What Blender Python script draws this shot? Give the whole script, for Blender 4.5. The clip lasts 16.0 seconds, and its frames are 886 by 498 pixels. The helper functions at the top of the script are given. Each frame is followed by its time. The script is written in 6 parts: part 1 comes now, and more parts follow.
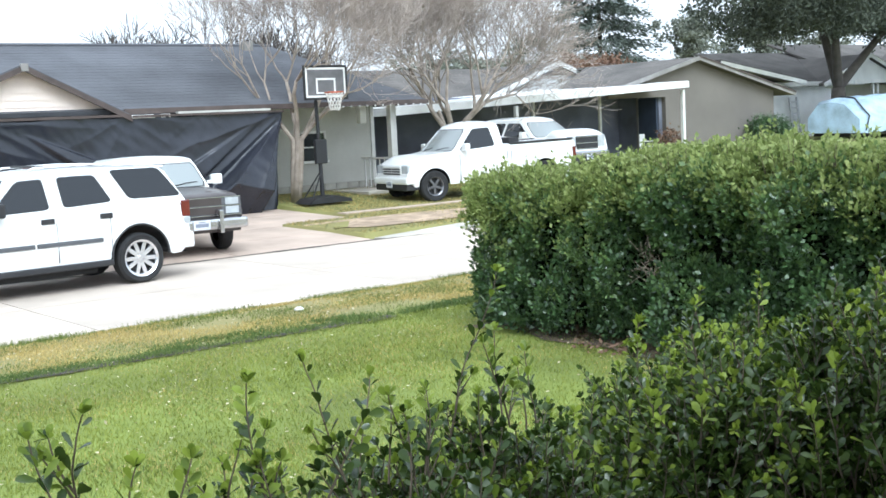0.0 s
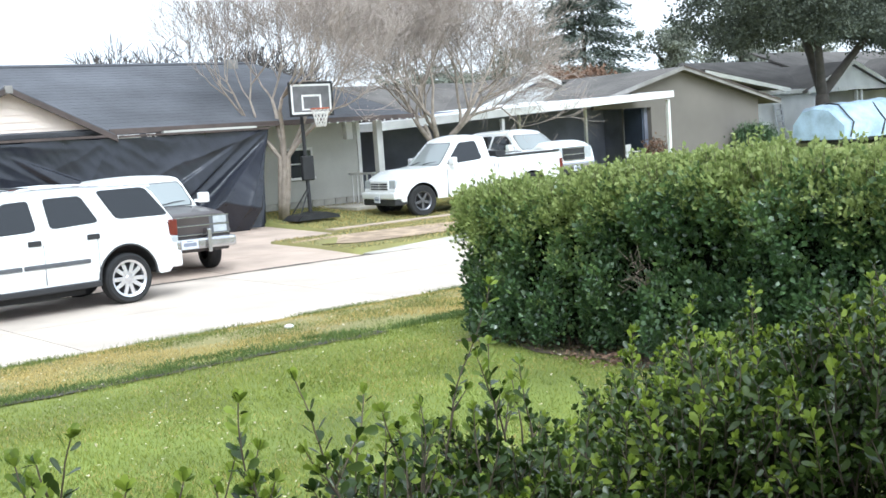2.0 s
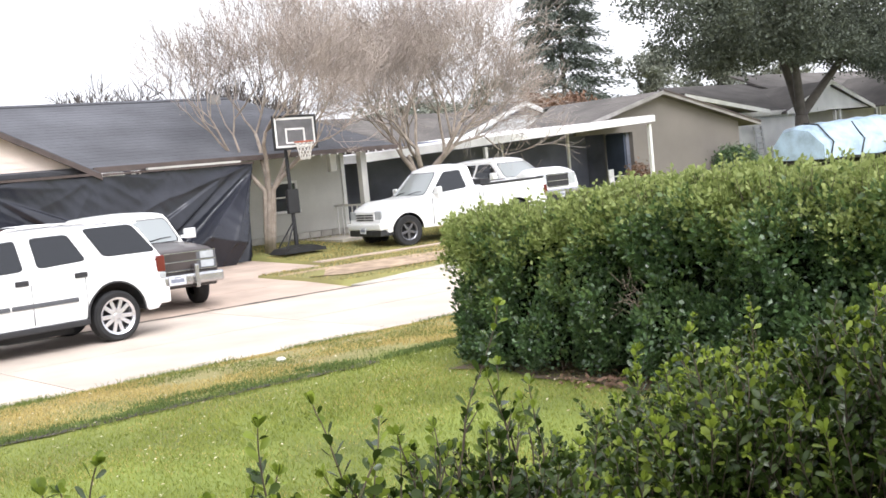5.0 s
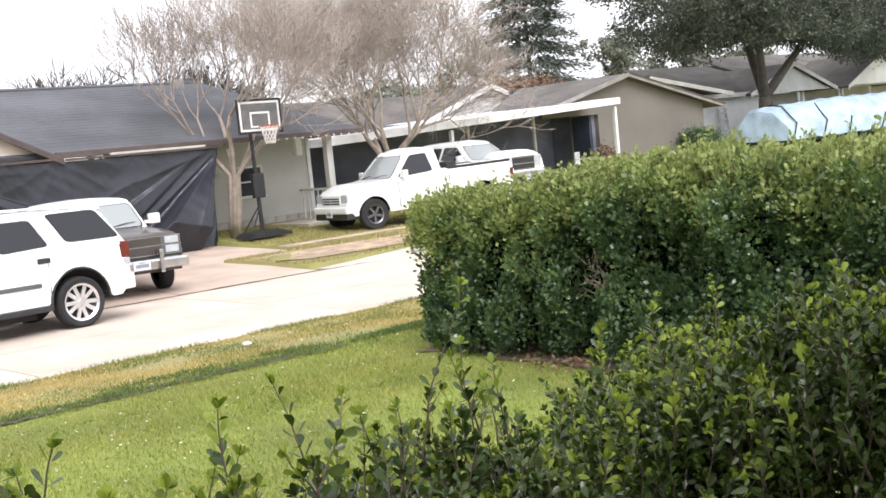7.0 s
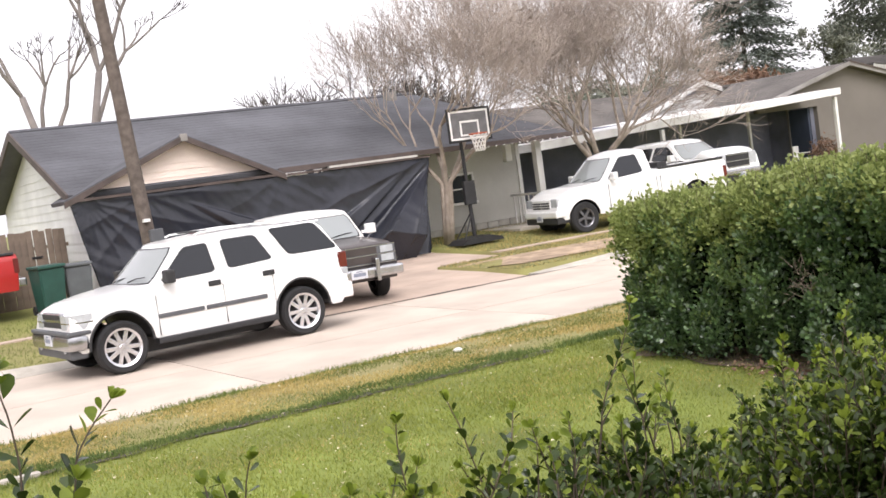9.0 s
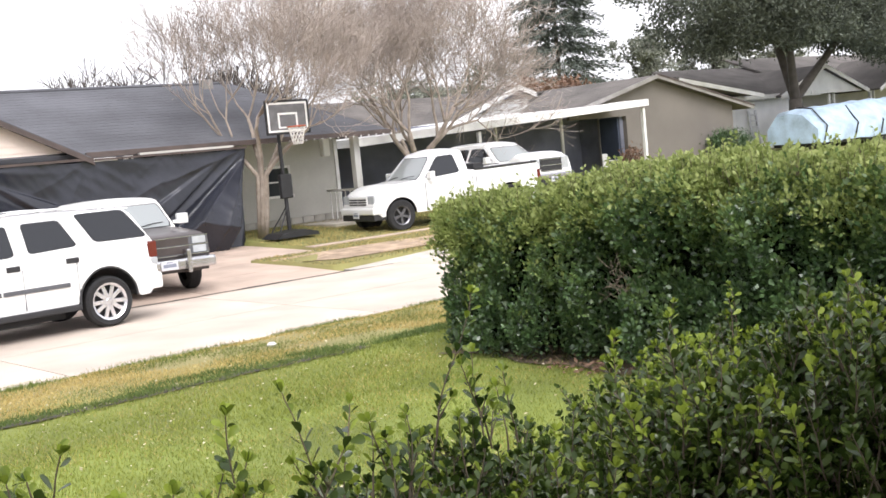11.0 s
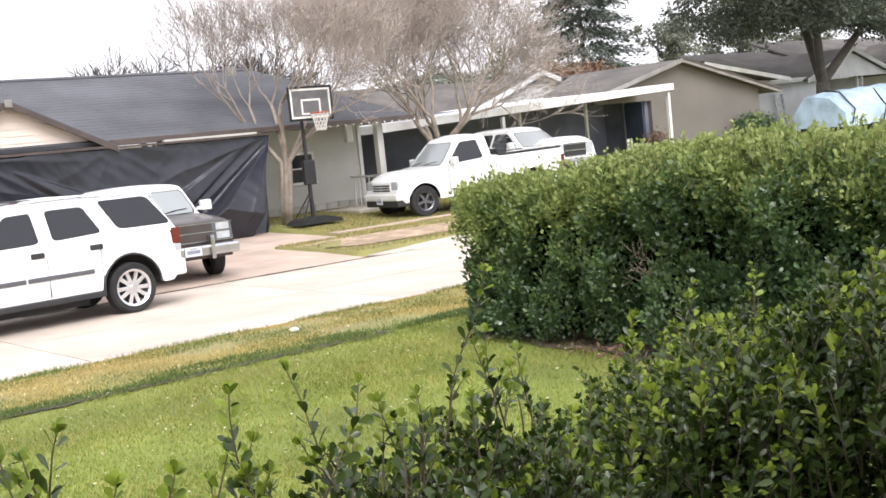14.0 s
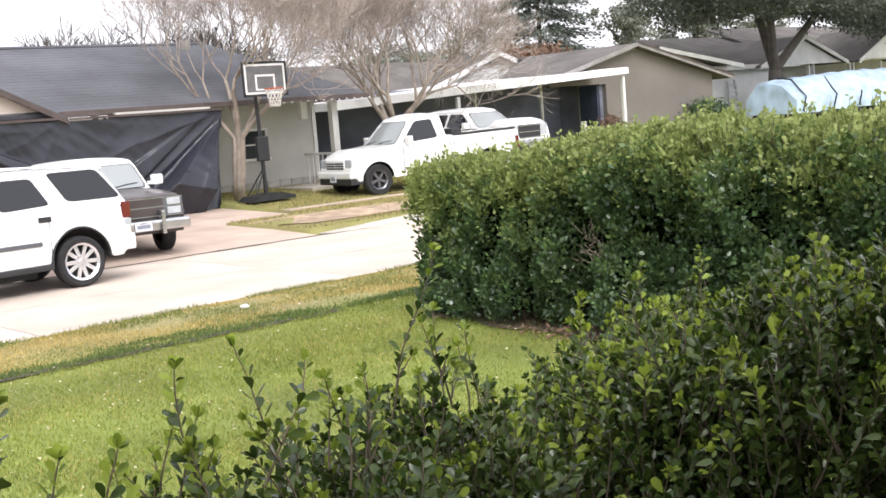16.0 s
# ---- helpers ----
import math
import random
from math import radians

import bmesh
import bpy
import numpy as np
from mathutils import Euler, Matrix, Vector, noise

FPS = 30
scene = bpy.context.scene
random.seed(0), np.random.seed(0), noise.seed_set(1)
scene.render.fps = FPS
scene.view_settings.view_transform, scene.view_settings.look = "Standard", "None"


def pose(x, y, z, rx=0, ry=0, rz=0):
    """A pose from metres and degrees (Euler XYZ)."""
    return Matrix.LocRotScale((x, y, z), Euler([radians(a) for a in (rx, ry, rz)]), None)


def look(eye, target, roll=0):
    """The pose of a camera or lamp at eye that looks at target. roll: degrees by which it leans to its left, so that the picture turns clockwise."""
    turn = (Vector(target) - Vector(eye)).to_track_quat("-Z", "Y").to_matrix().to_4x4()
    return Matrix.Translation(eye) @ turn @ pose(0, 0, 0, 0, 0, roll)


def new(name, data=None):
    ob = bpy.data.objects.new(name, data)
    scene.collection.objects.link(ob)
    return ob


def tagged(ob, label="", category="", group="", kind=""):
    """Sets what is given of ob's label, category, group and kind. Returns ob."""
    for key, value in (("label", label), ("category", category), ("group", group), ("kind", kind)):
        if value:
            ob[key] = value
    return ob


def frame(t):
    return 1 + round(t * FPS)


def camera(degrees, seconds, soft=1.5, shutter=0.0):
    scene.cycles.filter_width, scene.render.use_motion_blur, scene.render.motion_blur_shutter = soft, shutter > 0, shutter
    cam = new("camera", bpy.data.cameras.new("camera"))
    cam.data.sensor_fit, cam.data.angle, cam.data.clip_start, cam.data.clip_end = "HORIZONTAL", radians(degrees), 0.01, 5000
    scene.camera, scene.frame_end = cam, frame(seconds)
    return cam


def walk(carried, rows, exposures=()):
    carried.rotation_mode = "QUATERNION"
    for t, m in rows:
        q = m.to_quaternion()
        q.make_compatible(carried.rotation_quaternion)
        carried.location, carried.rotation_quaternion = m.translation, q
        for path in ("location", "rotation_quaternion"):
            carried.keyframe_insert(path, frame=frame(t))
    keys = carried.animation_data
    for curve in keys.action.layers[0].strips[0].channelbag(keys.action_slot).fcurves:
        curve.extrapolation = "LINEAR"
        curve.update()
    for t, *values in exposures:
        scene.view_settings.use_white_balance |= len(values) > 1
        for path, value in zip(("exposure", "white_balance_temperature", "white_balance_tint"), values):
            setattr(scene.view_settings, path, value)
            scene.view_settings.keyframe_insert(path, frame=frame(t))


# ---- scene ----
cam = camera(41.7, 16.0, 1.6)
PATH = [
    (0, (0.341, 0.732, 2.252), (1.571, 2.294, 2.034), -2.8),
    (0.5, (0.339, 0.728, 2.248), (1.564, 2.293, 2.024), -3.1),
    (1, (0.348, 0.735, 2.231), (1.53, 2.333, 2.009), -2.9),
    (1.5, (0.355, 0.742, 2.238), (1.533, 2.345, 2.038), -3.7),
    (2, (0.357, 0.765, 2.247), (1.605, 2.316, 2.052), -3.9),
    (2.5, (0.349, 0.803, 2.235), (1.677, 2.286, 2.042), -3.7),
    (3, (0.326, 0.809, 2.23), (1.646, 2.3, 2.048), -4.0),
    (3.2, (0.314, 0.808, 2.232), (1.607, 2.324, 2.061), -3.8),
    (5.5, (0.303, 0.781, 2.232), (1.582, 2.312, 2.086), -5.6),
    (6, (0.302, 0.768, 2.227), (1.588, 2.291, 2.057), -5.6),
    (6.5, (0.316, 0.784, 2.224), (1.622, 2.287, 2.041), -5.4),
    (7, (0.319, 0.794, 2.219), (1.632, 2.292, 2.04), -5.7),
    (7.5, (0.314, 0.78, 2.218), (1.626, 2.28, 2.043), -6.4),
    (8, (0.303, 0.659, 2.271), (1.531, 2.232, 2.138), -5.7),
    (8.5, (0.259, 0.477, 2.309), (1.428, 2.095, 2.183), -6.8),
    (9, (0.298, 0.565, 2.277), (1.317, 2.281, 2.145), -7.9),
    (9.5, (0.318, 0.622, 2.264), (1.437, 2.273, 2.118), -6.7),
    (10, (0.315, 0.652, 2.263), (1.547, 2.219, 2.105), -6.1),
    (10.2, (0.317, 0.678, 2.258), (1.585, 2.216, 2.085), -5.7),
    (12.3, (0.373, 0.775, 2.21), (1.653, 2.302, 2.037), -5.4),
    (12.5, (0.377, 0.78, 2.206), (1.634, 2.325, 2.028), -5.4),
    (13, (0.384, 0.78, 2.207), (1.612, 2.349, 2.029), -5.8),
    (13.5, (0.388, 0.779, 2.204), (1.624, 2.339, 2.01), -5.4),
    (14, (0.396, 0.767, 2.207), (1.637, 2.324, 2.015), -5.8),
    (14.5, (0.391, 0.757, 2.206), (1.624, 2.319, 2.008), -5.6),
    (15, (0.397, 0.751, 2.206), (1.643, 2.302, 2.005), -5.5),
    (15.5, (0.407, 0.761, 2.205), (1.681, 2.286, 1.985), -4.9),
    (16, (0.397, 0.753, 2.205), (1.694, 2.257, 1.971), -4.6),
]
walk(cam, [(t, look(eye, target, roll)) for t, eye, target, roll in PATH], exposures=[(0, 0.92, 5580, 3), (3.2, 0.95, 5850, 5), (5.3, 0.95, 6320, 13), (7.5, 0.92, 6400, 13), (8.4, 0.92, 6350, 14), (9, 0.7, 6600, 16), (10.2, 0.83, 6500, 14), (12.3, 0.9, 6400, 14), (16, 0.92, 6400, 14)])

# ---- light ----
world = bpy.data.worlds.new("overcast_sky")
scene.world = world
world.use_nodes = True
wn, wl = world.node_tree.nodes, world.node_tree.links
sky = wn.new("ShaderNodeTexSky")
sky.sky_type, sky.sun_disc = "NISHITA", False
sky.sun_elevation, sky.sun_rotation = radians(48), radians(200)
sky.air_density, sky.dust_density = 1.0, 4.0
pale = wn.new("ShaderNodeHueSaturation")
pale.inputs["Saturation"].default_value = 0.12
wl.new(sky.outputs[0], pale.inputs["Color"])
even = wn.new("ShaderNodeMix")
even.data_type = "RGBA"
even.inputs[0].default_value, even.inputs[7].default_value = 0.6, (6.6, 6.7, 7.0, 1)
wl.new(pale.outputs[0], even.inputs[6])
wl.new(even.outputs[2], wn["Background"].inputs["Color"])
wn["Background"].inputs["Strength"].default_value = 0.15

sun = new("sun", bpy.data.lights.new("sun", "SUN"))
sun.data.energy, sun.data.angle, sun.data.color = 1.3, radians(35), (1.0, 0.985, 0.96)
sun.matrix_world = pose(0, 0, 20, 42, 0, -20)


# ---- materials ----
def mat(name, col, rough=0.7, var=0.25, scale=6.0, fine=60.0, bump=0.2, metal=0.0, tint=None, spec=0.5, island=0.0, coat=0.0):
    """A surface with two sizes of variation: broad stains and fine grain, and a fine relief."""
    m = bpy.data.materials.new(name)
    m.use_nodes = True
    n, l = m.node_tree.nodes, m.node_tree.links
    b = n["Principled BSDF"]
    b.inputs["Roughness"].default_value, b.inputs["Metallic"].default_value = rough, metal
    b.inputs["Specular IOR Level"].default_value = spec
    b.inputs["Coat Weight"].default_value = coat
    geo = n.new("ShaderNodeTexCoord")
    a = n.new("ShaderNodeTexNoise")
    a.inputs["Scale"].default_value, a.inputs["Detail"].default_value = scale, 4
    f = n.new("ShaderNodeTexNoise")
    f.inputs["Scale"].default_value, f.inputs["Detail"].default_value = fine, 3
    for t in (a, f):
        l.new(geo.outputs["Object"], t.inputs["Vector"])
    mix = n.new("ShaderNodeMix")
    mix.data_type = "RGBA"
    dark = tint or tuple(c * (1 - var) for c in col)
    lite = tuple(min(1, c * (1 + 0.5 * var)) for c in col)
    mix.inputs[6].default_value, mix.inputs[7].default_value = (*dark, 1), (*lite, 1)
    ramp = n.new("ShaderNodeMapRange")
    ramp.inputs[1].default_value, ramp.inputs[2].default_value = 0.32, 0.68
    l.new(a.outputs[0], ramp.inputs[0])
    add = n.new("ShaderNodeMath")
    add.operation = "MULTIPLY_ADD"
    sub = n.new("ShaderNodeMath")
    sub.operation = "SUBTRACT"
    sub.inputs[1].default_value = 0.5
    l.new(f.outputs[0], sub.inputs[0])
    l.new(sub.outputs[0], add.inputs[0])
    add.inputs[1].default_value = 0.7
    l.new(ramp.outputs[0], add.inputs[2])
    last = add.outputs[0]
    if island:
        gi = n.new("ShaderNodeNewGeometry")
        oi = n.new("ShaderNodeObjectInfo")
        s1 = n.new("ShaderNodeMath")
        s1.operation = "ADD"
        l.new(gi.outputs["Random Per Island"], s1.inputs[0])
        l.new(oi.outputs["Random"], s1.inputs[1])
        s2 = n.new("ShaderNodeMath")
        s2.operation = "FRACT"
        l.new(s1.outputs[0], s2.inputs[0])
        s3 = n.new("ShaderNodeMix")
        s3.inputs[0].default_value = island
        l.new(last, s3.inputs[2])
        l.new(s2.outputs[0], s3.inputs[3])
        last = s3.outputs[0]
    l.new(last, mix.inputs[0])
    l.new(mix.outputs[2], b.inputs["Base Color"])
    if bump:
        bp = n.new("ShaderNodeBump")
        bp.inputs["Strength"].default_value, bp.inputs["Distance"].default_value = bump, 0.01
        l.new(f.outputs[0], bp.inputs["Height"])
        l.new(bp.outputs[0], b.inputs["Normal"])
    return m


def leaf_mat(name, dark, lite, rough=0.45, through_amount=0.25, gloss=0.3):
    m = mat(name, lite, rough, 0.3, 1.2, 25, 0.0, tint=dark, island=0.75, spec=gloss)
    n, l = m.node_tree.nodes, m.node_tree.links
    b = n["Principled BSDF"]
    col = b.inputs["Base Color"].links[0].from_socket
    tr = n.new("ShaderNodeBsdfTranslucent")
    l.new(col, tr.inputs["Color"])
    ms = n.new("ShaderNodeMixShader")
    ms.inputs[0].default_value = through_amount
    l.new(b.outputs[0], ms.inputs[1])
    l.new(tr.outputs[0], ms.inputs[2])
    l.new(ms.outputs[0], n["Material Output"].inputs["Surface"])
    return m


def glass_mat(name, col, rough=0.04):
    """Dark tinted car glass: a glossy coat over an almost black pane."""
    m = bpy.data.materials.new(name)
    m.use_nodes = True
    b = m.node_tree.nodes["Principled BSDF"]
    b.inputs["Base Color"].default_value = (*col, 1)
    b.inputs["Roughness"].default_value = rough
    b.inputs["Specular IOR Level"].default_value = 0.6
    return m


def grass_mat():
    """Green lawn inside, straw-coloured verge along the road, paler ground across it."""
    m = mat("grass", (0.19, 0.24, 0.045), 0.9, 0.4, 0.9, 45, 0.5)
    n, l = m.node_tree.nodes, m.node_tree.links
    b = n["Principled BSDF"]
    base = b.inputs["Base Color"].links[0].from_socket
    pos = n.new("ShaderNodeTexCoord")
    xyz = n.new("ShaderNodeSeparateXYZ")
    l.new(pos.outputs["Object"], xyz.inputs[0])
    big = n.new("ShaderNodeTexNoise")
    big.inputs["Scale"].default_value, big.inputs["Detail"].default_value = 1.6, 5
    l.new(pos.outputs["Object"], big.inputs["Vector"])
    y = n.new("ShaderNodeMath")
    y.operation = "MULTIPLY_ADD"
    l.new(big.outputs[0], y.inputs[0])
    y.inputs[1].default_value = 1.4
    l.new(xyz.outputs[1], y.inputs[2])
    ramp = n.new("ShaderNodeValToRGB")
    mr = n.new("ShaderNodeMapRange")
    mr.inputs[1].default_value, mr.inputs[2].default_value = 0, 40
    l.new(y.outputs[0], mr.inputs[0])
    l.new(mr.outputs[0], ramp.inputs[0])
    e = ramp.color_ramp.elements
    e[0].position, e[0].color = 0.0, (0, 0, 0, 1)
    e[1].position, e[1].color = 1.0, (0.45, 0.45, 0.45, 1)
    for p, v in ((0.24, 0.08), (0.29, 0.2), (0.31, 0.75), (0.345, 0.8), (0.36, 0.35), (0.5, 0.6), (0.6, 0.7), (0.68, 0.4)):
        k = e.new(p)
        k.color = (v, v, v, 1)
    mixc = n.new("ShaderNodeMix")
    mixc.data_type = "RGBA"
    mixc.inputs[7].default_value = (0.27, 0.215, 0.095, 1)
    l.new(ramp.outputs[0], mixc.inputs[0])
    l.new(base, mixc.inputs[6])
    l.new(mixc.outputs[2], b.inputs["Base Color"])
    return m


M_GRASS = grass_mat()
M_DIRT = mat("bare_soil", (0.42, 0.31, 0.215), 0.95, 0.4, 3, 60, 0.5)
M_LITTERSOIL = mat("dark_leaf_litter", (0.13, 0.095, 0.065), 0.95, 0.45, 6, 60, 0.5)
# Brown soil with the shade of the cut lawn edge in its colour.
M_EDGESOIL = mat("edge_soil_with_shade", (0.06, 0.05, 0.035), 0.95, 0.45, 6, 60, 0.6)
M_CONC = mat("pale_concrete", (0.56, 0.475, 0.40), 0.85, 0.22, 0.7, 40, 0.15, island=0.15)
M_CONC2 = mat("worn_drive_concrete", (0.50, 0.39, 0.315), 0.88, 0.25, 0.9, 50, 0.2, island=0.15)
M_KERB = mat("kerb_concrete", (0.5, 0.46, 0.4), 0.85, 0.3, 2, 50, 0.2)
M_JOINT = mat("dark_joint", (0.1, 0.085, 0.07), 0.95, 0.3, 4, 50, 0.2)
M_SHING = mat("grey_shingles", (0.105, 0.106, 0.118), 0.9, 0.3, 0.6, 9, 0.5)
M_SHING2 = mat("brown_grey_shingles", (0.13, 0.117, 0.107), 0.9, 0.3, 0.8, 14, 0.4)
M_PEACH = mat("peach_siding", (0.80, 0.68, 0.60), 0.7, 0.1, 1.2, 30, 0.05)
M_WSIDE = mat("white_siding", (0.76, 0.76, 0.75), 0.7, 0.12, 1.0, 30, 0.05)
M_GREYSIDE = mat("grey_white_siding", (0.53, 0.52, 0.48), 0.75, 0.15, 0.8, 30, 0.05)
M_TAN = mat("tan_wall", (0.175, 0.157, 0.138), 0.85, 0.12, 0.6, 30, 0.1)
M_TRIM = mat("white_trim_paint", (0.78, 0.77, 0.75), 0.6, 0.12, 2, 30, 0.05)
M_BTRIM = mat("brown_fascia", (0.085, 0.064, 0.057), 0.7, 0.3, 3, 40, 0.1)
M_BARGE = mat("grey_tan_trim", (0.26, 0.245, 0.23), 0.75, 0.2, 2, 30, 0.1)
# Blue-grey, darkened so the colour itself carries shade behind carport and sheet.
M_DARK = mat("shade_toned_blue_grey", (0.19, 0.2, 0.25), 0.9, 0.3, 1, 30, 0.1)
M_SHUT = mat("blue_grey_door", (0.05, 0.065, 0.1), 0.7, 0.2, 2, 30, 0.1)
M_WOOD = mat("weathered_fence_wood", (0.2, 0.155, 0.12), 0.9, 0.35, 5, 60, 0.3, island=0.4)
M_POLE = mat("creosoted_pole_wood", (0.13, 0.105, 0.09), 0.9, 0.35, 8, 60, 0.4)
M_GLASS = glass_mat("window_glass", (0.03, 0.035, 0.04))
M_BRICK = mat("whitewashed_brick", (0.42, 0.4, 0.36), 0.9, 0.3, 5, 50, 0.3, island=0.4)


# ---- mesh helpers ----
def part(name, bm, material, parent=None, label="", smooth=False, crease=0):
    """Links a bmesh as one mesh object under a thing, a part, or on its own."""
    me = bpy.data.meshes.new(name)
    bmesh.ops.recalc_face_normals(bm, faces=bm.faces)
    bm.to_mesh(me)
    bm.free()
    me.materials.append(material)
    if smooth or crease:
        me.polygons.foreach_set("use_smooth", [True] * len(me.polygons))
    if crease:
        me.set_sharp_from_angle(angle=radians(crease))
    ob = new(name, me)
    if parent:
        ob.parent = parent
    return tagged(ob, label)


def piece(name, me, parent, m):
    """One more object on a shared mesh."""
    ob = new(name, me)
    ob.parent = parent
    ob.matrix_basis = m
    return ob


def thing(name, m, label, category, group="", kind=""):
    ob = new(name)
    ob.empty_display_size = 0.2
    ob.matrix_basis = m
    return tagged(ob, label, category, group, kind)


def box(bm, x0, x1, y0, y1, z0, z1, m=None, bevel=0.0):
    vs = [bm.verts.new((x, y, z)) for x in (x0, x1) for y in (y0, y1) for z in (z0, z1)]
    fs = [bm.faces.new([vs[i] for i in q]) for q in ((0, 1, 3, 2), (4, 6, 7, 5), (0, 4, 5, 1), (2, 3, 7, 6), (0, 2, 6, 4), (1, 5, 7, 3))]
    if bevel:
        got = bmesh.ops.bevel(bm, geom=list({e for f in fs for e in f.edges}), offset=bevel, segments=2, affect="EDGES", profile=0.6)
        vs = list({v for f in got["faces"] for v in f.verts} | {v for v in vs if v.is_valid})
    if m is not None:
        bmesh.ops.transform(bm, matrix=m, verts=vs)
    return vs


def B(*a, **k):
    bm = bmesh.new()
    box(bm, *a, **k)
    return bm


def prism(bm, outline, a, b, axis="y"):
    """A flat outline of (u, w) drawn out from a to b along an axis; w is the height where the axis is x or y."""
    put = {"x": lambda u, w, d: (d, u, w), "y": lambda u, w, d: (u, d, w), "z": lambda u, w, d: (u, w, d)}[axis]
    p = [bm.verts.new(put(u, w, a)) for u, w in outline]
    q = [bm.verts.new(put(u, w, b)) for u, w in outline]
    k = len(outline)
    fs = [bm.faces.new(p), bm.faces.new(q[::-1])]
    fs += [bm.faces.new((p[i], q[i], q[(i + 1) % k], p[(i + 1) % k])) for i in range(k)]
    return p + q, fs


def P(outline, a, b, axis="y"):
    bm = bmesh.new()
    prism(bm, outline, a, b, axis)
    return bm


def slab(bm, corners, thick):
    """A plate over corners, thick downwards along its normal."""
    c = [Vector(v) for v in corners]
    nrm = (c[1] - c[0]).cross(c[-1] - c[0]).normalized()
    if nrm.z < 0:
        nrm = -nrm
    top = [bm.verts.new(v) for v in c]
    bot = [bm.verts.new(v - nrm * thick) for v in c]
    k = len(c)
    bm.faces.new(top), bm.faces.new(bot[::-1])
    for i in range(k):
        bm.faces.new((top[i], bot[i], bot[(i + 1) % k], top[(i + 1) % k]))
    return bm


def tube(bm, pts, radii, sides=6):
    """A tapering tube through points."""
    rings = []
    for i, p in enumerate(pts):
        d = (pts[min(i + 1, len(pts) - 1)] - pts[max(i - 1, 0)]).normalized()
        u = d.cross(Vector((0.31, 0.87, 0.23))).normalized()
        w = d.cross(u)
        rings.append([bm.verts.new(p + (u * math.cos(6.2832 * k / sides) + w * math.sin(6.2832 * k / sides)) * radii[i]) for k in range(sides)])
    for a, b in zip(rings, rings[1:]):
        for k in range(sides):
            bm.faces.new((a[k], a[(k + 1) % sides], b[(k + 1) % sides], b[k]))
    bm.faces.new(rings[0][::-1]), bm.faces.new(rings[-1])
    return bm


def lathe(bm, profile, seg=24, m=None, cap=True):
    """Turns (radius, offset) round the y axis."""
    rings = [[bm.verts.new((r * math.cos(6.2832 * k / seg), o, r * math.sin(6.2832 * k / seg))) for k in range(seg)] for r, o in profile]
    for a, b in zip(rings, rings[1:]):
        for k in range(seg):
            bm.faces.new((a[k], a[(k + 1) % seg], b[(k + 1) % seg], b[k]))
    if cap:
        bm.faces.new(rings[0]), bm.faces.new(rings[-1][::-1])
    if m is not None:
        bmesh.ops.transform(bm, matrix=m, verts=[v for r in rings for v in r])
    return bm


def lerp_rows(rows, y):
    for (a, za), (b, zb) in zip(rows, rows[1:]):
        if y <= b:
            return za + (zb - za) * (y - a) / (b - a)
    return rows[-1][1]


# ---- ground ----
LAWN = [(-400, 0.3), (2, 0.3), (6, 0.25), (10.75, 0.21), (10.95, 0.19), (11.15, 0.175), (13.0, 0.12), (13.45, 0.06), (13.5, -0.1), (19.4, -0.1), (19.7, -0.1), (19.82, 0.1),
        (22.8, 0.17), (24.2, 0.22), (27, 0.33), (29.5, 0.42), (40, 0.5), (400, 0.5)]
DRIVE = [(19.4, 0.0), (20.2, 0.06), (23, 0.12), (27.5, 0.26)]


def in_drive(x, y):
    return 7.4 < x < (13.4 if y < 23 else 15.4) and 19.45 < y < 27.6


def ground_z(x, y):
    if in_drive(x, y):
        return lerp_rows(DRIVE, y) - 0.06
    return lerp_rows(LAWN, y) + 0.012 * noise.noise((x * 0.5, y * 0.5, 0)) * (1 if y < 60 else 0)


xs = [-400, -120, -40, -15, -8] + [i * 0.35 - 6 for i in range(82)] + [7.39, 7.41, 13.39, 13.41, 15.39, 15.41, 24, 26, 30, 36, 45, 60, 90, 150, 400]
ys = [-400, -100, -30, -8, 0, 1] + [2 + i * 0.3 for i in range(29)] + [y for y, _ in LAWN[2:]] + [11.0, 11.05, 11.5, 12, 12.5, 20.2, 21, 22, 22.99, 23.01, 25, 26, 27.59, 27.61, 60, 100, 180]
xs, ys = sorted(set(xs)), sorted(set(ys))
gv = [(x, y, ground_z(x, y)) for y in ys for x in xs]
gf = [(j * len(xs) + i, j * len(xs) + i + 1, (j + 1) * len(xs) + i + 1, (j + 1) * len(xs) + i) for j in range(len(ys) - 1) for i in range(len(xs) - 1)]
me = bpy.data.meshes.new("ground")
me.from_pydata(gv, [], gf)
me.materials.append(M_GRASS)
me.polygons.foreach_set("use_smooth", [True] * len(me.polygons))
tagged(new("ground", me), "short green lawn with a straw-coloured verge along the road", "lawn", kind="structure")

road = thing("road", pose(0, 0, 0), "pale bleached concrete street with dark joints", "road", kind="structure")
part("road_bed", B(-80, 140, 13.3, 19.75, -0.09, -0.012), M_JOINT, road)
bm = B(-2.29, 2.29, -1.54, 1.54, -0.08, 0.0)
slab_me = bpy.data.meshes.new("road_slab")
bm.to_mesh(slab_me)
bm.free()
slab_me.materials.append(M_CONC)
for i in range(-8, 22):
    for j in range(2):
        piece("road_slab", slab_me, road, pose(3.2 + 4.6 * i, 14.88 + 3.1 * j, random.uniform(-0.002, 0.002)))

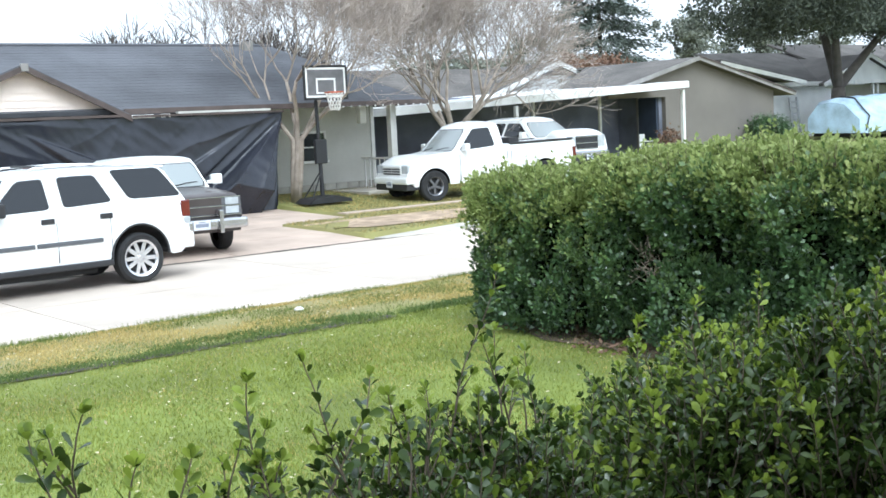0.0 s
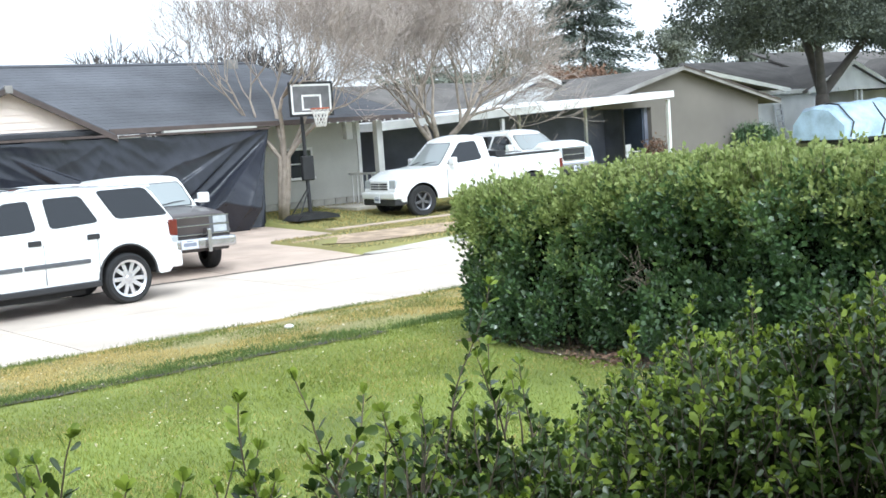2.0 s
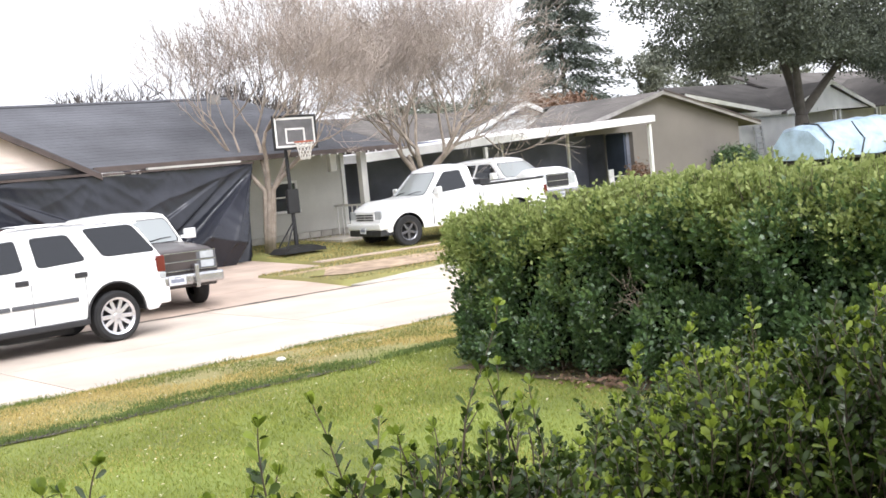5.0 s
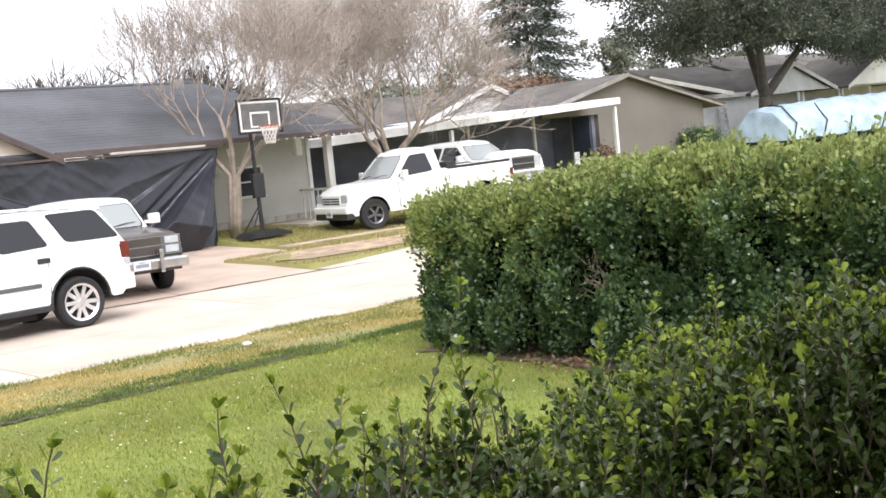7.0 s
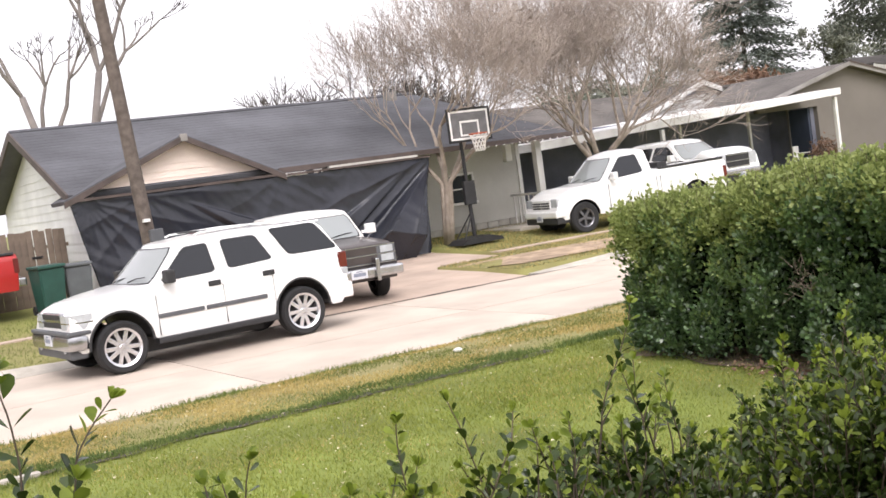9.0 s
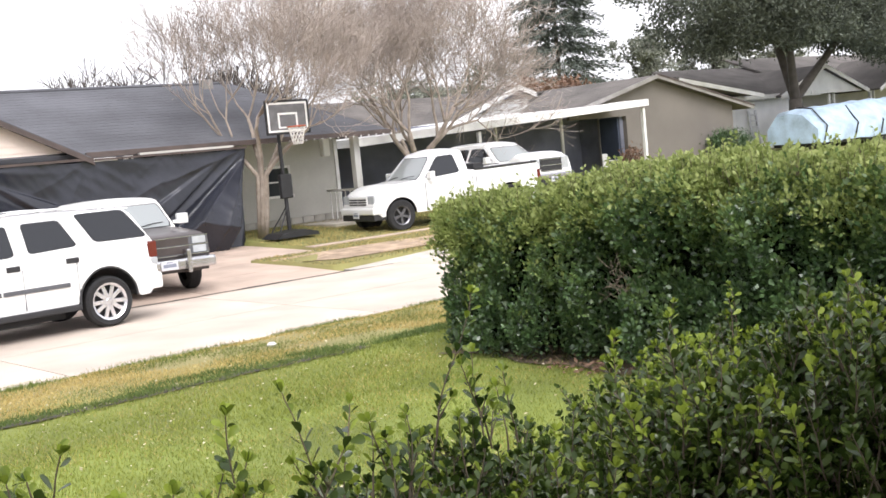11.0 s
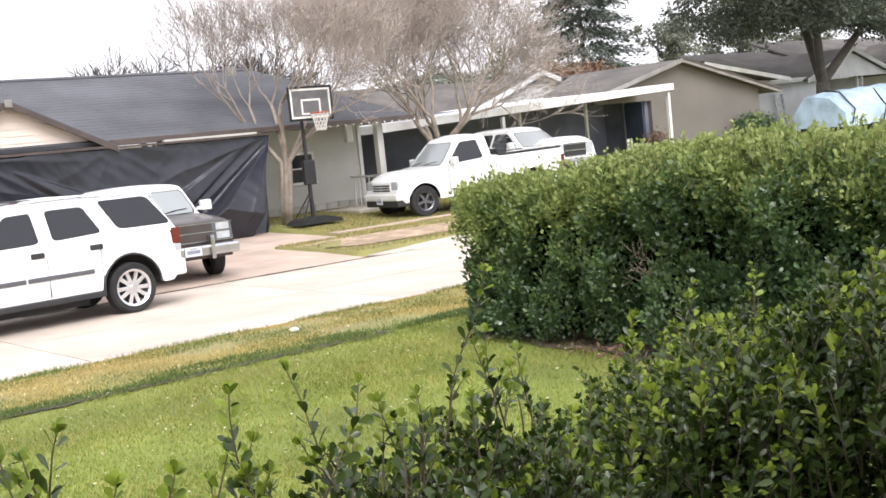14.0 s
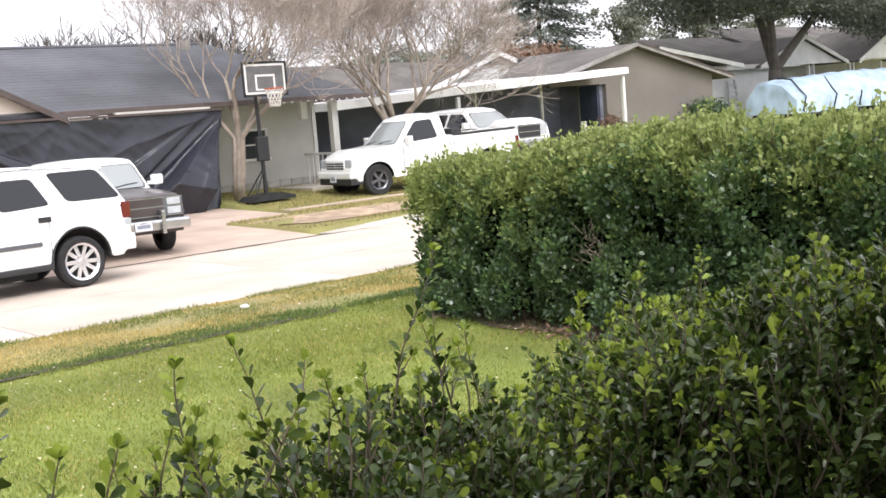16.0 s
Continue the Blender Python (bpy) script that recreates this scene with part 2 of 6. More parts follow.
# dark worn gutter joint where street and driveway meet
bm = bmesh.new()
lo = [bm.verts.new((x, 19.40 + 0.02 * math.sin(x * 3.1) + 0.015 * math.sin(x * 7.7), 0.007)) for x in [6.6 + 0.2 * i for i in range(41)]]
hi = [bm.verts.new((v.co.x, 19.50 + 0.03 * math.sin(v.co.x * 2.3) + 0.02 * math.sin(v.co.x * 9.1), 0.012)) for v in lo]
for i in range(40):
    bm.faces.new((lo[i], lo[i + 1], hi[i + 1], hi[i]))
part("gutter_joint", bm, M_JOINT, road)

kerb = thing("kerb", pose(0, 0, 0), "low rolled concrete kerb across the street", "kerb", kind="structure")
for x0, x1 in ((-60, 6.6), (13.6, 100)):
    n = int((x1 - x0) / 3.05)
    for i in range(n):
        a = x0 + (x1 - x0) * i / n
        b = x0 + (x1 - x0) * (i + 1) / n - 0.012
        bm = P([(19.42, -0.05), (19.42, 0.01), (19.55, 0.06), (19.68, 0.125), (19.86, 0.13), (19.86, -0.05)], a, b, "x")
        for v in bm.verts:
            # the stones beside the driveway run down to it
            if (x0 > 0 and i == 0 and v.co.x < a + 0.01) or (x0 < 0 and i == n - 1 and v.co.x > b - 0.01):
                v.co.z = min(v.co.z, 0.012)
        part("kerbstone", bm, M_KERB, kerb)

drive = thing("driveway", pose(0, 0, 0), "pinkish worn concrete driveway with cracked joints", "driveway", kind="structure")
for y0, y1, x1 in ((19.44, 21.2, 13.4), (21.22, 22.98, 13.4), (23.0, 25.2, 15.4), (25.22, 27.5, 15.4)):
    for a, b in ((7.4, 10.38), (10.4, x1)):
        z0, z1 = lerp_rows(DRIVE, y0), lerp_rows(DRIVE, y1)
        part("driveway_slab", slab(bmesh.new(), [(a, y0, z0), (b, y0, z0), (b, y1, z1), (a, y1, z1)], 0.1), M_CONC2, drive)
bm = bmesh.new()
bm = part("driveway_base", slab(bm, [(7.4, 19.44, -0.035), (15.4, 19.44, -0.035), (15.4, 27.5, 0.18), (7.4, 27.5, 0.18)], 0.05), M_JOINT, drive)
walkway = thing("pavement", pose(0, 0, 0), "narrow concrete pavement sunk in the front lawns", "pavement", kind="structure")
for a, b in [(15.42 + 1.5 * i, 16.9 + 1.5 * i) for i in range(16)] + [(-8 + 1.5 * i, -6.52 + 1.5 * i) for i in range(10)]:
    part("pavement_slab", B(a, b, 23.5, 23.86, 0.1, 0.222), M_CONC2, walkway)
bm = bmesh.new()
vs = [bm.verts.new((15.5 + 2.4 * math.cos(a) * (1 + 0.25 * math.sin(3 * a)), 21.5 + 1.1 * math.sin(a) * (1 + 0.2 * math.cos(2 * a)), 0)) for a in [i * 0.2618 for i in range(24)]]
for v in vs:
    v.co.z = ground_z(v.co.x, v.co.y) + 0.022
    v.co.x = max(13.43, v.co.x)
bm.faces.new(vs)
tagged(part("bare_patch", bm, M_DIRT), "worn patch of bare brown soil beside the driveway", "soil", kind="structure")


# ---- houses ----
def siding(parent, x0, x1, z0, z1, y, material, top=None, step=0.2, axis="y", sign=-1):
    """Overlapping boards on a wall that faces along an axis; top(z) narrows them under a gable."""
    z = z0
    while z < z1 - 0.02:
        zt = min(z + step, z1)
        a, b = top(z) if top else (x0, x1)
        at, bt = top(zt) if top else (x0, x1)
        bm = bmesh.new()
        out, back = 0.022 * sign, 0.004 * sign
        ring = [(a, z, out), (b, z, out), (bt, zt, back), (at, zt, back)]
        put = (lambda u, w, d: (u, y + d, w)) if axis == "y" else (lambda u, w, d: (y + d, u, w))
        f = [bm.verts.new(put(*r)) for r in ring]
        g = [bm.verts.new(put(u, w, 0)) for u, w, d in ring]
        bm.faces.new(f), bm.faces.new(g[::-1])
        for i in range(4):
            bm.faces.new((f[i], g[i], g[(i + 1) % 4], f[(i + 1) % 4]))
        part("siding_board", bm, material, parent)
        z = zt


def rafter_strip(parent, p, q, w, h, material, name="fascia"):
    """A board from p to q, w thick, h high, hung below its line."""
    p, q = Vector(p), Vector(q)
    d = (q - p)
    side = Vector((-d.y, d.x, 0)).normalized() * w / 2 if abs(d.x) + abs(d.y) > 0.01 else Vector((w / 2, 0, 0))
    bm = bmesh.new()
    v = [bm.verts.new(c) for c in (p - side, q - side, q + side, p + side)]
    u = [bm.verts.new(c.co - Vector((0, 0, h))) for c in v]
    bm.faces.new(v), bm.faces.new(u[::-1])
    for i in range(4):
        bm.faces.new((v[i], u[i], u[(i + 1) % 4], v[(i + 1) % 4]))
    return part(name, bm, material, parent)


def shingle_rows(parent, a, b, c, d, material, rows):
    """A roof plane a-b at the eave, d-c at the ridge, laid in overlapping courses in one mesh."""
    a, b, c, d = (Vector(v) for v in (a, b, c, d))
    nrm = (b - a).cross(d - a).normalized()
    if nrm.z < 0:
        nrm = -nrm
    bm = bmesh.new()
    left, right = [], []
    for i in range(rows):
        for u, up in ((i / rows, 0.006), ((i + 1) / rows, 0.003)):
            left.append(bm.verts.new(a.lerp(d, u) + nrm * up))
            right.append(bm.verts.new(b.lerp(c, u) + nrm * up))
    for k in range(len(left) - 1):
        bm.faces.new((left[k], right[k], right[k + 1], left[k + 1]))
    s = [bm.verts.new(v - nrm * 0.1) for v in (a, b, c, d)]
    bm.faces.new(s[::-1])
    bm.faces.new((left[0], s[0], s[1], right[0])), bm.faces.new((right[-1], s[2], s[3], left[-1]))
    bm.faces.new([s[0], *left, s[3]][::-1]), bm.faces.new([s[1], *right, s[2]])
    return part("roof", bm, material, parent)


def window(parent, x0, x1, z0, z1, y, frame_mat, sash=True):
    w = new("window")
    w.parent = parent
    for n, q in (("window_frame", (x0 - 0.06, x0, z0, z1)), ("window_frame", (x1, x1 + 0.06, z0, z1)), ("window_frame", (x0 - 0.06, x1 + 0.06, z1, z1 + 0.07))):
        part(n, B(q[0], q[1], y - 0.05, y + 0.02, q[2], q[3]), frame_mat, w)
    part("window_sill", B(x0 - 0.1, x1 + 0.1, y - 0.09, y + 0.02, z0 - 0.07, z0), frame_mat, w)
    part("pane", B(x0, x1, y - 0.012, y, z0, z1), M_GLASS, w)
    if sash:
        part("sash_bar", B(x0, x1, y - 0.035, y - 0.013, (z0 + z1) / 2 - 0.02, (z0 + z1) / 2 + 0.02), frame_mat, w)


def grey_house():
    h = thing("house", pose(0, 0, 0), "low house with grey shingle roof, peach gable and pale siding", "house", "houses along the street")
    ex0, ex1, ef, er, rz, ez, rr = 6.55, 20.6, 26.85, 37.2, 4.78, 2.88, 18.6
    ry = (ef + er) / 2
    shingle_rows(h, (ex0, ef, ez), (ex1, ef, ez), (rr, ry, rz), (ex0, ry, rz), M_SHING, 22)
    shingle_rows(h, (ex1, er, ez), (ex0, er, ez), (ex0, ry, rz), (rr, ry, rz), M_SHING, 8)
    hip = bmesh.new()
    slab(hip, [(ex1, ef, ez + 0.01), (ex1, er, ez + 0.01), (rr, ry, rz + 0.01)], 0.1)
    part("roof", hip, M_SHING, h)
    part("ridge_cap", tube(bmesh.new(), [Vector((ex0, ry, rz)), Vector((rr, ry, rz))], [0.07, 0.07], 6), M_SHING, h)
    part("vent_pipe", B(17.5, 17.8, ry - 0.5, ry - 0.2, rz - 0.3, rz + 0.1), M_BARGE, h)
    # walls
    gx = 7.05
    part("wall", P([(27.3, 0.1), (36.8, 0.1), (36.8, ez), (ry, rz - 0.12), (27.3, ez - 0.1)], gx, gx + 0.2, "x"), M_WSIDE, h)
    run = (rz - ez) / (ry - ef)
    siding(h, 27.3, 36.8, 0.3, rz - 0.2, gx, M_WSIDE, top=lambda z: (max(27.3, 27.3 + (z - ez + 0.15) / run), min(36.8, 36.8 - (z - ez + 0.15) / run)), step=0.21, axis="x")
    part("wall", B(gx + 0.2, 15.6, 27.5, 27.7, 0.05, ez - 0.05), M_DARK, h, "garage front behind the sheet, its shade put into the colour")
    part("wall", B(15.4, 15.6, 27.7, 29.5, 0.1, ez - 0.05), M_GREYSIDE, h)
    part("wall", B(15.6, 20.95 - 0.4, 29.5, 29.7, 0.2, ez - 0.05), M_GREYSIDE, h)
    siding(h, 15.6, 20.55, 0.62, ez - 0.05, 29.5, M_GREYSIDE, step=0.22)
    part("corner_board", B(20.44, 20.56, 29.45, 29.7, 0.5, ez - 0.05), M_TRIM, h)
    part("wall", B(20.35, 20.55, 29.7, 36.8, 0.2, ez - 0.05), M_GREYSIDE, h)
    part("wall", B(gx + 0.2, 20.35, 36.6, 36.8, 0.2, ez - 0.05), M_GREYSIDE, h)
    # ceiling of the porch and eaves
    part("soffit", B(gx + 0.2, 20.5, 26.95, 29.48, ez - 0.06, ez - 0.03), M_TRIM, h)
    # brick ledge under the siding
    bm = bmesh.new()
    me_b = bpy.data.meshes.new("brick")
    box(bm, -0.19, 0.19, -0.06, 0.06, -0.09, 0.09)
    bm.to_mesh(me_b)
    bm.free()
    me_b.materials.append(M_BRICK)
    for r in range(2):
        for i in range(12):
            piece("brick", me_b, h, pose(15.85 + 0.4 * i + 0.2 * (r % 2), 29.44, 0.33 + 0.195 * r))
    window(h, 17.95, 18.75, 1.3, 2.08, 29.47, M_TRIM)
    # porch post, wall lamp and railing
    part("porch_post", B(19.62, 19.82, 27.3, 27.5, 0.3, ez - 0.06, bevel=0.01), M_GREYSIDE, h)
    part("porch_slab", B(18.6, 20.9, 27.1, 29.4, 0.2, 0.42), M_KERB, h)
    part("porch_lamp", B(19.28, 19.5, 28.3, 28.5, 2.3, 2.8, bevel=0.03), M_TRIM, h, "white hanging porch lamp")
    rail = part("railing", B(20.0, 20.06, 27.4, 29.4, 1.25, 1.31), M_TRIM, h)
    for i in range(8):
        part("baluster", B(20.015, 20.045, 27.5 + 0.25 * i, 27.53 + 0.25 * i, 0.42, 1.25), M_TRIM, rail)
    # front gable over the garage
    gz, ax = 3.93, 9.30
    part("gable_wall", P([(6.75, 2.82), (11.45, 2.82), (ax, gz - 0.05)], 26.98, 27.1), M_PEACH, h)
    siding(h, 6.9, 11.6, 2.84, gz - 0.12, 26.98, M_PEACH, top=lambda z: (6.75 + (z - 2.82) * (ax - 6.75) / (gz - 2.82), 11.45 - (z - 2.82) * (11.45 - ax) / (gz - 2.82)), step=0.16)
    for x, e in ((6.4, -1), (11.72, 1)):
        bmr = bmesh.new()
        slab(bmr, [(ax, 26.7, gz + 0.03), (x, 26.7, ez - 0.12), (x, 28.0 if e < 0 else 27.4, ez - 0.12), (ax, ry - 2.0, gz + 0.03)], 0.09)
        part("gable_roof", bmr, M_SHING, h)
        rafter_strip(h, (ax, 26.68, gz - 0.005), (x, 26.68, ez - 0.155), 0.05, 0.13, M_BTRIM, "bargeboard")
    part("finial_block", B(ax - 0.08, ax + 0.08, 26.62, 26.7, gz - 0.14, gz + 0.03), M_BARGE, h)
    # eave boards and gutter lengths
    rafter_strip(h, (11.6, 26.83, ez + 0.02), (ex1, 26.83, ez + 0.02), 0.04, 0.13, M_BTRIM)
    rafter_strip(h, (ex1 + 0.02, 26.85, ez + 0.02), (ex1 + 0.02, er, ez + 0.02), 0.04, 0.13, M_BTRIM)
    rafter_strip(h, (ex0 - 0.02, ef, ez + 0.02), (ex0 - 0.02, ry, rz + 0.02), 0.05, 0.2, M_BTRIM, "bargeboard")
    rafter_strip(h, (ex0 - 0.02, er, ez + 0.02), (ex0 - 0.02, ry, rz + 0.02), 0.05, 0.2, M_BTRIM, "bargeboard")
    part("gutter", B(11.7, 12.7, 26.7, 26.82, ez - 0.21, ez - 0.13), M_TRIM, h, "white length of gutter")
    part("gutter", B(12.9, 15.45, 26.7, 26.82, ez - 0.135, ez - 0.085), M_GREYSIDE, h, "white length of gutter")
    # string of small lamps along the eave
    for i in range(14):
        part("eave_bulb", lathe(bmesh.new(), [(0.012, 0), (0.03, 0.02), (0.02, 0.05)], 6, pose(17.2 + 0.26 * i, 26.79, ez - 0.14, 90)), M_TRIM, h)
    return h


grey_house()


def tan_house():
    h = thing("house", pose(0, 0, 0), "tan gabled house with brown-grey shingles and white trim", "house", "houses along the street")
    fy, ax, az, xl, xr, ez = 32.0, 38.4, 4.35, 33.0, 44.95, 2.76
    k = (az - ez) / (xr - ax)
    zl = az - k * (ax - xl)
    part("wall", P([(36.7, 0.3), (43.85, 0.3), (43.85, az - k * (43.85 - ax) - 0.12), (ax, az - 0.12), (36.7, az - k * (ax - 36.7) - 0.12)], fy, fy + 0.2), M_TAN, h)
    part("wall", P([(xl + 0.4, zl - 0.25), (36.7, zl - 0.25), (36.7, az - k * (ax - 36.7) - 0.12), (xl + 0.4, zl - 0.12)], fy, fy + 0.15), M_TAN, h)
    part("wall", B(43.65, 43.85, fy + 0.2, 38.6, 0.3, 2.9), M_TAN, h)
    shingle_rows(h, (xl, 34.9, zl), (xl, fy - 0.35, zl), (ax, fy - 0.35, az), (ax, 38.0, az), M_SHING2, 16)
    shingle_rows(h, (xr, fy - 0.35, ez), (xr, 38.6, ez), (ax, 38.6, az), (ax, fy - 0.35, az), M_SHING2, 16)
    rafter_strip(h, (ax, fy - 0.38, az + 0.03), (xl, fy - 0.38, zl + 0.03), 0.05, 0.16, M_BARGE, "bargeboard")
    rafter_strip(h, (ax, fy - 0.38, az + 0.03), (xr, fy - 0.38, ez + 0.03), 0.05, 0.16, M_BARGE, "bargeboard")
    rafter_strip(h, (ax, fy - 0.42, az + 0.06), (xr, fy - 0.42, ez + 0.06), 0.04, 0.06, M_BTRIM, "drip_edge")
    # white rear gable
    gy, gx, gz, gl = 39.0, 37.35, 4.66, 32.1
    s = (gz - 2.85) / (gx - gl)
    part("gable_wall", P([(gl + 0.3, 0.4), (41, 0.4), (41, gz - s * (41 - gx)), (gx, gz - 0.1), (gl + 0.3, 2.85)], gy, gy + 0.2), M_WSIDE, h)
    siding(h, gl, 41, 2.4, gz - 0.2, gy, M_WSIDE, top=lambda z: (max(gl + 0.3, gl + (z - 2.8) / s), min(41.0, 2 * gx - gl - (z - 2.8) / s)), step=0.24)
    part("gable_vent", P([(gx - 0.95, 4.1), (gx + 0.55, 4.1), (gx, gz - 0.32)], gy - 0.06, gy - 0.03), M_DARK, h, "dark louvred gable vent")
    shingle_rows(h, (gl, 50, 2.83), (gl, gy - 0.3, 2.83), (gx, gy - 0.3, gz), (gx, 50, gz), M_SHING2, 16)
    shingle_rows(h, (2 * gx - gl, gy - 0.3, 2.83), (2 * gx - gl, 50, 2.83), (gx, 50, gz), (gx, gy - 0.3, gz), M_SHING2, 16)
    rafter_strip(h, (gx, gy - 0.33, gz + 0.04), (gl, gy - 0.33, 2.87), 0.06, 0.22, M_TRIM, "bargeboard")
    rafter_strip(h, (gx, gy - 0.33, gz + 0.04), (2 * gx - gl, gy - 0.33, 2.87), 0.06, 0.22, M_TRIM, "bargeboard")
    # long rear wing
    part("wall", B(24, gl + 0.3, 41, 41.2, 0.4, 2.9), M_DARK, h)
    shingle_rows(h, (23.5, 40.4, 2.95), (gl + 2, 40.4, 2.95), (gl + 5, 44.5, 4.7), (25.5, 44.5, 4.7), M_SHING2, 14)
    rafter_strip(h, (23.5, 40.36, 2.98), (gl + 1, 40.36, 2.98), 0.05, 0.2, M_TRIM)
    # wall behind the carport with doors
    part("wall", B(22.5, 36.5, 34.4, 34.6, 0.3, 3.1), M_DARK, h, "blue-grey house wall behind the carport, darkened to look shaded")
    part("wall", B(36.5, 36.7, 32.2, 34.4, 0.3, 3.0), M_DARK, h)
    part("door", B(36.41, 36.49, 32.25, 33.2, 0.35, 2.75), M_SHUT, h, "dark blue-grey door")
    part("door_frame", B(36.39, 36.49, 33.22, 33.3, 0.35, 2.8), M_BARGE, h)
    return h


tan_house()


def carport():
    c = thing("carport", pose(0, 0, 0), "long white-edged flat carport roof on slim posts", "carport")
    a, b, d = Vector((21.6, 30.0, 2.72)), Vector((35.65, 30.0, 3.32)), Vector((0, 8.0, 0.1))
    bm = bmesh.new()
    slab(bm, [a, b, b + d, a + d], 0.08)
    part("carport_roof", bm, M_TRIM, c)
    # Dark sheet added below the white roof so its underside looks shaded.
    dn = Vector((0, 0.05, -0.1))
    part("underside_shade", slab(bmesh.new(), [a + dn, b + dn, b + d + dn, a + d + dn], 0.03), M_BTRIM, c)
    rafter_strip(c, a + Vector((0, -0.04, 0.02)), b + Vector((0, -0.04, 0.02)), 0.06, 0.25, M_TRIM)
    rafter_strip(c, b + Vector((0.03, -0.04, 0.02)), b + d, 0.06, 0.25, M_TRIM)
    rafter_strip(c, a + Vector((-0.03, -0.04, 0.02)), a + d, 0.06, 0.25, M_TRIM)
    for x in (35.5, 26.9):
        z = 2.42 + 0.58 * (x - 21.6) / 13.75
        part("post", B(x - 0.06, x + 0.06, 30.05, 30.17, 0.35, z + 0.0), M_TRIM, c)
    for x in (34.2, 30.6):
        part("post", B(x - 0.05, x + 0.05, 33.2, 33.3, 0.35, 3.1), M_TRIM, c)
    return c


carport()


def far_house():
    h = thing("house", pose(0, 0, 0), "white-sided house with grey roof and front gable behind a large tree", "house", "houses along the street")
    part("wall", B(46.5, 57.6, 38, 38.2, 0.3, 3.2), M_WSIDE, h)
    siding(h, 46.5, 57.6, 0.5, 3.2, 38.0, M_WSIDE, step=0.25)
    part("wall", B(57.6, 84, 39.5, 39.7, 0.3, 3.4), M_GREYSIDE, h)
    for x in (59.2, 63.6, 67.4, 71.5):
        part("window", B(x, x + 1.5, 39.44, 39.49, 1.2, 2.5), M_GLASS, h)
    part("wall", B(57.4, 57.6, 38.2, 39.5, 0.3, 3.3), M_WSIDE, h)
    shingle_rows(h, (49.5, 37.3, 3.35), (60, 37.3, 3.35), (62, 43, 5.3), (52, 43, 5.3), M_SHING2, 16)
    shingle_rows(h, (60, 37.3, 3.32), (95, 37.3, 3.32), (95, 44, 5.9), (60, 44, 5.9), M_SHING2, 16)
    rafter_strip(h, (49.3, 37.26, 3.4), (59.5, 37.26, 3.4), 0.06, 0.24, M_TRIM)
    rafter_strip(h, (58.5, 37.2, 3.42), (95, 37.2, 3.42), 0.06, 0.2, M_TRIM)
    rafter_strip(h, (45.4, 36.0, 4.46), (52.2, 36.0, 3.42), 0.06, 0.2, M_TRIM, "bargeboard")
    bm = bmesh.new()
    slab(bm, [(45.4, 36.0, 4.51), (52.2, 36.0, 3.46), (52.2, 42, 3.46), (45.4, 37.2, 4.51)], 0.08)
    part("roof", bm, M_SHING2, h)
    for ax, az, w, y in ((59.6, 4.75, 4.0, 36.9), (68.6, 5.1, 4.0, 36.2)):
        part("gable_wall", P([(ax - w, 3.3), (ax + w, 3.3), (ax, az - 0.1)], y + 0.3, y + 0.45), M_WSIDE, h)
        for sgn in (-1, 1):
            bm = bmesh.new()
            slab(bm, [(ax, y, az + 0.08), (ax + sgn * (w + 0.5), y, 3.25), (ax + sgn * (w + 0.5), y + 5, 3.25), (ax, y + 5, az + 0.08)], 0.1)
            part("roof", bm, M_SHING2, h)
            rafter_strip(h, (ax, y - 0.03, az + 0.1), (ax + sgn * (w + 0.5), y - 0.03, 3.28), 0.06, 0.22, M_TRIM, "bargeboard")
    for x in (60.8, 61.3, 65.3, 65.7, 69.0):
        part("porch_post", B(x, x + 0.14, 37.5, 37.64, 0.4, 3.2), M_TRIM, h)
    part("porch_rail", B(61.3, 69, 37.5, 37.56, 2.2, 2.35), M_TRIM, h)
    return h


far_house()


def unseen_porch():
    """An unseen house assumed where the view is taken from, added to cut sky light on the shrub and hedge: a plain wall
    and its eave, behind and over the eye.
    """
    for name, bm, m_, label, cat in (("wall_south", B(-9, 12, -1.2, -1.0, 0.2, 2.9), M_WSIDE, "unseen pale siding wall added behind the eye", "wall"),
                                     ("porch_ceiling", B(-9, 12, -1.2, 0.95, 2.9, 2.98), M_TRIM, "unseen white porch ceiling added over the eye to cut sky light", "ceiling"),
                                     ("porch_floor", B(-9, 6.5, -1.2, 1.3, 0.25, 0.42), M_KERB, "unseen plain concrete porch floor added under the eye", "floor")):
        tagged(part(name, bm, m_), label, cat, kind="structure")
    bm = bmesh.new()
    slab(bm, [(-9.4, 1.05, 3.02), (12.4, 1.05, 3.02), (12.4, -5, 5.2), (-9.4, -5, 5.2)], 0.03)
    tagged(part("roof_south", bm, M_SHING), "unseen grey shingle roof slope added to cut sky light", "roof", kind="structure")


unseen_porch()


# ---- vehicles ----
M_WHITE = mat("white_car_paint", (0.80, 0.80, 0.79), 0.22, 0.05, 1.5, 30, 0.0, spec=0.5, coat=0.5)
M_WHITE2 = mat("off_white_roof_paint", (0.70, 0.69, 0.66), 0.35, 0.08, 2, 30, 0.0, coat=0.3)
M_MAROON = mat("dull_dark_brown_paint", (0.052, 0.04, 0.038), 0.42, 0.3, 2, 40, 0.02, coat=0.3)
M_RED = mat("red_car_paint", (0.42, 0.02, 0.02), 0.3, 0.1, 2, 30, 0.0, coat=0.5)
M_TINT = glass_mat("tinted_glass", (0.012, 0.014, 0.018))
# Pane painted pale grey to stand for the sky reflected in it.
M_CLEARG = glass_mat("windscreen_glass_sky_tone", (0.27, 0.29, 0.29), 0.05)
M_CLEARG.node_tree.nodes["Principled BSDF"].inputs["Specular IOR Level"].default_value = 1.0
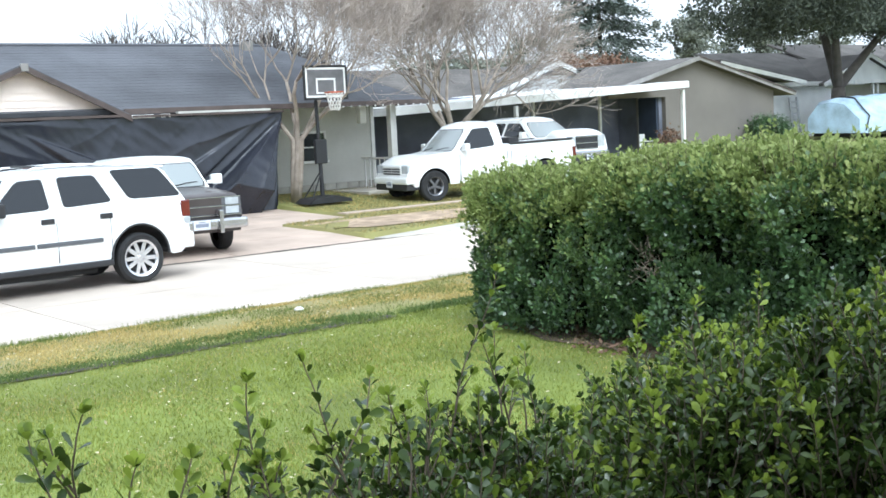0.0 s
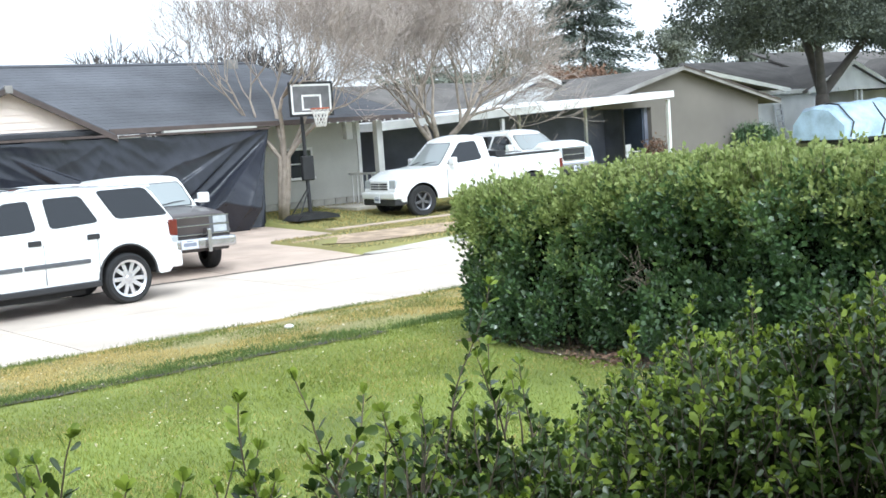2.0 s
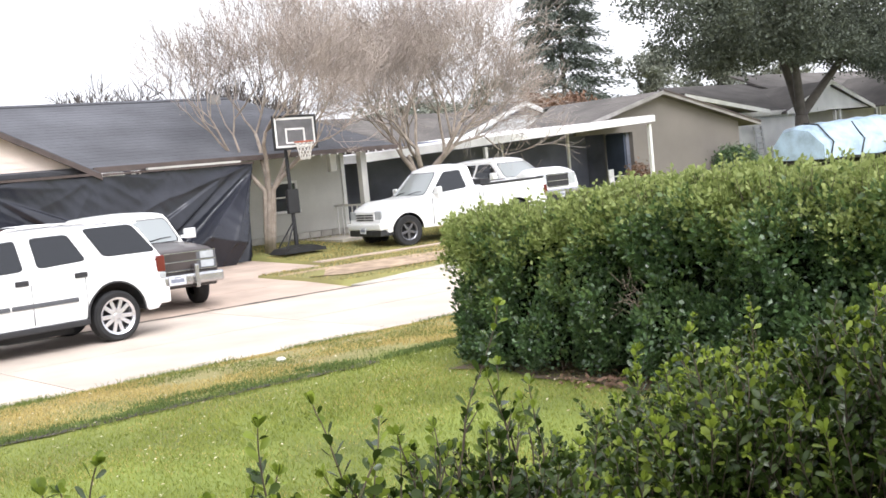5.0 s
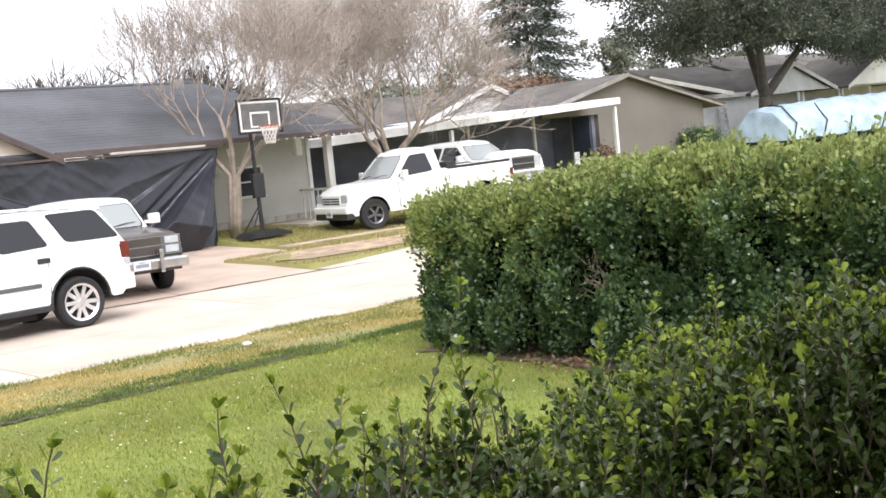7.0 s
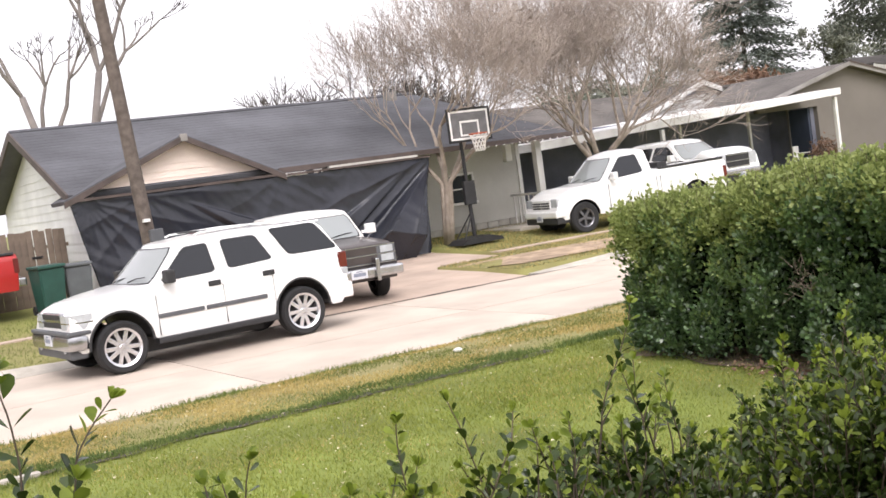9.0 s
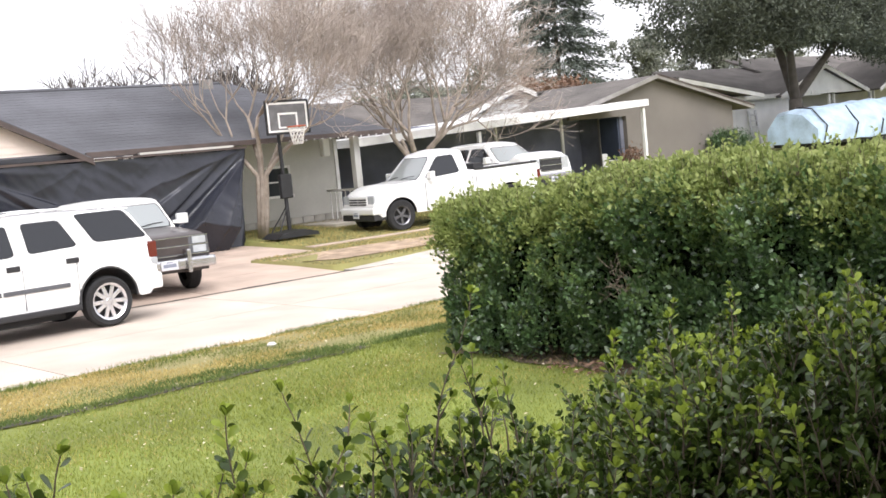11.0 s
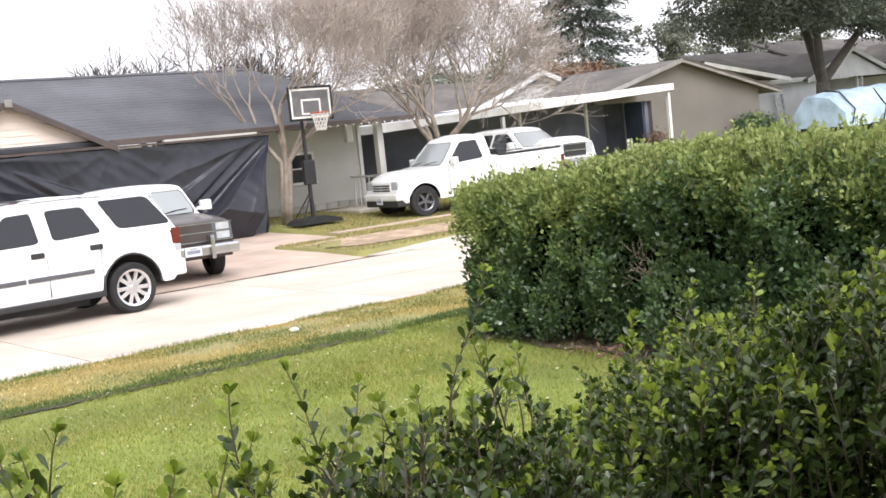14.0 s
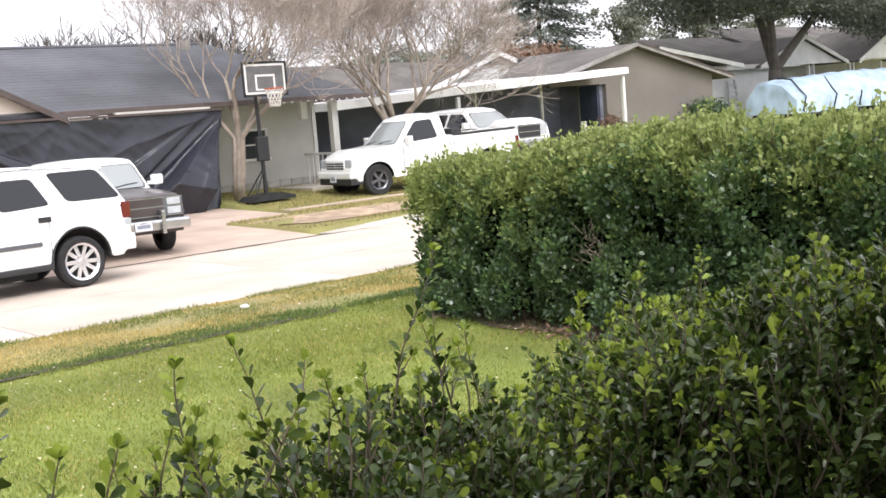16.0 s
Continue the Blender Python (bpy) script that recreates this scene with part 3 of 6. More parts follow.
M_RUB = mat("tyre_rubber", (0.02, 0.02, 0.021), 0.85, 0.3, 8, 80, 0.2)
M_BLACKP = mat("black_plastic", (0.025, 0.025, 0.027), 0.6, 0.25, 4, 60, 0.1)
M_GREYP = mat("grey_trim_plastic", (0.09, 0.094, 0.102), 0.55, 0.2, 4, 60, 0.1)
M_CHROME = mat("dull_chrome", (0.5, 0.5, 0.51), 0.24, 0.15, 6, 50, 0.0, metal=1.0)
M_RIM = mat("silver_alloy", (0.68, 0.68, 0.7), 0.25, 0.1, 6, 60, 0.0, metal=0.8)
M_RIMD = mat("dark_alloy", (0.16, 0.16, 0.17), 0.3, 0.2, 6, 60, 0.0, metal=0.7)
M_LAMP = mat("clear_lamp_lens", (0.45, 0.47, 0.49), 0.12, 0.15, 8, 40, 0.0, spec=0.8)
M_TAIL = mat("red_lamp_lens", (0.13, 0.02, 0.016), 0.15, 0.15, 8, 40, 0.0, spec=0.7)
M_PLATE = mat("plate_white", (0.62, 0.63, 0.66), 0.4, 0.1, 8, 60, 0.0)
M_INK = mat("plate_ink", (0.22, 0.24, 0.3), 0.5, 0.1, 8, 60, 0.0)


def arch(cx, r, cz, z0, n=10):
    """Points of a wheel arch from its rear to its front foot, over a sill at z0."""
    s = math.asin(max(-1, min(1, (z0 - cz) / r)))
    return [(cx + r * math.cos(a), cz + r * math.sin(a)) for a in [math.pi - s + (2 * s - math.pi) * i / n for i in range(n + 1)]]


def body_shell(c, paint, top, sill, arches, half, front, rear, nose=0.12, tail=0.05, crown=0.03, label=""):
    """A car's lower body: sides that bulge between sill and shoulder, an arched top, drawn-in ends.
    top: (x, z) from the rear to the front; front, rear: (z, x) of the ends from below up."""
    x0, x1 = top[0][0], top[-1][0]
    xs = set(np.linspace(x0, x1, 56).tolist()) | {x1 - 0.05, x1 - 0.02, x0 + 0.05, x0 + 0.02}
    for cx, r, cz in arches:
        reach = math.sqrt(r * r - (sill - cz) ** 2)
        xs |= {cx + reach * k for k in (-1, -0.999, -0.97, -0.9, -0.75, 0.75, 0.9, 0.97, 0.999, 1)}
    xs = sorted(x for x in xs if x0 <= x <= x1)
    vs = (0, 0.05, 0.15, 0.3, 0.5, 0.68, 0.8, 0.88, 0.94, 0.98, 1.0)
    ins = (-0.85, -0.5, 0.0, 0.5, 0.85)
    grab = lambda rows, t: float(np.interp(t, [a for a, _ in rows], [b for _, b in rows]))  # noqa: E731
    bm, cols = bmesh.new(), []
    floor = bmesh.new()
    frow = []
    for x in xs:
        zt, zb = grab(top, x), sill
        for cx, r, cz in arches:
            if abs(x - cx) < r:
                zb = max(zb, cz + math.sqrt(r * r - (x - cx) ** 2))
        f, g = max(0, (x - (x1 - 0.7)) / 0.7), max(0, ((x0 + 0.45) - x) / 0.45)
        w = half * (1 - nose * f ** 2.4 - tail * g ** 2)
        zb = min(zb, zt - 0.04)
        left, right = [], []
        for v in vs:
            z = zb + (zt - zb) * v
            a = max(0, (z - sill) / (zt - sill))
            y = w * (0.965 + 0.035 * min(1, a / 0.4)) * (1 - 0.02 * max(0, a - 0.5) / 0.5 - 0.075 * max(0, (a - 0.86) / 0.14) ** 2)
            sf, sr = max(0, (x - (x1 - 0.3)) / 0.3), max(0, ((x0 + 0.3) - x) / 0.3)
            xx = x - (x1 - grab(front, z)) * sf + (grab(rear, z) - x0) * sr
            left.append(bm.verts.new((xx, y, z)))
            right.append(bm.verts.new((xx, -y, z)))
        e = left[-1].co
        deck = [bm.verts.new((e.x, e.y * k, zt + crown * (1 - k * k) * min(1, (x1 - x) / 0.25, (x - x0) / 0.25))) for k in ins]
        cols.append((left, right, deck))
        frow.append([floor.verts.new((x, s * w * 0.962, zb + 0.012)) for s in (1, -1)])
    for (l0, r0, d0), (l1, r1, d1) in zip(cols, cols[1:]):
        for k in range(len(vs) - 1):
            bm.faces.new((l0[k], l1[k], l1[k + 1], l0[k + 1]))
            bm.faces.new((r0[k], r0[k + 1], r1[k + 1], r1[k]))
        a, b = [r0[-1], *d0, l0[-1]], [r1[-1], *d1, l1[-1]]
        for k in range(len(a) - 1):
            bm.faces.new((a[k], b[k], b[k + 1], a[k + 1]))
    for l, r, d in (cols[0], cols[-1]):
        for k in range(len(vs) - 1):
            bm.faces.new((l[k], l[k + 1], r[k + 1], r[k]))
        bm.faces.new([r[-1], *d, l[-1]])
    for p, q in zip(frow, frow[1:]):
        floor.faces.new((p[0], q[0], q[1], p[1]))
    part("body", bm, paint, c, label, crease=38)
    part("underbody", floor, M_BLACKP, c)


def soft_corners(c, r=0.17):
    """An outline of (x, z) with rounded corners."""
    out = []
    for i, p in enumerate(c):
        a, b = ((p[0] + (o[0] - p[0]) * r, p[1] + (o[1] - p[1]) * r) for o in (c[i - 1], c[(i + 1) % len(c)]))
        out += [((1 - t) ** 2 * a[0] + 2 * t * (1 - t) * p[0] + t * t * b[0], (1 - t) ** 2 * a[1] + 2 * t * (1 - t) * p[1] + t * t * b[1]) for t in (0, 0.25, 0.5, 0.75, 1)]
    return out


class Cab:
    """The glazed upper part of a car. rear, front and wide give its ends and half width at heights z;
    the sides end at z1 in a rounded roof edge under a crowned roof that may droop along x."""
    def __init__(self, rear, front, wide, z0, z1, edge=0.08, crown=0.05, bow=0.14, back_bow=0.04, droop=((-9, 0), (9, 0)), zw=1.6):
        self.rear, self.front, self.wide = rear, front, wide
        self.z0, self.z1, self.edge, self.crown, self.bow, self.back_bow, self.droop, self.zw = z0, z1, edge, crown, bow, back_bow, droop, zw

    def at(self, rows, z):
        (za, a), (zb, b) = rows
        return a + (b - a) * (z - za) / (zb - za)

    def sink(self, x, z):
        k = max(0.0, min(1.0, (z - self.zw) / (self.z1 - self.zw + 0.02)))
        return z + k * float(np.interp(x, [d[0] for d in self.droop], [d[1] for d in self.droop]))

    def ring(self, z, zz, inset, scale=1.0):
        xr, xf, w = self.at(self.rear, z) + inset, self.at(self.front, z) - inset, self.at(self.wide, z) - inset
        mid = (xr + xf) / 2
        xr, xf, w = mid + (xr - mid) * (0.25 + 0.75 * scale), mid + (xf - mid) * (0.25 + 0.75 * scale), w * scale
        pts = [(xr + (xf - xr) * k / 12, w) for k in range(12)]
        pts += [(xf + self.bow * (1 - abs(1 - k / 6) ** 2.4), w * (1 - k / 6)) for k in range(12)]
        pts += [(xf + (xr - xf) * k / 12, -w) for k in range(12)]
        pts += [(xr - self.back_bow * (1 - (1 - k / 4) ** 2), -w * (1 - k / 4)) for k in range(8)]
        return [(x, y, self.sink(x, zz)) for x, y in pts]

    def shell(self):
        rows = [(self.z0 + (self.z1 - self.z0) * k / 8, self.z0 + (self.z1 - self.z0) * k / 8, 0.0, 1.0) for k in range(9)]
        for k in range(1, 6):
            a = k * math.pi / 10
            rows.append((self.z1, self.z1 + self.edge * math.sin(a), self.edge * 1.25 * (1 - math.cos(a)), 1.0))
        for sc in (0.85, 0.65, 0.4, 0.15):
            rows.append((self.z1, self.z1 + self.edge + self.crown * (1 - sc * sc), self.edge * 1.25, sc))
        bm = bmesh.new()
        rings = [[bm.verts.new(p) for p in self.ring(*r)] for r in rows]
        n = len(rings[0])
        for a, b in zip(rings, rings[1:]):
            for k in range(n):
                bm.faces.new((a[k], a[(k + 1) % n], b[(k + 1) % n], b[k]))
        bm.faces.new(rings[-1]), bm.faces.new(rings[0][::-1])
        return bm

    def side_pane(self, outline, s, off=0.007, grow=0.0):
        """A plate on the side s (+1 or -1) over an outline of (x, z)."""
        cx, cz = sum(p[0] for p in outline) / len(outline), sum(p[1] for p in outline) / len(outline)
        far = [math.hypot(x - cx, z - cz) for x, z in outline]
        pts = [(cx + (x - cx) * (1 + grow / f), cz + (z - cz) * (1 + grow / f)) for (x, z), f in zip(outline, far)]
        bm = bmesh.new()
        a = [bm.verts.new((x, s * (self.at(self.wide, z) + off), z)) for x, z in pts]
        b = [bm.verts.new((x, s * (self.at(self.wide, z) + off - 0.02), z)) for x, z in pts]
        bm.faces.new(a), bm.faces.new(b[::-1])
        for i in range(len(a)):
            bm.faces.new((a[i], b[i], b[(i + 1) % len(a)], a[(i + 1) % len(a)]))
        return bm

    def end_pane(self, za, zb, k, front=True, off=0.008):
        """The curved windscreen or rear window between two heights, over k of the width."""
        bm, rows = bmesh.new(), []
        for i in range(7):
            z = za + (zb - za) * i / 6
            kk = k * (1 - 0.05 * (i in (0, 6)))
            row = []
            for j in range(15):
                u = kk * (j / 7 - 1)
                x = self.at(self.front, z) + self.bow * (1 - abs(u) ** 2.4) + off if front else self.at(self.rear, z) - self.back_bow * (1 - u * u) - off
                row.append(bm.verts.new((x, u * self.at(self.wide, z), z)))
            rows.append(row)
        for a, b in zip(rows, rows[1:]):
            for j in range(14):
                bm.faces.new((a[j], a[j + 1], b[j + 1], b[j]))
        return bm

    def glaze(self, c, panes, screen, back, glass_front):
        for s in (1, -1):
            for o in panes:
                o = soft_corners(o, 0.12)
                w = part("side_window", self.side_pane(o, s), M_TINT, c)
                part("seal", self.side_pane(o, s, 0.004, 0.018), M_BLACKP, w)
        w = part("windscreen", self.end_pane(*screen), glass_front, c, smooth=True)
        part("seal", self.end_pane(screen[0] - 0.02, screen[1] + 0.015, screen[2] + 0.025, True, 0.004), M_BLACKP, w, smooth=True)
        part("rear_window", self.end_pane(*back, False), M_TINT, c, smooth=True)
        for y in (-0.42, 0.2):
            z = screen[0] + 0.02
            x = self.at(self.front, z) + self.bow + 0.02
            part("wiper", tube(bmesh.new(), [Vector((x - 0.01, y, z)), Vector((x - 0.05, y + 0.3, z + 0.05)), Vector((x - 0.1, y + 0.52, z + 0.06))], [0.011, 0.009, 0.007], 4), M_BLACKP, w)


def wheel(parent, x, y, r, width, rim_r, spokes, rim_mat, twin=False):
    w = new("wheel")
    w.parent = parent
    w.matrix_basis = pose(x, y, r, 0, 17, 0 if y > 0 else 180)
    h = width / 2
    part("tyre", lathe(bmesh.new(), [(rim_r, h * 0.9), (r * 0.9, h), (r * 0.985, h * 0.75), (r, h * 0.4), (r, -h * 0.4), (r * 0.985, -h * 0.75), (r * 0.9, -h), (rim_r, -h * 0.9)], 32, cap=False), M_RUB, w, smooth=False)
    part("brake_disc", lathe(bmesh.new(), [(rim_r * 0.98, 0.0), (rim_r * 0.98, -0.03)], 20), M_BLACKP, w)
    rim = part("rim", lathe(bmesh.new(), [(rim_r * 0.88, 0.03), (rim_r * 0.9, h * 0.8), (rim_r * 1.03, h * 0.97), (rim_r * 1.03, h * 0.85), (rim_r * 1.0, 0.02)], 32, cap=False), rim_mat, w)
    part("hub_cap", lathe(bmesh.new(), [(rim_r * 0.22, h * 0.2), (rim_r * 0.22, h * 0.62), (rim_r * 0.15, h * 0.72)], 14), rim_mat, w)
    for i in range(spokes):
        a = 360 / spokes * i
        bm = bmesh.new()
        if twin:
            for d in (-1, 1):
                box(bm, rim_r * 0.15, rim_r * 0.95, -0.017, 0.017, -0.031, 0.031, m=pose(0, h * 0.55, 0, 0, a + d * 16, 0), bevel=0.004)
        else:
            box(bm, rim_r * 0.12, rim_r * 0.94, -0.02, 0.02, -rim_r * 0.13, rim_r * 0.13, m=pose(0, h * 0.55, 0, 0, a, 0), bevel=0.006)
        part("spoke", bm, rim_mat, w)
    return w


def number_plate(parent, x, y, z, facing):
    p = part("number_plate", B(x, x + 0.015 * facing, y - 0.155, y + 0.155, z - 0.08, z + 0.08), M_PLATE, parent)
    for k, (a, b, c, d) in enumerate(((-0.12, 0.12, -0.035, 0.03), (-0.06, 0.06, 0.045, 0.065))):
        part("plate_bar", B(x + 0.015 * facing, x + 0.018 * facing, y + a, y + b, z + c, z + d), M_INK, p)


def mirror(parent, x, y, z, material, s=1):
    m = part("side_mirror", B(x - 0.06, x + 0.08, y + s * 0.05, y + s * 0.27, z, z + 0.2, bevel=0.035), material, parent)
    part("mirror_arm", B(x, x + 0.06, y - s * 0.03, y + s * 0.1, z + 0.02, z + 0.08), material, m)


def handle(parent, x, y, z, s, material):
    part("door_handle", B(x - 0.1, x + 0.1, min(y, y + s * 0.03), max(y, y + s * 0.03), z - 0.04, z + 0.04, bevel=0.012), material, parent)


def big_suv():
    c = thing("car", pose(6.27, 18.47, 0.0, 0, 0, 183.4), "white four-door utility vehicle with chrome wheels parked on the street", "car", "parked vehicles")
    half, r = 0.985, 0.39
    arches = [(1.58, 0.475, r + 0.05), (-1.39, 0.475, r + 0.05)]
    top = [(-2.26, 1.05), (-2.22, 1.23), (-2.12, 1.26), (-0.5, 1.25), (0.9, 1.225), (1.2, 1.20), (1.6, 1.145), (1.95, 1.085), (2.14, 1.02), (2.26, 0.95)]
    body_shell(c, M_WHITE, top, 0.40, arches, half, [(0.4, 2.2), (0.55, 2.28), (0.72, 2.3), (0.8, 2.26), (1.0, 2.24)], [(0.4, -2.12), (0.6, -2.27), (0.8, -2.27), (1.25, -2.22)])
    cab = Cab(((1.2, -2.235), (1.78, -1.91)), ((1.2, 1.0), (1.72, 0.5)), ((1.2, 0.945), (1.72, 0.79)), 1.18, 1.755, 0.07, 0.03, 0.17, 0.05, ((-2.4, -0.075), (-1.6, -0.045), (-0.6, -0.005), (-0.1, -0.01), (0.5, -0.05), (0.9, -0.08)), 1.7)
    part("roof", cab.shell(), M_WHITE, c, crease=38)
    cab.glaze(c, (((0.88, 1.235), (0.0, 1.26), (0.04, 1.69), (0.40, 1.67)), ((-0.24, 1.27), (-0.98, 1.30), (-0.77, 1.695), (-0.21, 1.70)), ((-1.29, 1.32), (-2.15, 1.305), (-1.84, 1.745), (-1.05, 1.755))), (1.245, 1.70, 0.9), (1.32, 1.72, 0.86), M_CLEARG)
    for s in (1, -1):
        part("roof_rail", tube(bmesh.new(), [Vector((x, s * 0.6, z)) for x, z in ((0.12, 1.83), (0.04, 1.86), (-0.8, 1.868), (-1.5, 1.835), (-1.6, 1.80))], [0.016] * 5, 6), M_WHITE, c, smooth=True)
    part("roof_bar", tube(bmesh.new(), [Vector((-0.1, y, 1.875)) for y in (-0.6, 0.0, 0.6)], [0.018] * 3, 6), M_BLACKP, c)
    for s in (-1, 1):
        for a, b in ((-0.78, 0.24), (0.27, 1.0)):
            part("side_moulding", B(a, b, min(s * 0.955, s * 1.0), max(s * 0.955, s * 1.0), 0.705, 0.77, bevel=0.012), M_GREYP, c)
        part("running_board", B(-0.92, 1.05, min(s * 0.8, s * 1.01), max(s * 0.8, s * 1.01), 0.335, 0.425, bevel=0.02), M_BLACKP, c)
        handle(c, -0.86, s * 0.965, 1.09, s, M_BLACKP)
        handle(c, 0.05, s * 0.965, 1.08, s, M_BLACKP)
        mirror(c, 0.78, s * 0.92, 1.2, M_BLACKP, s)
        lamp = part("headlight", slab(bmesh.new(), [Vector((x, s * y, 0.965)) for x, y in ((1.96, 0.945), (2.1, 0.925), (2.22, 0.86), (2.275, 0.72), (2.28, 0.47), (1.96, 0.47))][::s], 0.21), M_LAMP, c)
        part("lamp_divider", slab(bmesh.new(), [Vector((x, s * y, 0.86)) for x, y in ((1.955, 0.95), (2.1, 0.93), (2.224, 0.865), (2.28, 0.722), (2.285, 0.465), (1.955, 0.465))][::s], 0.018), M_CHROME, lamp)
        part("tail_lamp", B(-2.29, -2.13, min(s * 0.8, s * 0.952), max(s * 0.8, s * 0.952), 0.96, 1.22, bevel=0.02), M_TAIL, c)
        part("reversing_lamp", B(-2.285, -2.13, min(s * 0.8, s * 0.95), max(s * 0.8, s * 0.95), 0.85, 0.957, bevel=0.015), M_LAMP, c)
        part("fog_lamp", lathe(bmesh.new(), [(0.06, 0), (0.06, 0.03), (0.03, 0.04)], 12, pose(2.3, s * 0.62, 0.48, 0, 0, -90)), M_LAMP, c)
        for x in (1.0, -0.08, -0.92):
            part("door_seam", B(x - 0.003, x + 0.003, min(s * 0.93, s * 0.987), max(s * 0.93, s * 0.987), 0.46, 1.05), M_GREYP, c)
    g = part("grille", B(2.1, 2.262, -0.46, 0.46, 0.765, 0.99, bevel=0.02), M_CHROME, c)
    for z in (0.775, 0.895):
        part("grille_opening", B(2.25, 2.276, -0.44, 0.44, z, z + 0.075), M_BLACKP, g)
    part("front_bumper", B(2.04, 2.36, -0.95, 0.95, 0.45, 0.68, bevel=0.07), M_CHROME, c, crease=40)
    part("bumper_pad", B(2.0, 2.35, -0.955, 0.955, 0.672, 0.735, bevel=0.025), M_GREYP, c)
    for s in (-1, 1):
        # Black tube along each arch stands for the shaded gap over the tyre.
        for cx, ra, cz in arches:
            part("arch_gap_shade", tube(bmesh.new(), [Vector((x, s * half * (0.985 - 0.01 * (x > 1.7)), z)) for x, z in arch(cx, ra, cz, 0.42, 16)], [0.02] * 17, 6), M_BLACKP, c)
    part("bumper_valance", B(2.06, 2.31, -0.86, 0.86, 0.33, 0.46, bevel=0.03), M_GREYP, c)
    part("rear_bumper", B(-2.36, -2.12, -0.92, 0.92, 0.46, 0.72, bevel=0.05), M_WHITE, c)
    part("chassis", B(-0.85, 1.4, -0.55, 0.55, 0.2, 0.42), M_BLACKP, c)
    part("sunroof", B(-0.7, -0.2, -0.4, 0.4, 1.83, 1.86, bevel=0.006), M_TINT, c)
    part("rear_spoiler", B(-2.03, -1.8, -0.66, 0.66, 1.755, 1.785, bevel=0.012), M_WHITE, c)
    number_plate(c, 2.36, 0.0, 0.6, 1)
    for x in (1.58, -1.39):
        for y in (0.84, -0.84):
            wheel(c, x, y, r, 0.27, 0.278, 5, M_RIM, twin=True)
    return c


def old_pickup():
    c = thing("pickup_truck", pose(10.10, 22.46, 0.05, 0, 0, -98), "old dark brown pickup truck with off-white cab on the driveway", "pickup truck", "parked vehicles")
    half, r = 0.985, 0.37
    arches = [(1.72, 0.44, r + 0.02), (-1.55, 0.44, r + 0.02)]
    top = [(-2.75, 1.1), (-2.7, 1.15), (-1.1, 1.16), (0.95, 1.16), (1.6, 1.13), (2.4, 1.08), (2.52, 1.05), (2.57, 1.0)]
    body_shell(c, M_MAROON, top, 0.42, arches, half, [(0.4, 2.54), (1.0, 2.57)], [(0.4, -2.72), (1.1, -2.75)], 0.03, 0.03, 0.02)
    part("body_stripe", B(-2.6, 2.45, -1.0, 1.0, 0.72, 0.76), M_CHROME, c)
    cab = Cab(((1.14, -1.1), (1.7, -1.02)), ((1.14, 0.9), (1.66, 0.42)), ((1.14, 0.945), (1.66, 0.80)), 1.12, 1.68, 0.075, 0.045, 0.09, 0.02, ((-9, 0), (0.0, 0), (0.5, -0.04)), 1.64)
    part("cab", cab.shell(), M_WHITE2, c, "off-white cab and roof", crease=38)
    cab.glaze(c, (((0.72, 1.2), (-0.42, 1.2), (-0.40, 1.62), (0.36, 1.62)), ((-0.56, 1.22), (-0.96, 1.22), (-0.92, 1.6), (-0.54, 1.61))), (1.19, 1.63, 0.93), (1.22, 1.62, 0.86), M_CLEARG)
    part("bed_liner", B(-2.62, -1.2, -0.82, 0.82, 1.05, 1.17), M_BLACKP, c)
    g = part("grille", B(2.5, 2.59, -0.93, 0.93, 0.7, 1.03, bevel=0.01), M_GREYP, c, "grey-brown grille with chrome edges")
    for z in (0.7, 0.865, 1.025):
        part("chrome_strip", B(2.585, 2.6, -0.93, 0.93, z, z + 0.014), M_CHROME, g)
    part("grille_mesh", B(2.585, 2.597, -0.56, 0.56, 0.73, 0.86), M_MAROON, g)
    part("grille_mesh", B(2.585, 2.597, -0.56, 0.56, 0.892, 1.02), M_MAROON, g)
    for s in (-1, 1):
        for z in (0.73, 0.892):
            part("headlight", B(2.58, 2.612, min(s * 0.63, s * 0.88), max(s * 0.61, s * 0.88), z, z + 0.125, bevel=0.008), M_LAMP, g)
        mirror(c, 0.82, s * 0.95, 1.2, M_WHITE, s)
        part("bumper_guard", B(2.62, 2.86, min(s * 0.42, s * 0.5), max(s * 0.42, s * 0.5), 0.4, 0.82, bevel=0.02), M_CHROME, c)
        for x in (0.95, -0.15):
            part("door_seam", B(x - 0.006, x + 0.006, min(s * 0.96, s * 0.99), max(s * 0.96, s * 0.99), 0.46, 1.1), M_BLACKP, c)
    part("front_bumper", B(2.58, 2.78, -0.99, 0.99, 0.46, 0.66, bevel=0.05), M_CHROME, c)
    part("bumper_valance", B(2.4, 2.62, -0.9, 0.9, 0.4, 0.5, bevel=0.02), M_MAROON, c)
    number_plate(c, 2.79, 0.1, 0.56, 1)
    for x in (1.72, -1.55):
        for y in (0.83, -0.83):
            wheel(c, x, y, r, 0.24, 0.2, 6, M_RIM)
    return c


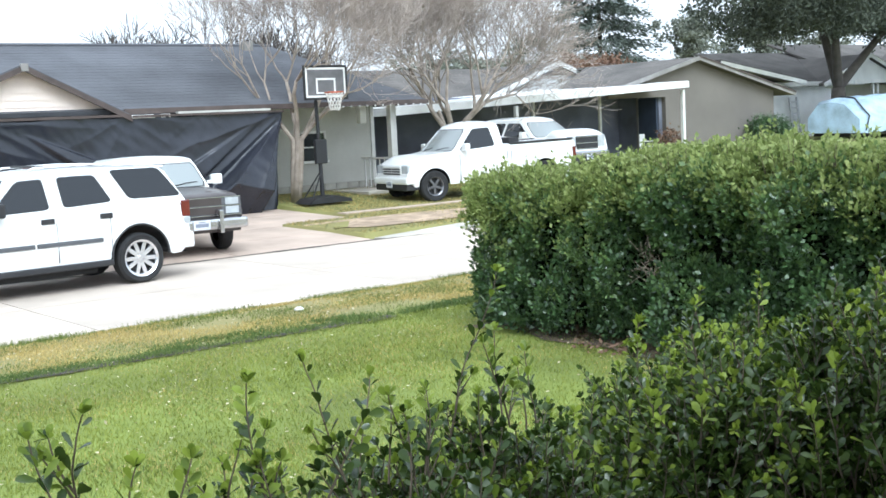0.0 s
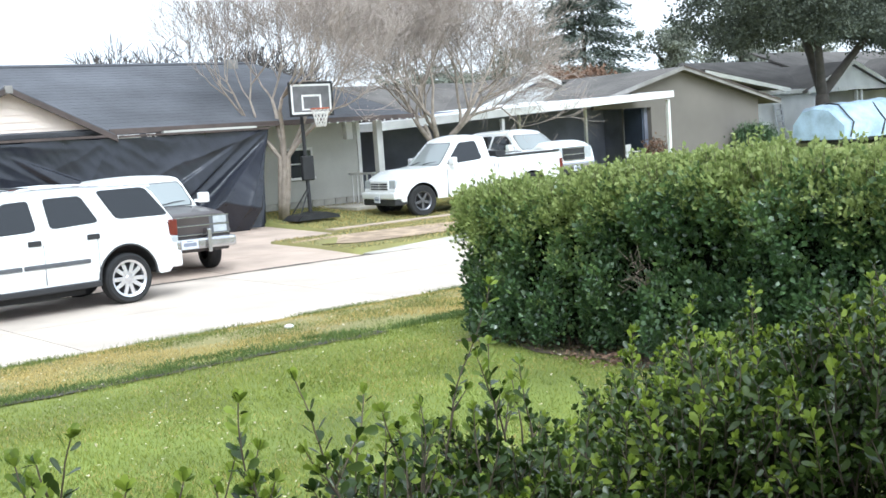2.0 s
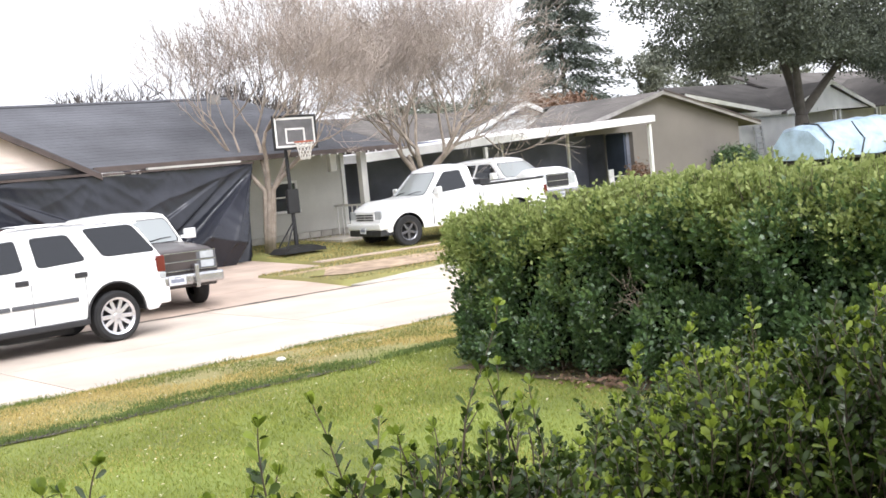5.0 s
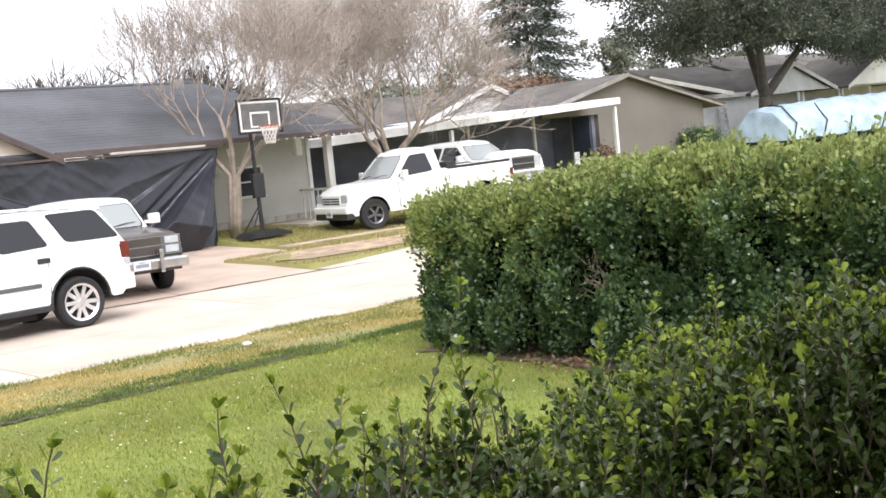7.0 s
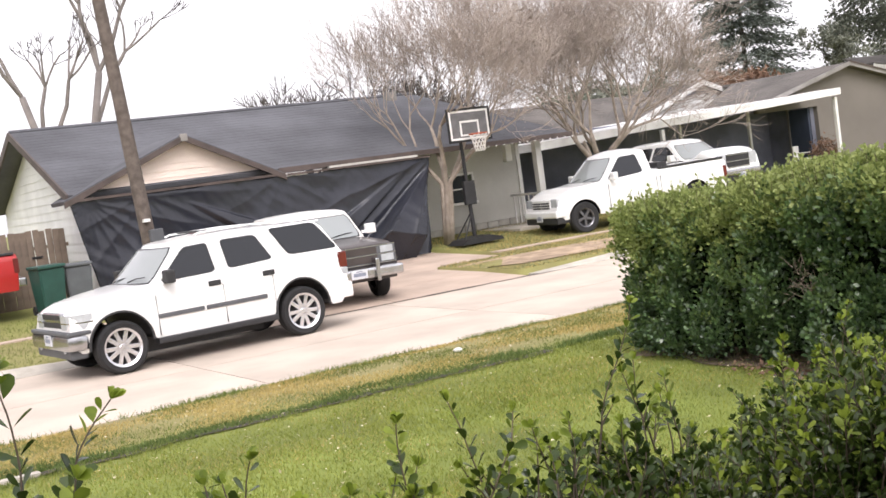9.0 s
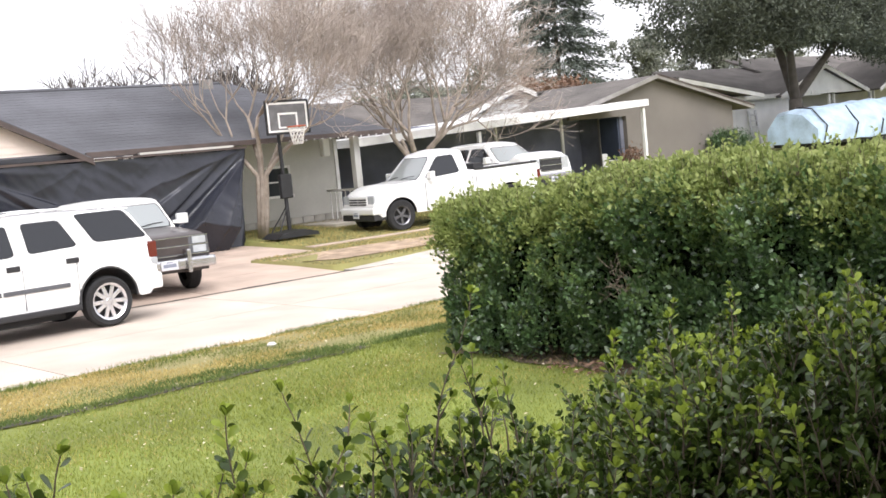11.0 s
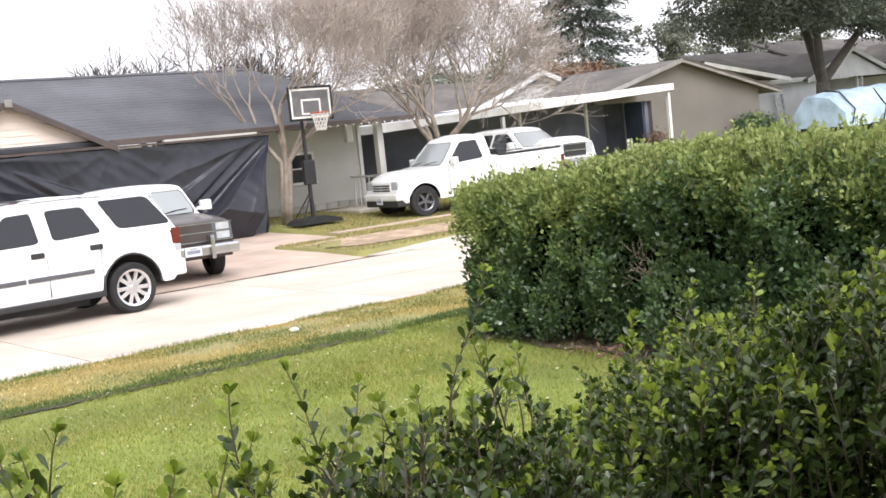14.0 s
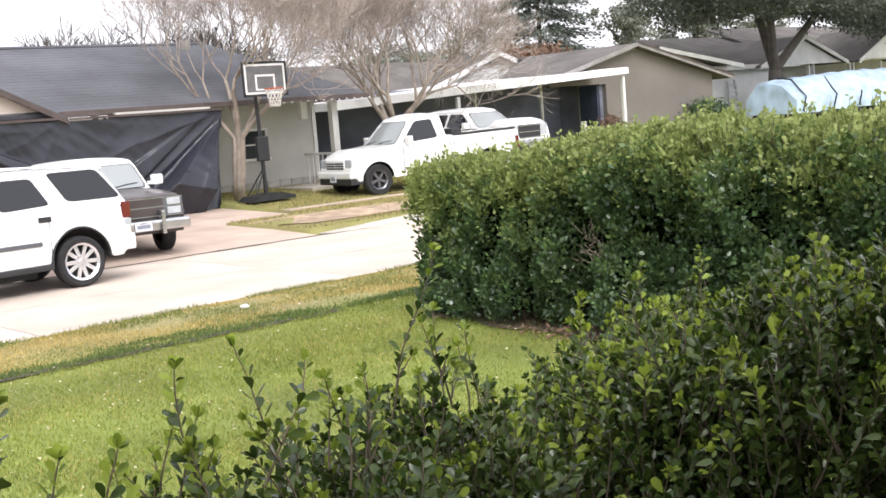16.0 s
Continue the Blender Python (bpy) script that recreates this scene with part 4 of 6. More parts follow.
def pickup(m, label, paint, r, lift, square, grille_mat, roof_z=1.78, rim=(0.22, 5), toolbox=True, back=0.0, tall=0.0, rim_mat=None, axle=1.62, crew=0.0):
    """A single-cab pickup truck: nose, cab, open bed."""
    c = thing("pickup_truck", m, label, "pickup truck", "parked vehicles")
    half = 0.985
    arches = [(axle, 0.45 + lift * 0.3, r + 0.02), (-1.42 - back, 0.45 + lift * 0.3, r + 0.02)]
    nz = (0.89 if not square else 1.16) + lift + tall
    bt = 1.22 + lift + tall
    top = [(-2.46 - back, bt - 0.03), (-2.42 - back, bt), (-0.6, bt), (0.8, bt - 0.05), (1.05, bt - 0.075), (1.5, bt - 0.11 - 0.25 * max(0, bt - nz - 0.3)), (1.9, nz + 0.16 + 0.1 * (bt - nz)), (2.2, nz + 0.09), (2.36, nz + 0.01), (2.44, nz - 0.06)]
    body_shell(c, paint, top, 0.42 + lift, arches, half, [(0.4 + lift, 2.4), (0.55 + lift, 2.48), (0.7 + lift, 2.5), (0.8 + lift, 2.46), (1.1 + lift, 2.42)], [(0.4 + lift, -2.4 - back), (1.1 + lift, -2.46 - back)], 0.15 if not square else 0.06, 0.02)
    d = lift + tall
    cab = Cab(((1.1 + d, -0.43 - crew), (roof_z - 0.15 + lift, -0.385 - crew)), ((1.1 + d, 1.13), (roof_z - 0.19 + lift, 0.6)), ((1.1 + d, 0.94), (roof_z - 0.19 + lift, 0.745)), 1.06 + d, roof_z - 0.13 + lift, 0.1, 0.055, 0.17, 0.05, ((-0.7 - crew, -0.06), (-0.2 - crew, 0.0), (0.3, 0.0), (0.6, -0.05), (0.9, -0.09)), roof_z - 0.17 + lift)
    part("cab", cab.shell(), paint, c, crease=38)
    top_w = roof_z - 0.165 + lift
    cab.glaze(c, (((0.95, 1.15 + d), (-0.15, 1.215 + d), (-0.07, top_w), (0.42, top_w - 0.02)),) + ((((-0.27, 1.21 + d), (-0.3 - crew, 1.215 + d), (-0.2 - crew, top_w), (-0.2, top_w)),) if crew else ()), (1.16 + d, top_w, 0.9), (1.24 + d, top_w - 0.03, 0.8), M_CLEARG)
    bed = part("bed_liner", B(-2.36 - back, -0.66 - crew, -0.82, 0.82, 1.1 + lift, 1.228 + lift + tall), M_BLACKP, c, "black bed liner")
    for s in (-1, 1):
        part("bed_rail", B(-2.4 - back, -0.62 - crew, min(s * 0.86, s * 0.95), max(s * 0.86, s * 0.95), 1.2 + lift + tall, 1.255 + lift + tall, bevel=0.012), M_BLACKP, bed)
        handle(c, -0.28, s * 0.94, 1.02 + lift + tall, s, paint)
        mirror(c, 0.83, s * 0.92, 1.13 + lift + tall, paint, s)
        part("headlight", B(2.2, 2.47, min(s * 0.5, s * 0.84), max(s * 0.5, s * 0.84), 0.75 + lift, nz - 0.01, bevel=0.03), M_LAMP, c)
        part("tail_lamp", B(-2.475 - back, -2.36 - back, min(s * 0.82, s * 0.975), max(s * 0.82, s * 0.975), 0.8 + lift, 1.12 + lift, bevel=0.015), M_TAIL, c)
        for x in (0.98, -0.5, -0.62):
            part("door_seam", B(x - 0.006, x + 0.006, min(s * 0.93, s * 0.987), max(s * 0.93, s * 0.987), 0.5 + lift, 1.05 + lift + tall), M_GREYP, c)
        part("fuel_flap" if s > 0 else "side_step", B(-0.75, -0.35, min(s * 0.975, s * 0.992), max(s * 0.975, s * 0.992), 0.5 + lift, 0.56 + lift), M_GREYP, c)
    g = part("grille", B(2.3, 2.485, -0.5, 0.5, 0.72 + lift, nz - 0.02, bevel=0.03), grille_mat, c)
    for k in range(3 if not square else 2):
        h = (nz - 0.06 - 0.75 - lift) / (3 if not square else 2)
        for a, b in (((-0.45, -0.02), (0.02, 0.45)) if not square else ((-0.44, 0.44),)):
            part("grille_opening", B(2.47, 2.492, a, b, 0.745 + lift + k * h, 0.745 + lift + k * h + h * 0.6), M_BLACKP, g)
    if square:
        for z in (0.74 + lift, (0.72 + lift + nz) / 2 - 0.03, nz - 0.06):
            part("chrome_bar", B(2.48, 2.5, -0.5, 0.5, z, z + 0.022), M_CHROME, g)
    part("front_bumper", B(2.25, 2.56, -0.9, 0.9, 0.5 + lift, 0.68 + lift, bevel=0.05), paint if not square else M_CHROME, c)
    part("bumper_valance", B(2.15, 2.53, -0.86, 0.86, 0.34 + lift, 0.5 + lift, bevel=0.03), M_BLACKP, c)
    part("rear_bumper", B(-2.6 - back, -2.42 - back, -0.92, 0.92, 0.5 + lift, 0.68 + lift, bevel=0.03), M_CHROME, c)
    number_plate(c, 2.57, 0.0, 0.5 + lift, 1)
    number_plate(c, -2.6 - back, 0.0, 0.6 + lift, -1)
    if toolbox:
        part("tool_box", B(-1.0, -0.68, -0.8, 0.8, 1.22 + lift + tall, 1.38 + lift + tall, bevel=0.02), M_BLACKP, c, "black tool box across the bed")
    for x in (axle, -1.42 - back):
        for y in (0.84, -0.84):
            wheel(c, x, y, r, 0.25, rim[0], rim[1], rim_mat or M_RIM)
    return c


big_suv()
old_pickup()
pickup(pose(20.55, 24.9, 0.235, 0, 1.0, 172), "white single-cab pickup truck parked on the front lawn", M_WHITE, 0.405, 0.0, False, M_WHITE, 1.96, (0.24, 5), True, 0.28, 0.11, M_RIMD, 1.75)
pickup(pose(25.46, 28.05, 0.36, 0, 0, -86), "white pickup truck with chrome grille parked before the carport", M_WHITE, 0.4, 0.12, True, M_BLACKP, 1.76, (0.24, 6), False, crew=0.85)
pickup(pose(2.85, 27.9, 0.33, 0, 0, 178), "raised red pickup truck seen from behind on the next lawn", M_RED, 0.44, 0.24, False, M_CHROME, 1.8, (0.24, 6), False)


# ---- props across the street ----
M_SHEET = mat("black_plastic_sheet", (0.019, 0.021, 0.030), 0.27, 0.35, 0.8, 20, 0.04, spec=0.55)
M_STEELB = mat("black_painted_steel", (0.018, 0.018, 0.02), 0.5, 0.3, 6, 60, 0.1)
M_NET = mat("white_net_cord", (0.75, 0.72, 0.68), 0.8, 0.15, 6, 60, 0.0)
M_RIMRED = mat("faded_red_steel", (0.5, 0.12, 0.06), 0.5, 0.2, 6, 60, 0.0)
M_GREENBIN = mat("dark_green_plastic", (0.02, 0.075, 0.06), 0.5, 0.2, 3, 40, 0.05)
M_GREYBIN = mat("grey_plastic", (0.11, 0.12, 0.13), 0.5, 0.2, 3, 40, 0.05)
M_BLUETARP = mat("light_blue_cover", (0.44, 0.57, 0.69), 0.6, 0.3, 1.6, 14, 0.35)
M_ALU = mat("ladder_aluminium", (0.5, 0.5, 0.5), 0.4, 0.2, 5, 60, 0.0, metal=0.5)
M_LITTER = mat("white_paper", (0.75, 0.74, 0.7), 0.8, 0.1, 9, 40, 0.1)
M_CLEAR = mat("scratched_clear_board", (0.15, 0.145, 0.15), 0.3, 0.25, 4, 40, 0.0)


def flap(x, z, a, b, c):
    """How far a fold stands off the sheet: a facet from its apex a out to the edge b-c, with short falls beside it."""
    det = (b[0] - a[0]) * (c[1] - a[1]) - (c[0] - a[0]) * (b[1] - a[1])
    kb = ((x - a[0]) * (c[1] - a[1]) - (c[0] - a[0]) * (z - a[1])) / det
    kc = ((b[0] - a[0]) * (z - a[1]) - (x - a[0]) * (b[1] - a[1])) / det
    return max(0.0, min(1.0, kb + kc)) * max(0.0, 1.0 - max(0.0, -kb, -kc) / 0.08) * max(0.0, 1.0 - max(0.0, kb + kc - 1.0) / 0.75)


def plastic_sheet():
    nx, nz = 240, 80
    v = []
    for j in range(nz + 1):
        for i in range(nx + 1):
            u, w = i / nx, j / nz
            x0, x1 = 6.5 + 0.5 * (1 - w), 15.45 + 0.36 * w ** 2
            x = x0 + (x1 - x0) * u
            sag = 0.05 * math.sin(u * 3.14 * 5) ** 2 + 0.03 * noise.noise((u * 9, 1, 2))
            z = 0.14 + (2.77 - 0.03 * u - sag - 0.14) * w
            # a loose flap that stands off under the upper corner, smaller ones beside it, and pulled creases from the ties
            fold = 0.8 * flap(x, z, (15.72, 2.45), (13.9, 1.0), (14.95, 0.75)) + 0.22 * flap(x, z, (9.2, 2.4), (10.3, 1.62), (10.75, 1.72)) + 0.12 * flap(x, z, (15.3, 2.6), (12.6, 1.2), (13.0, 0.9))
            for tx, tz, reach, many, deep in ((15.9, 2.75, 2.6, 9, 0.055), (8.2, 2.7, 1.8, 7, 0.03), (11.6, 2.72, 1.5, 6, 0.02), (6.9, 2.7, 2.0, 11, 0.045), (13.6, 2.74, 1.2, 5, 0.016)):
                a, far = math.atan2(tz - z, tx - x), math.hypot(tz - z, tx - x)
                fold += deep * far * (1 - abs(math.sin(a * many + 0.5 + 0.6 * noise.noise((far * 0.8, a, tx)))) ** 0.5) * math.exp(-(far / reach) ** 2)
            # slack bellies under the batten
            fold += 0.05 * math.sin(z * 2.6 + 1.4 * noise.noise((x * 0.5, 0, 4))) * noise.noise((x * 0.7, z * 0.4, 0)) + 0.012 * noise.noise((x * 4 + z * 3, z * 3, 3)) + 0.004 * noise.noise((x * 11 + z * 6, z * 5, 6))
            hem = 0.1 * noise.noise((x * 1.7, 0, 5)) * (1 - w) ** 2
            v.append((x, 26.72 - fold - 0.1 * (1 - w) ** 2 - hem, z))
    f = [(j * (nx + 1) + i, j * (nx + 1) + i + 1, (j + 1) * (nx + 1) + i + 1, (j + 1) * (nx + 1) + i) for j in range(nz) for i in range(nx)]
    me = bpy.data.meshes.new("plastic_sheet")
    me.from_pydata(v, [], f)
    me.materials.append(M_SHEET)
    me.polygons.foreach_set("use_smooth", [True] * len(me.polygons))
    ob = tagged(new("plastic_sheet", me), "black plastic sheet hung in folds before the garage", "sheet")
    sol = ob.modifiers.new("thick", "SOLIDIFY")
    sol.thickness = 0.004
    part("batten", B(6.5, 11.7, 26.66, 26.7, 2.71, 2.77), M_BTRIM, ob)
    part("batten", B(11.75, 15.8, 26.66, 26.7, 2.69, 2.74), M_BTRIM, ob)


plastic_sheet()


def basketball_hoop():
    h = thing("basketball_hoop", pose(16.45, 26.07, 0.325, 0, 0, 0), "portable black basketball hoop with clear backboard and white net", "basketball hoop")
    part("base", P([(-0.75, 0.02), (0.55, 0.02), (0.5, 0.1), (0.1, 0.2), (-0.55, 0.14)], -0.55, 0.2), M_STEELB, h)
    part("pole", tube(bmesh.new(), [Vector((0, 0, 0.1)), Vector((-0.02, 0, 1.5)), Vector((-0.05, 0.0, 3.1))], [0.055, 0.05, 0.045], 10), M_STEELB, h)
    part("brace", tube(bmesh.new(), [Vector((-0.5, 0.12, 0.12)), Vector((-0.01, 0.02, 0.8))], [0.02, 0.02], 6), M_STEELB, h)
    part("brace", tube(bmesh.new(), [Vector((-0.5, -0.3, 0.12)), Vector((-0.01, -0.02, 0.8))], [0.02, 0.02], 6), M_STEELB, h)
    part("pole_pad", B(-0.17, 0.17, -0.09, 0.04, 1.0, 1.62, bevel=0.03), M_STEELB, h)
    for s in (-0.2, 0.2):
        part("arm", tube(bmesh.new(), [Vector((-0.04, 0, 2.75)), Vector((s, -0.42, 3.0))], [0.022, 0.022], 6), M_STEELB, h)
        part("arm", tube(bmesh.new(), [Vector((-0.04, 0, 3.05)), Vector((s, -0.42, 3.3))], [0.022, 0.022], 6), M_STEELB, h)
    z0, z1, w, y = 2.66, 3.42, 0.60, -0.45
    board = part("backboard", B(-w, w, y, y + 0.02, z0, z1), M_CLEAR, h, "scratched clear backboard")
    for a, b, c, d, m, n in ((-w - 0.03, w + 0.03, z1, z1 + 0.05, M_STEELB, "frame"), (-w - 0.03, w + 0.03, z0 - 0.05, z0, M_STEELB, "frame"), (-w - 0.05, -w, z0 - 0.05, z1 + 0.05, M_STEELB, "frame"), (w, w + 0.05, z0 - 0.05, z1 + 0.05, M_STEELB, "frame"),
                             (-w + 0.01, w - 0.01, z1 - 0.06, z1 - 0.01, M_TRIM, "border"), (-w + 0.01, w - 0.01, z0 + 0.01, z0 + 0.06, M_TRIM, "border"), (-w + 0.01, -w + 0.06, z0 + 0.06, z1 - 0.06, M_TRIM, "border"), (w - 0.06, w - 0.01, z0 + 0.06, z1 - 0.06, M_TRIM, "border"),
                             (-0.29, 0.29, z0 + 0.44, z0 + 0.49, M_TRIM, "square"), (-0.29, 0.29, z0 + 0.1, z0 + 0.14, M_TRIM, "square"), (-0.29, -0.24, z0 + 0.14, z0 + 0.44, M_TRIM, "square"), (0.24, 0.29, z0 + 0.14, z0 + 0.44, M_TRIM, "square")):
        part(n, B(a, b, y - 0.008, y + 0.026, c, d), m, board)
    rc, rr, rz = Vector((0.02, y - 0.33, 0)), 0.23, z0 + 0.12
    ring = [rc + Vector((rr * math.cos(a), rr * math.sin(a), rz)) for a in [6.2832 * i / 20 for i in range(21)]]
    part("rim", tube(bmesh.new(), ring, [0.016] * 21, 6), M_RIMRED, h)
    bm = bmesh.new()
    for s in (1, -1):
        for i in range(12):
            pts = []
            for k in range(6):
                a = 6.2832 * (i + s * k * 0.5) / 12
                r = rr * (1 - 0.09 * k) * (0.92 if k else 1)
                pts.append(rc + Vector((r * math.cos(a), r * math.sin(a), rz - 0.09 * k)))
            tube(bm, pts, [0.008] * 6, 3)
    part("net", bm, M_NET, h)


basketball_hoop()


def utility_pole():
    p = thing("utility_pole", pose(6.83, 22, 0.1), "leaning brown wooden utility pole with a small meter box", "utility pole")
    part("pole", tube(bmesh.new(), [Vector((-0.056 * z, 0, z)) for z in (0, 2, 4, 6, 8, 9.5)], [0.145, 0.135, 0.125, 0.115, 0.1, 0.09], 14), M_POLE, p, smooth=True)
    part("box", B(-0.13, 0.12, -0.27, -0.14, 1.55, 1.85, bevel=0.02), M_GREYP, p)
    part("conduit", tube(bmesh.new(), [Vector((-0.02, -0.17, 0.1)), Vector((-0.12, -0.17, 1.6))], [0.025, 0.025], 6), M_GREYP, p)
    part("bracket", B(-0.2, -0.08, -0.22, -0.12, 2.0, 2.06), M_TRIM, p)


utility_pole()


def fence():
    f = thing("fence", pose(0, 29.2, 0), "weathered grey-brown wooden board fence beside the house", "fence")
    part("rail", B(-6, 6.95, 0.03, 0.09, 0.75, 0.84), M_WOOD, f)
    part("rail", B(-6, 6.95, 0.03, 0.09, 1.75, 1.84), M_WOOD, f)
    bm = B(-0.068, 0.068, -0.02, 0.02, 0, 1.83)
    me = bpy.data.meshes.new("board")
    bm.to_mesh(me)
    bm.free()
    me.materials.append(M_WOOD)
    for i in range(88):
        piece("board", me, f, pose(-5.9 + 0.146 * i, 0, 0.38 + random.uniform(-0.03, 0.03), 0, random.uniform(-0.6, 0.6), 0))
    part("latch", B(6.05, 6.3, -0.05, -0.02, 1.55, 1.6), M_STEELB, f)


fence()


def wheelie_bin(m, material, label):
    b = thing("wheelie_bin", m, label, "bin", "bins by the fence")
    bm = bmesh.new()
    vs = box(bm, -0.29, 0.29, -0.34, 0.34, 0.05, 1.0)
    for v in vs:
        if v.co.z < 0.5:
            v.co.x *= 0.8
            v.co.y *= 0.8
    bmesh.ops.bevel(bm, geom=list(bm.edges), offset=0.03, segments=2, affect="EDGES")
    part("body", bm, material, b)
    part("lid", B(-0.31, 0.31, -0.37, 0.37, 1.0, 1.07, bevel=0.025), material, b)
    part("handle_bar", tube(bmesh.new(), [Vector((-0.25, 0.4, 0.97)), Vector((0.25, 0.4, 0.97))], [0.018, 0.018], 6), material, b)
    for x in (-0.25, 0.25):
        part("wheel", lathe(bmesh.new(), [(0.1, -0.025), (0.1, 0.025)], 12, pose(x, 0.32, 0.1, 0, 0, 90)), M_RUB, b)


wheelie_bin(pose(5.78, 26.6, 0.38, 0, 0, 8), M_GREENBIN, "dark green wheeled bin beside the fence")
wheelie_bin(pose(6.45, 26.75, 0.33, 0, 0, -6), M_GREYBIN, "grey wheeled bin heaped with clutter by the house")


def covered_trailer():
    t = thing("covered_trailer", pose(0, 0, 0), "long trailer under a light blue cover tied with dark straps", "trailer")
    sec = [(31.6, 0.75), (31.55, 1.45), (31.9, 1.75), (32.5, 2.3), (33.3, 2.42), (34.1, 2.3), (34.7, 1.6), (34.7, 0.75)]
    nx = 60
    v, f = [], []
    for i in range(nx + 1):
        x = 50.15 + 15.0 * i / nx
        k = 0.9 + 0.1 * min(1, i / 3) ** 0.5
        rise = 0.05 * math.sin(i * 0.9) + (0.2 if i > 24 else 0.008 * i)
        for y, z in sec:
            n = noise.noise((x * 1.3, y * 2, z * 2)) * 0.06 + noise.noise((x * 3.1, y * 4, z * 4)) * 0.03
            v.append((x + 0, 33.1 + (y - 33.1) * k + n, 0.75 + (z - 0.75) * k + (rise if z > 1.2 else 0) + n))
    k = len(sec)
    for i in range(nx):
        f += [(i * k + j, i * k + j + 1, (i + 1) * k + j + 1, (i + 1) * k + j) for j in range(k - 1)]
    f += [tuple(range(k)), tuple(nx * k + j for j in range(k))]
    me = bpy.data.meshes.new("cover")
    me.from_pydata(v, [], f)
    me.materials.append(M_BLUETARP)
    me.polygons.foreach_set("use_smooth", [True] * (len(f) - 2) + [False] * 2)
    ob = new("cover", me)
    ob.parent = t
    for x in (50.3, 53.2, 55.6, 58.9):
        part("strap", tube(bmesh.new(), [Vector((x + 0.45 * (z - 0.8) + 0.1 * math.sin(x * 5 + z * 2), y - 0.06, z + 0.1)) for y, z in sec[:5]], [0.04] * 5, 5), M_STEELB, t)
    part("chassis", B(50.4, 64.7, 31.9, 34.4, 0.62, 0.8), M_STEELB, t)
    for x in (56, 57.2, 62):
        for y in (31.8, 34.5):
            part("wheel", lathe(bmesh.new(), [(0.3, -0.1), (0.3, 0.1)], 18, pose(x, y, 0.78)), M_RUB, t)


covered_trailer()


def ladder():
    t = thing("ladder", pose(53.55, 37.5, 0.5, -7, 0, 0), "aluminium step ladder leaning on the white wall", "ladder")
    for x in (-0.32, 0.32):
        part("stile", B(x - 0.045, x + 0.045, -0.05, 0.05, 0, 2.15), M_ALU, t)
    for i in range(6):
        part("rung", B(-0.3, 0.3, -0.05, 0.05, 0.25 + 0.32 * i, 0.33 + 0.32 * i), M_ALU, t)


ladder()


def garden_chair(m):
    c = thing("garden_chair", m, "white plastic garden chair under the carport", "chair")
    part("seat", B(-0.25, 0.25, -0.24, 0.24, 0.4, 0.44, bevel=0.015), M_TRIM, c)
    part("backrest", B(-0.25, 0.25, 0.22, 0.26, 0.44, 0.92, bevel=0.015), M_TRIM, c)
    for x in (-0.22, 0.22):
        part("armrest", B(x - 0.03, x + 0.03, -0.22, 0.24, 0.62, 0.65), M_TRIM, c)
        for y in (-0.21, 0.21):
            part("leg", B(x - 0.025, x + 0.025, y - 0.025, y + 0.025, 0, 0.42), M_TRIM, c)


garden_chair(pose(34.9, 31.4, 0.46, 0, 0, 20))
tagged(part("paper_scrap", lathe(bmesh.new(), [(0.01, 0), (0.05, 0.01), (0.06, 0.03), (0.03, 0.05)], 7, pose(7.28, 12.3, 0.14, 90)), M_LITTER), "small crumpled white paper scrap on the verge", "litter")


# ---- plants ----
RNG = np.random.default_rng(7)
M_BARK = mat("pale_grey_bark", (0.345, 0.29, 0.24), 0.9, 0.3, 5, 60, 0.3)
M_TWIG = mat("grey_brown_twigs", (0.44, 0.375, 0.33), 0.9, 0.3, 1.0, 30, 0.0)
M_OAKB = mat("dark_oak_bark", (0.075, 0.065, 0.055), 0.95, 0.3, 3, 40, 0.4)
M_BARED = mat("dark_bare_branches", (0.105, 0.09, 0.085), 0.9, 0.3, 2, 40, 0.1)
M_BARE = mat("bare_grey_branches", (0.21, 0.185, 0.17), 0.9, 0.3, 2, 40, 0.1)
M_OAKL = leaf_mat("oak_leaves", (0.045, 0.056, 0.042), (0.125, 0.14, 0.105), 0.6, 0.25)
# Far leaves and needles are paler and greyer, with distance haze in their colour.
M_FARL = leaf_mat("hazed_far_leaves", (0.13, 0.145, 0.115), (0.26, 0.27, 0.22), 0.8, 0.2)
M_CONL = leaf_mat("hazed_conifer_needles", (0.08, 0.098, 0.085), (0.17, 0.19, 0.165), 0.7, 0.2)
M_RUSTL = leaf_mat("rusty_leaves", (0.15, 0.09, 0.06), (0.27, 0.17, 0.12), 0.8, 0.2)
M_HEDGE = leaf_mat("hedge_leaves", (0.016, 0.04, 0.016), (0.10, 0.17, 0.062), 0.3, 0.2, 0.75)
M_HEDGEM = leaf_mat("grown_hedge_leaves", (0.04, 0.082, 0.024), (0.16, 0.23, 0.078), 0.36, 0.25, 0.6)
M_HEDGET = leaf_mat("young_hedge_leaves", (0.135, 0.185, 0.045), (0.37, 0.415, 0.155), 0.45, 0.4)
M_BUSHL = leaf_mat("glossy_shrub_leaves", (0.014, 0.034, 0.007), (0.064, 0.095, 0.018), 0.26, 0.16, 0.42)
M_BUSHY = leaf_mat("young_shrub_leaves", (0.095, 0.145, 0.014), (0.29, 0.36, 0.052), 0.36, 0.42)
M_STEM = mat("shrub_stems", (0.10, 0.075, 0.05), 0.8, 0.3, 6, 60, 0.1)
M_CORE = mat("inner_shade_black", (0.008, 0.011, 0.006), 1.0, 0.4, 6, 40, 0.3, spec=0.0)
M_BLADE = leaf_mat("grass_blades", (0.125, 0.172, 0.025), (0.325, 0.345, 0.075), 0.6, 0.3)
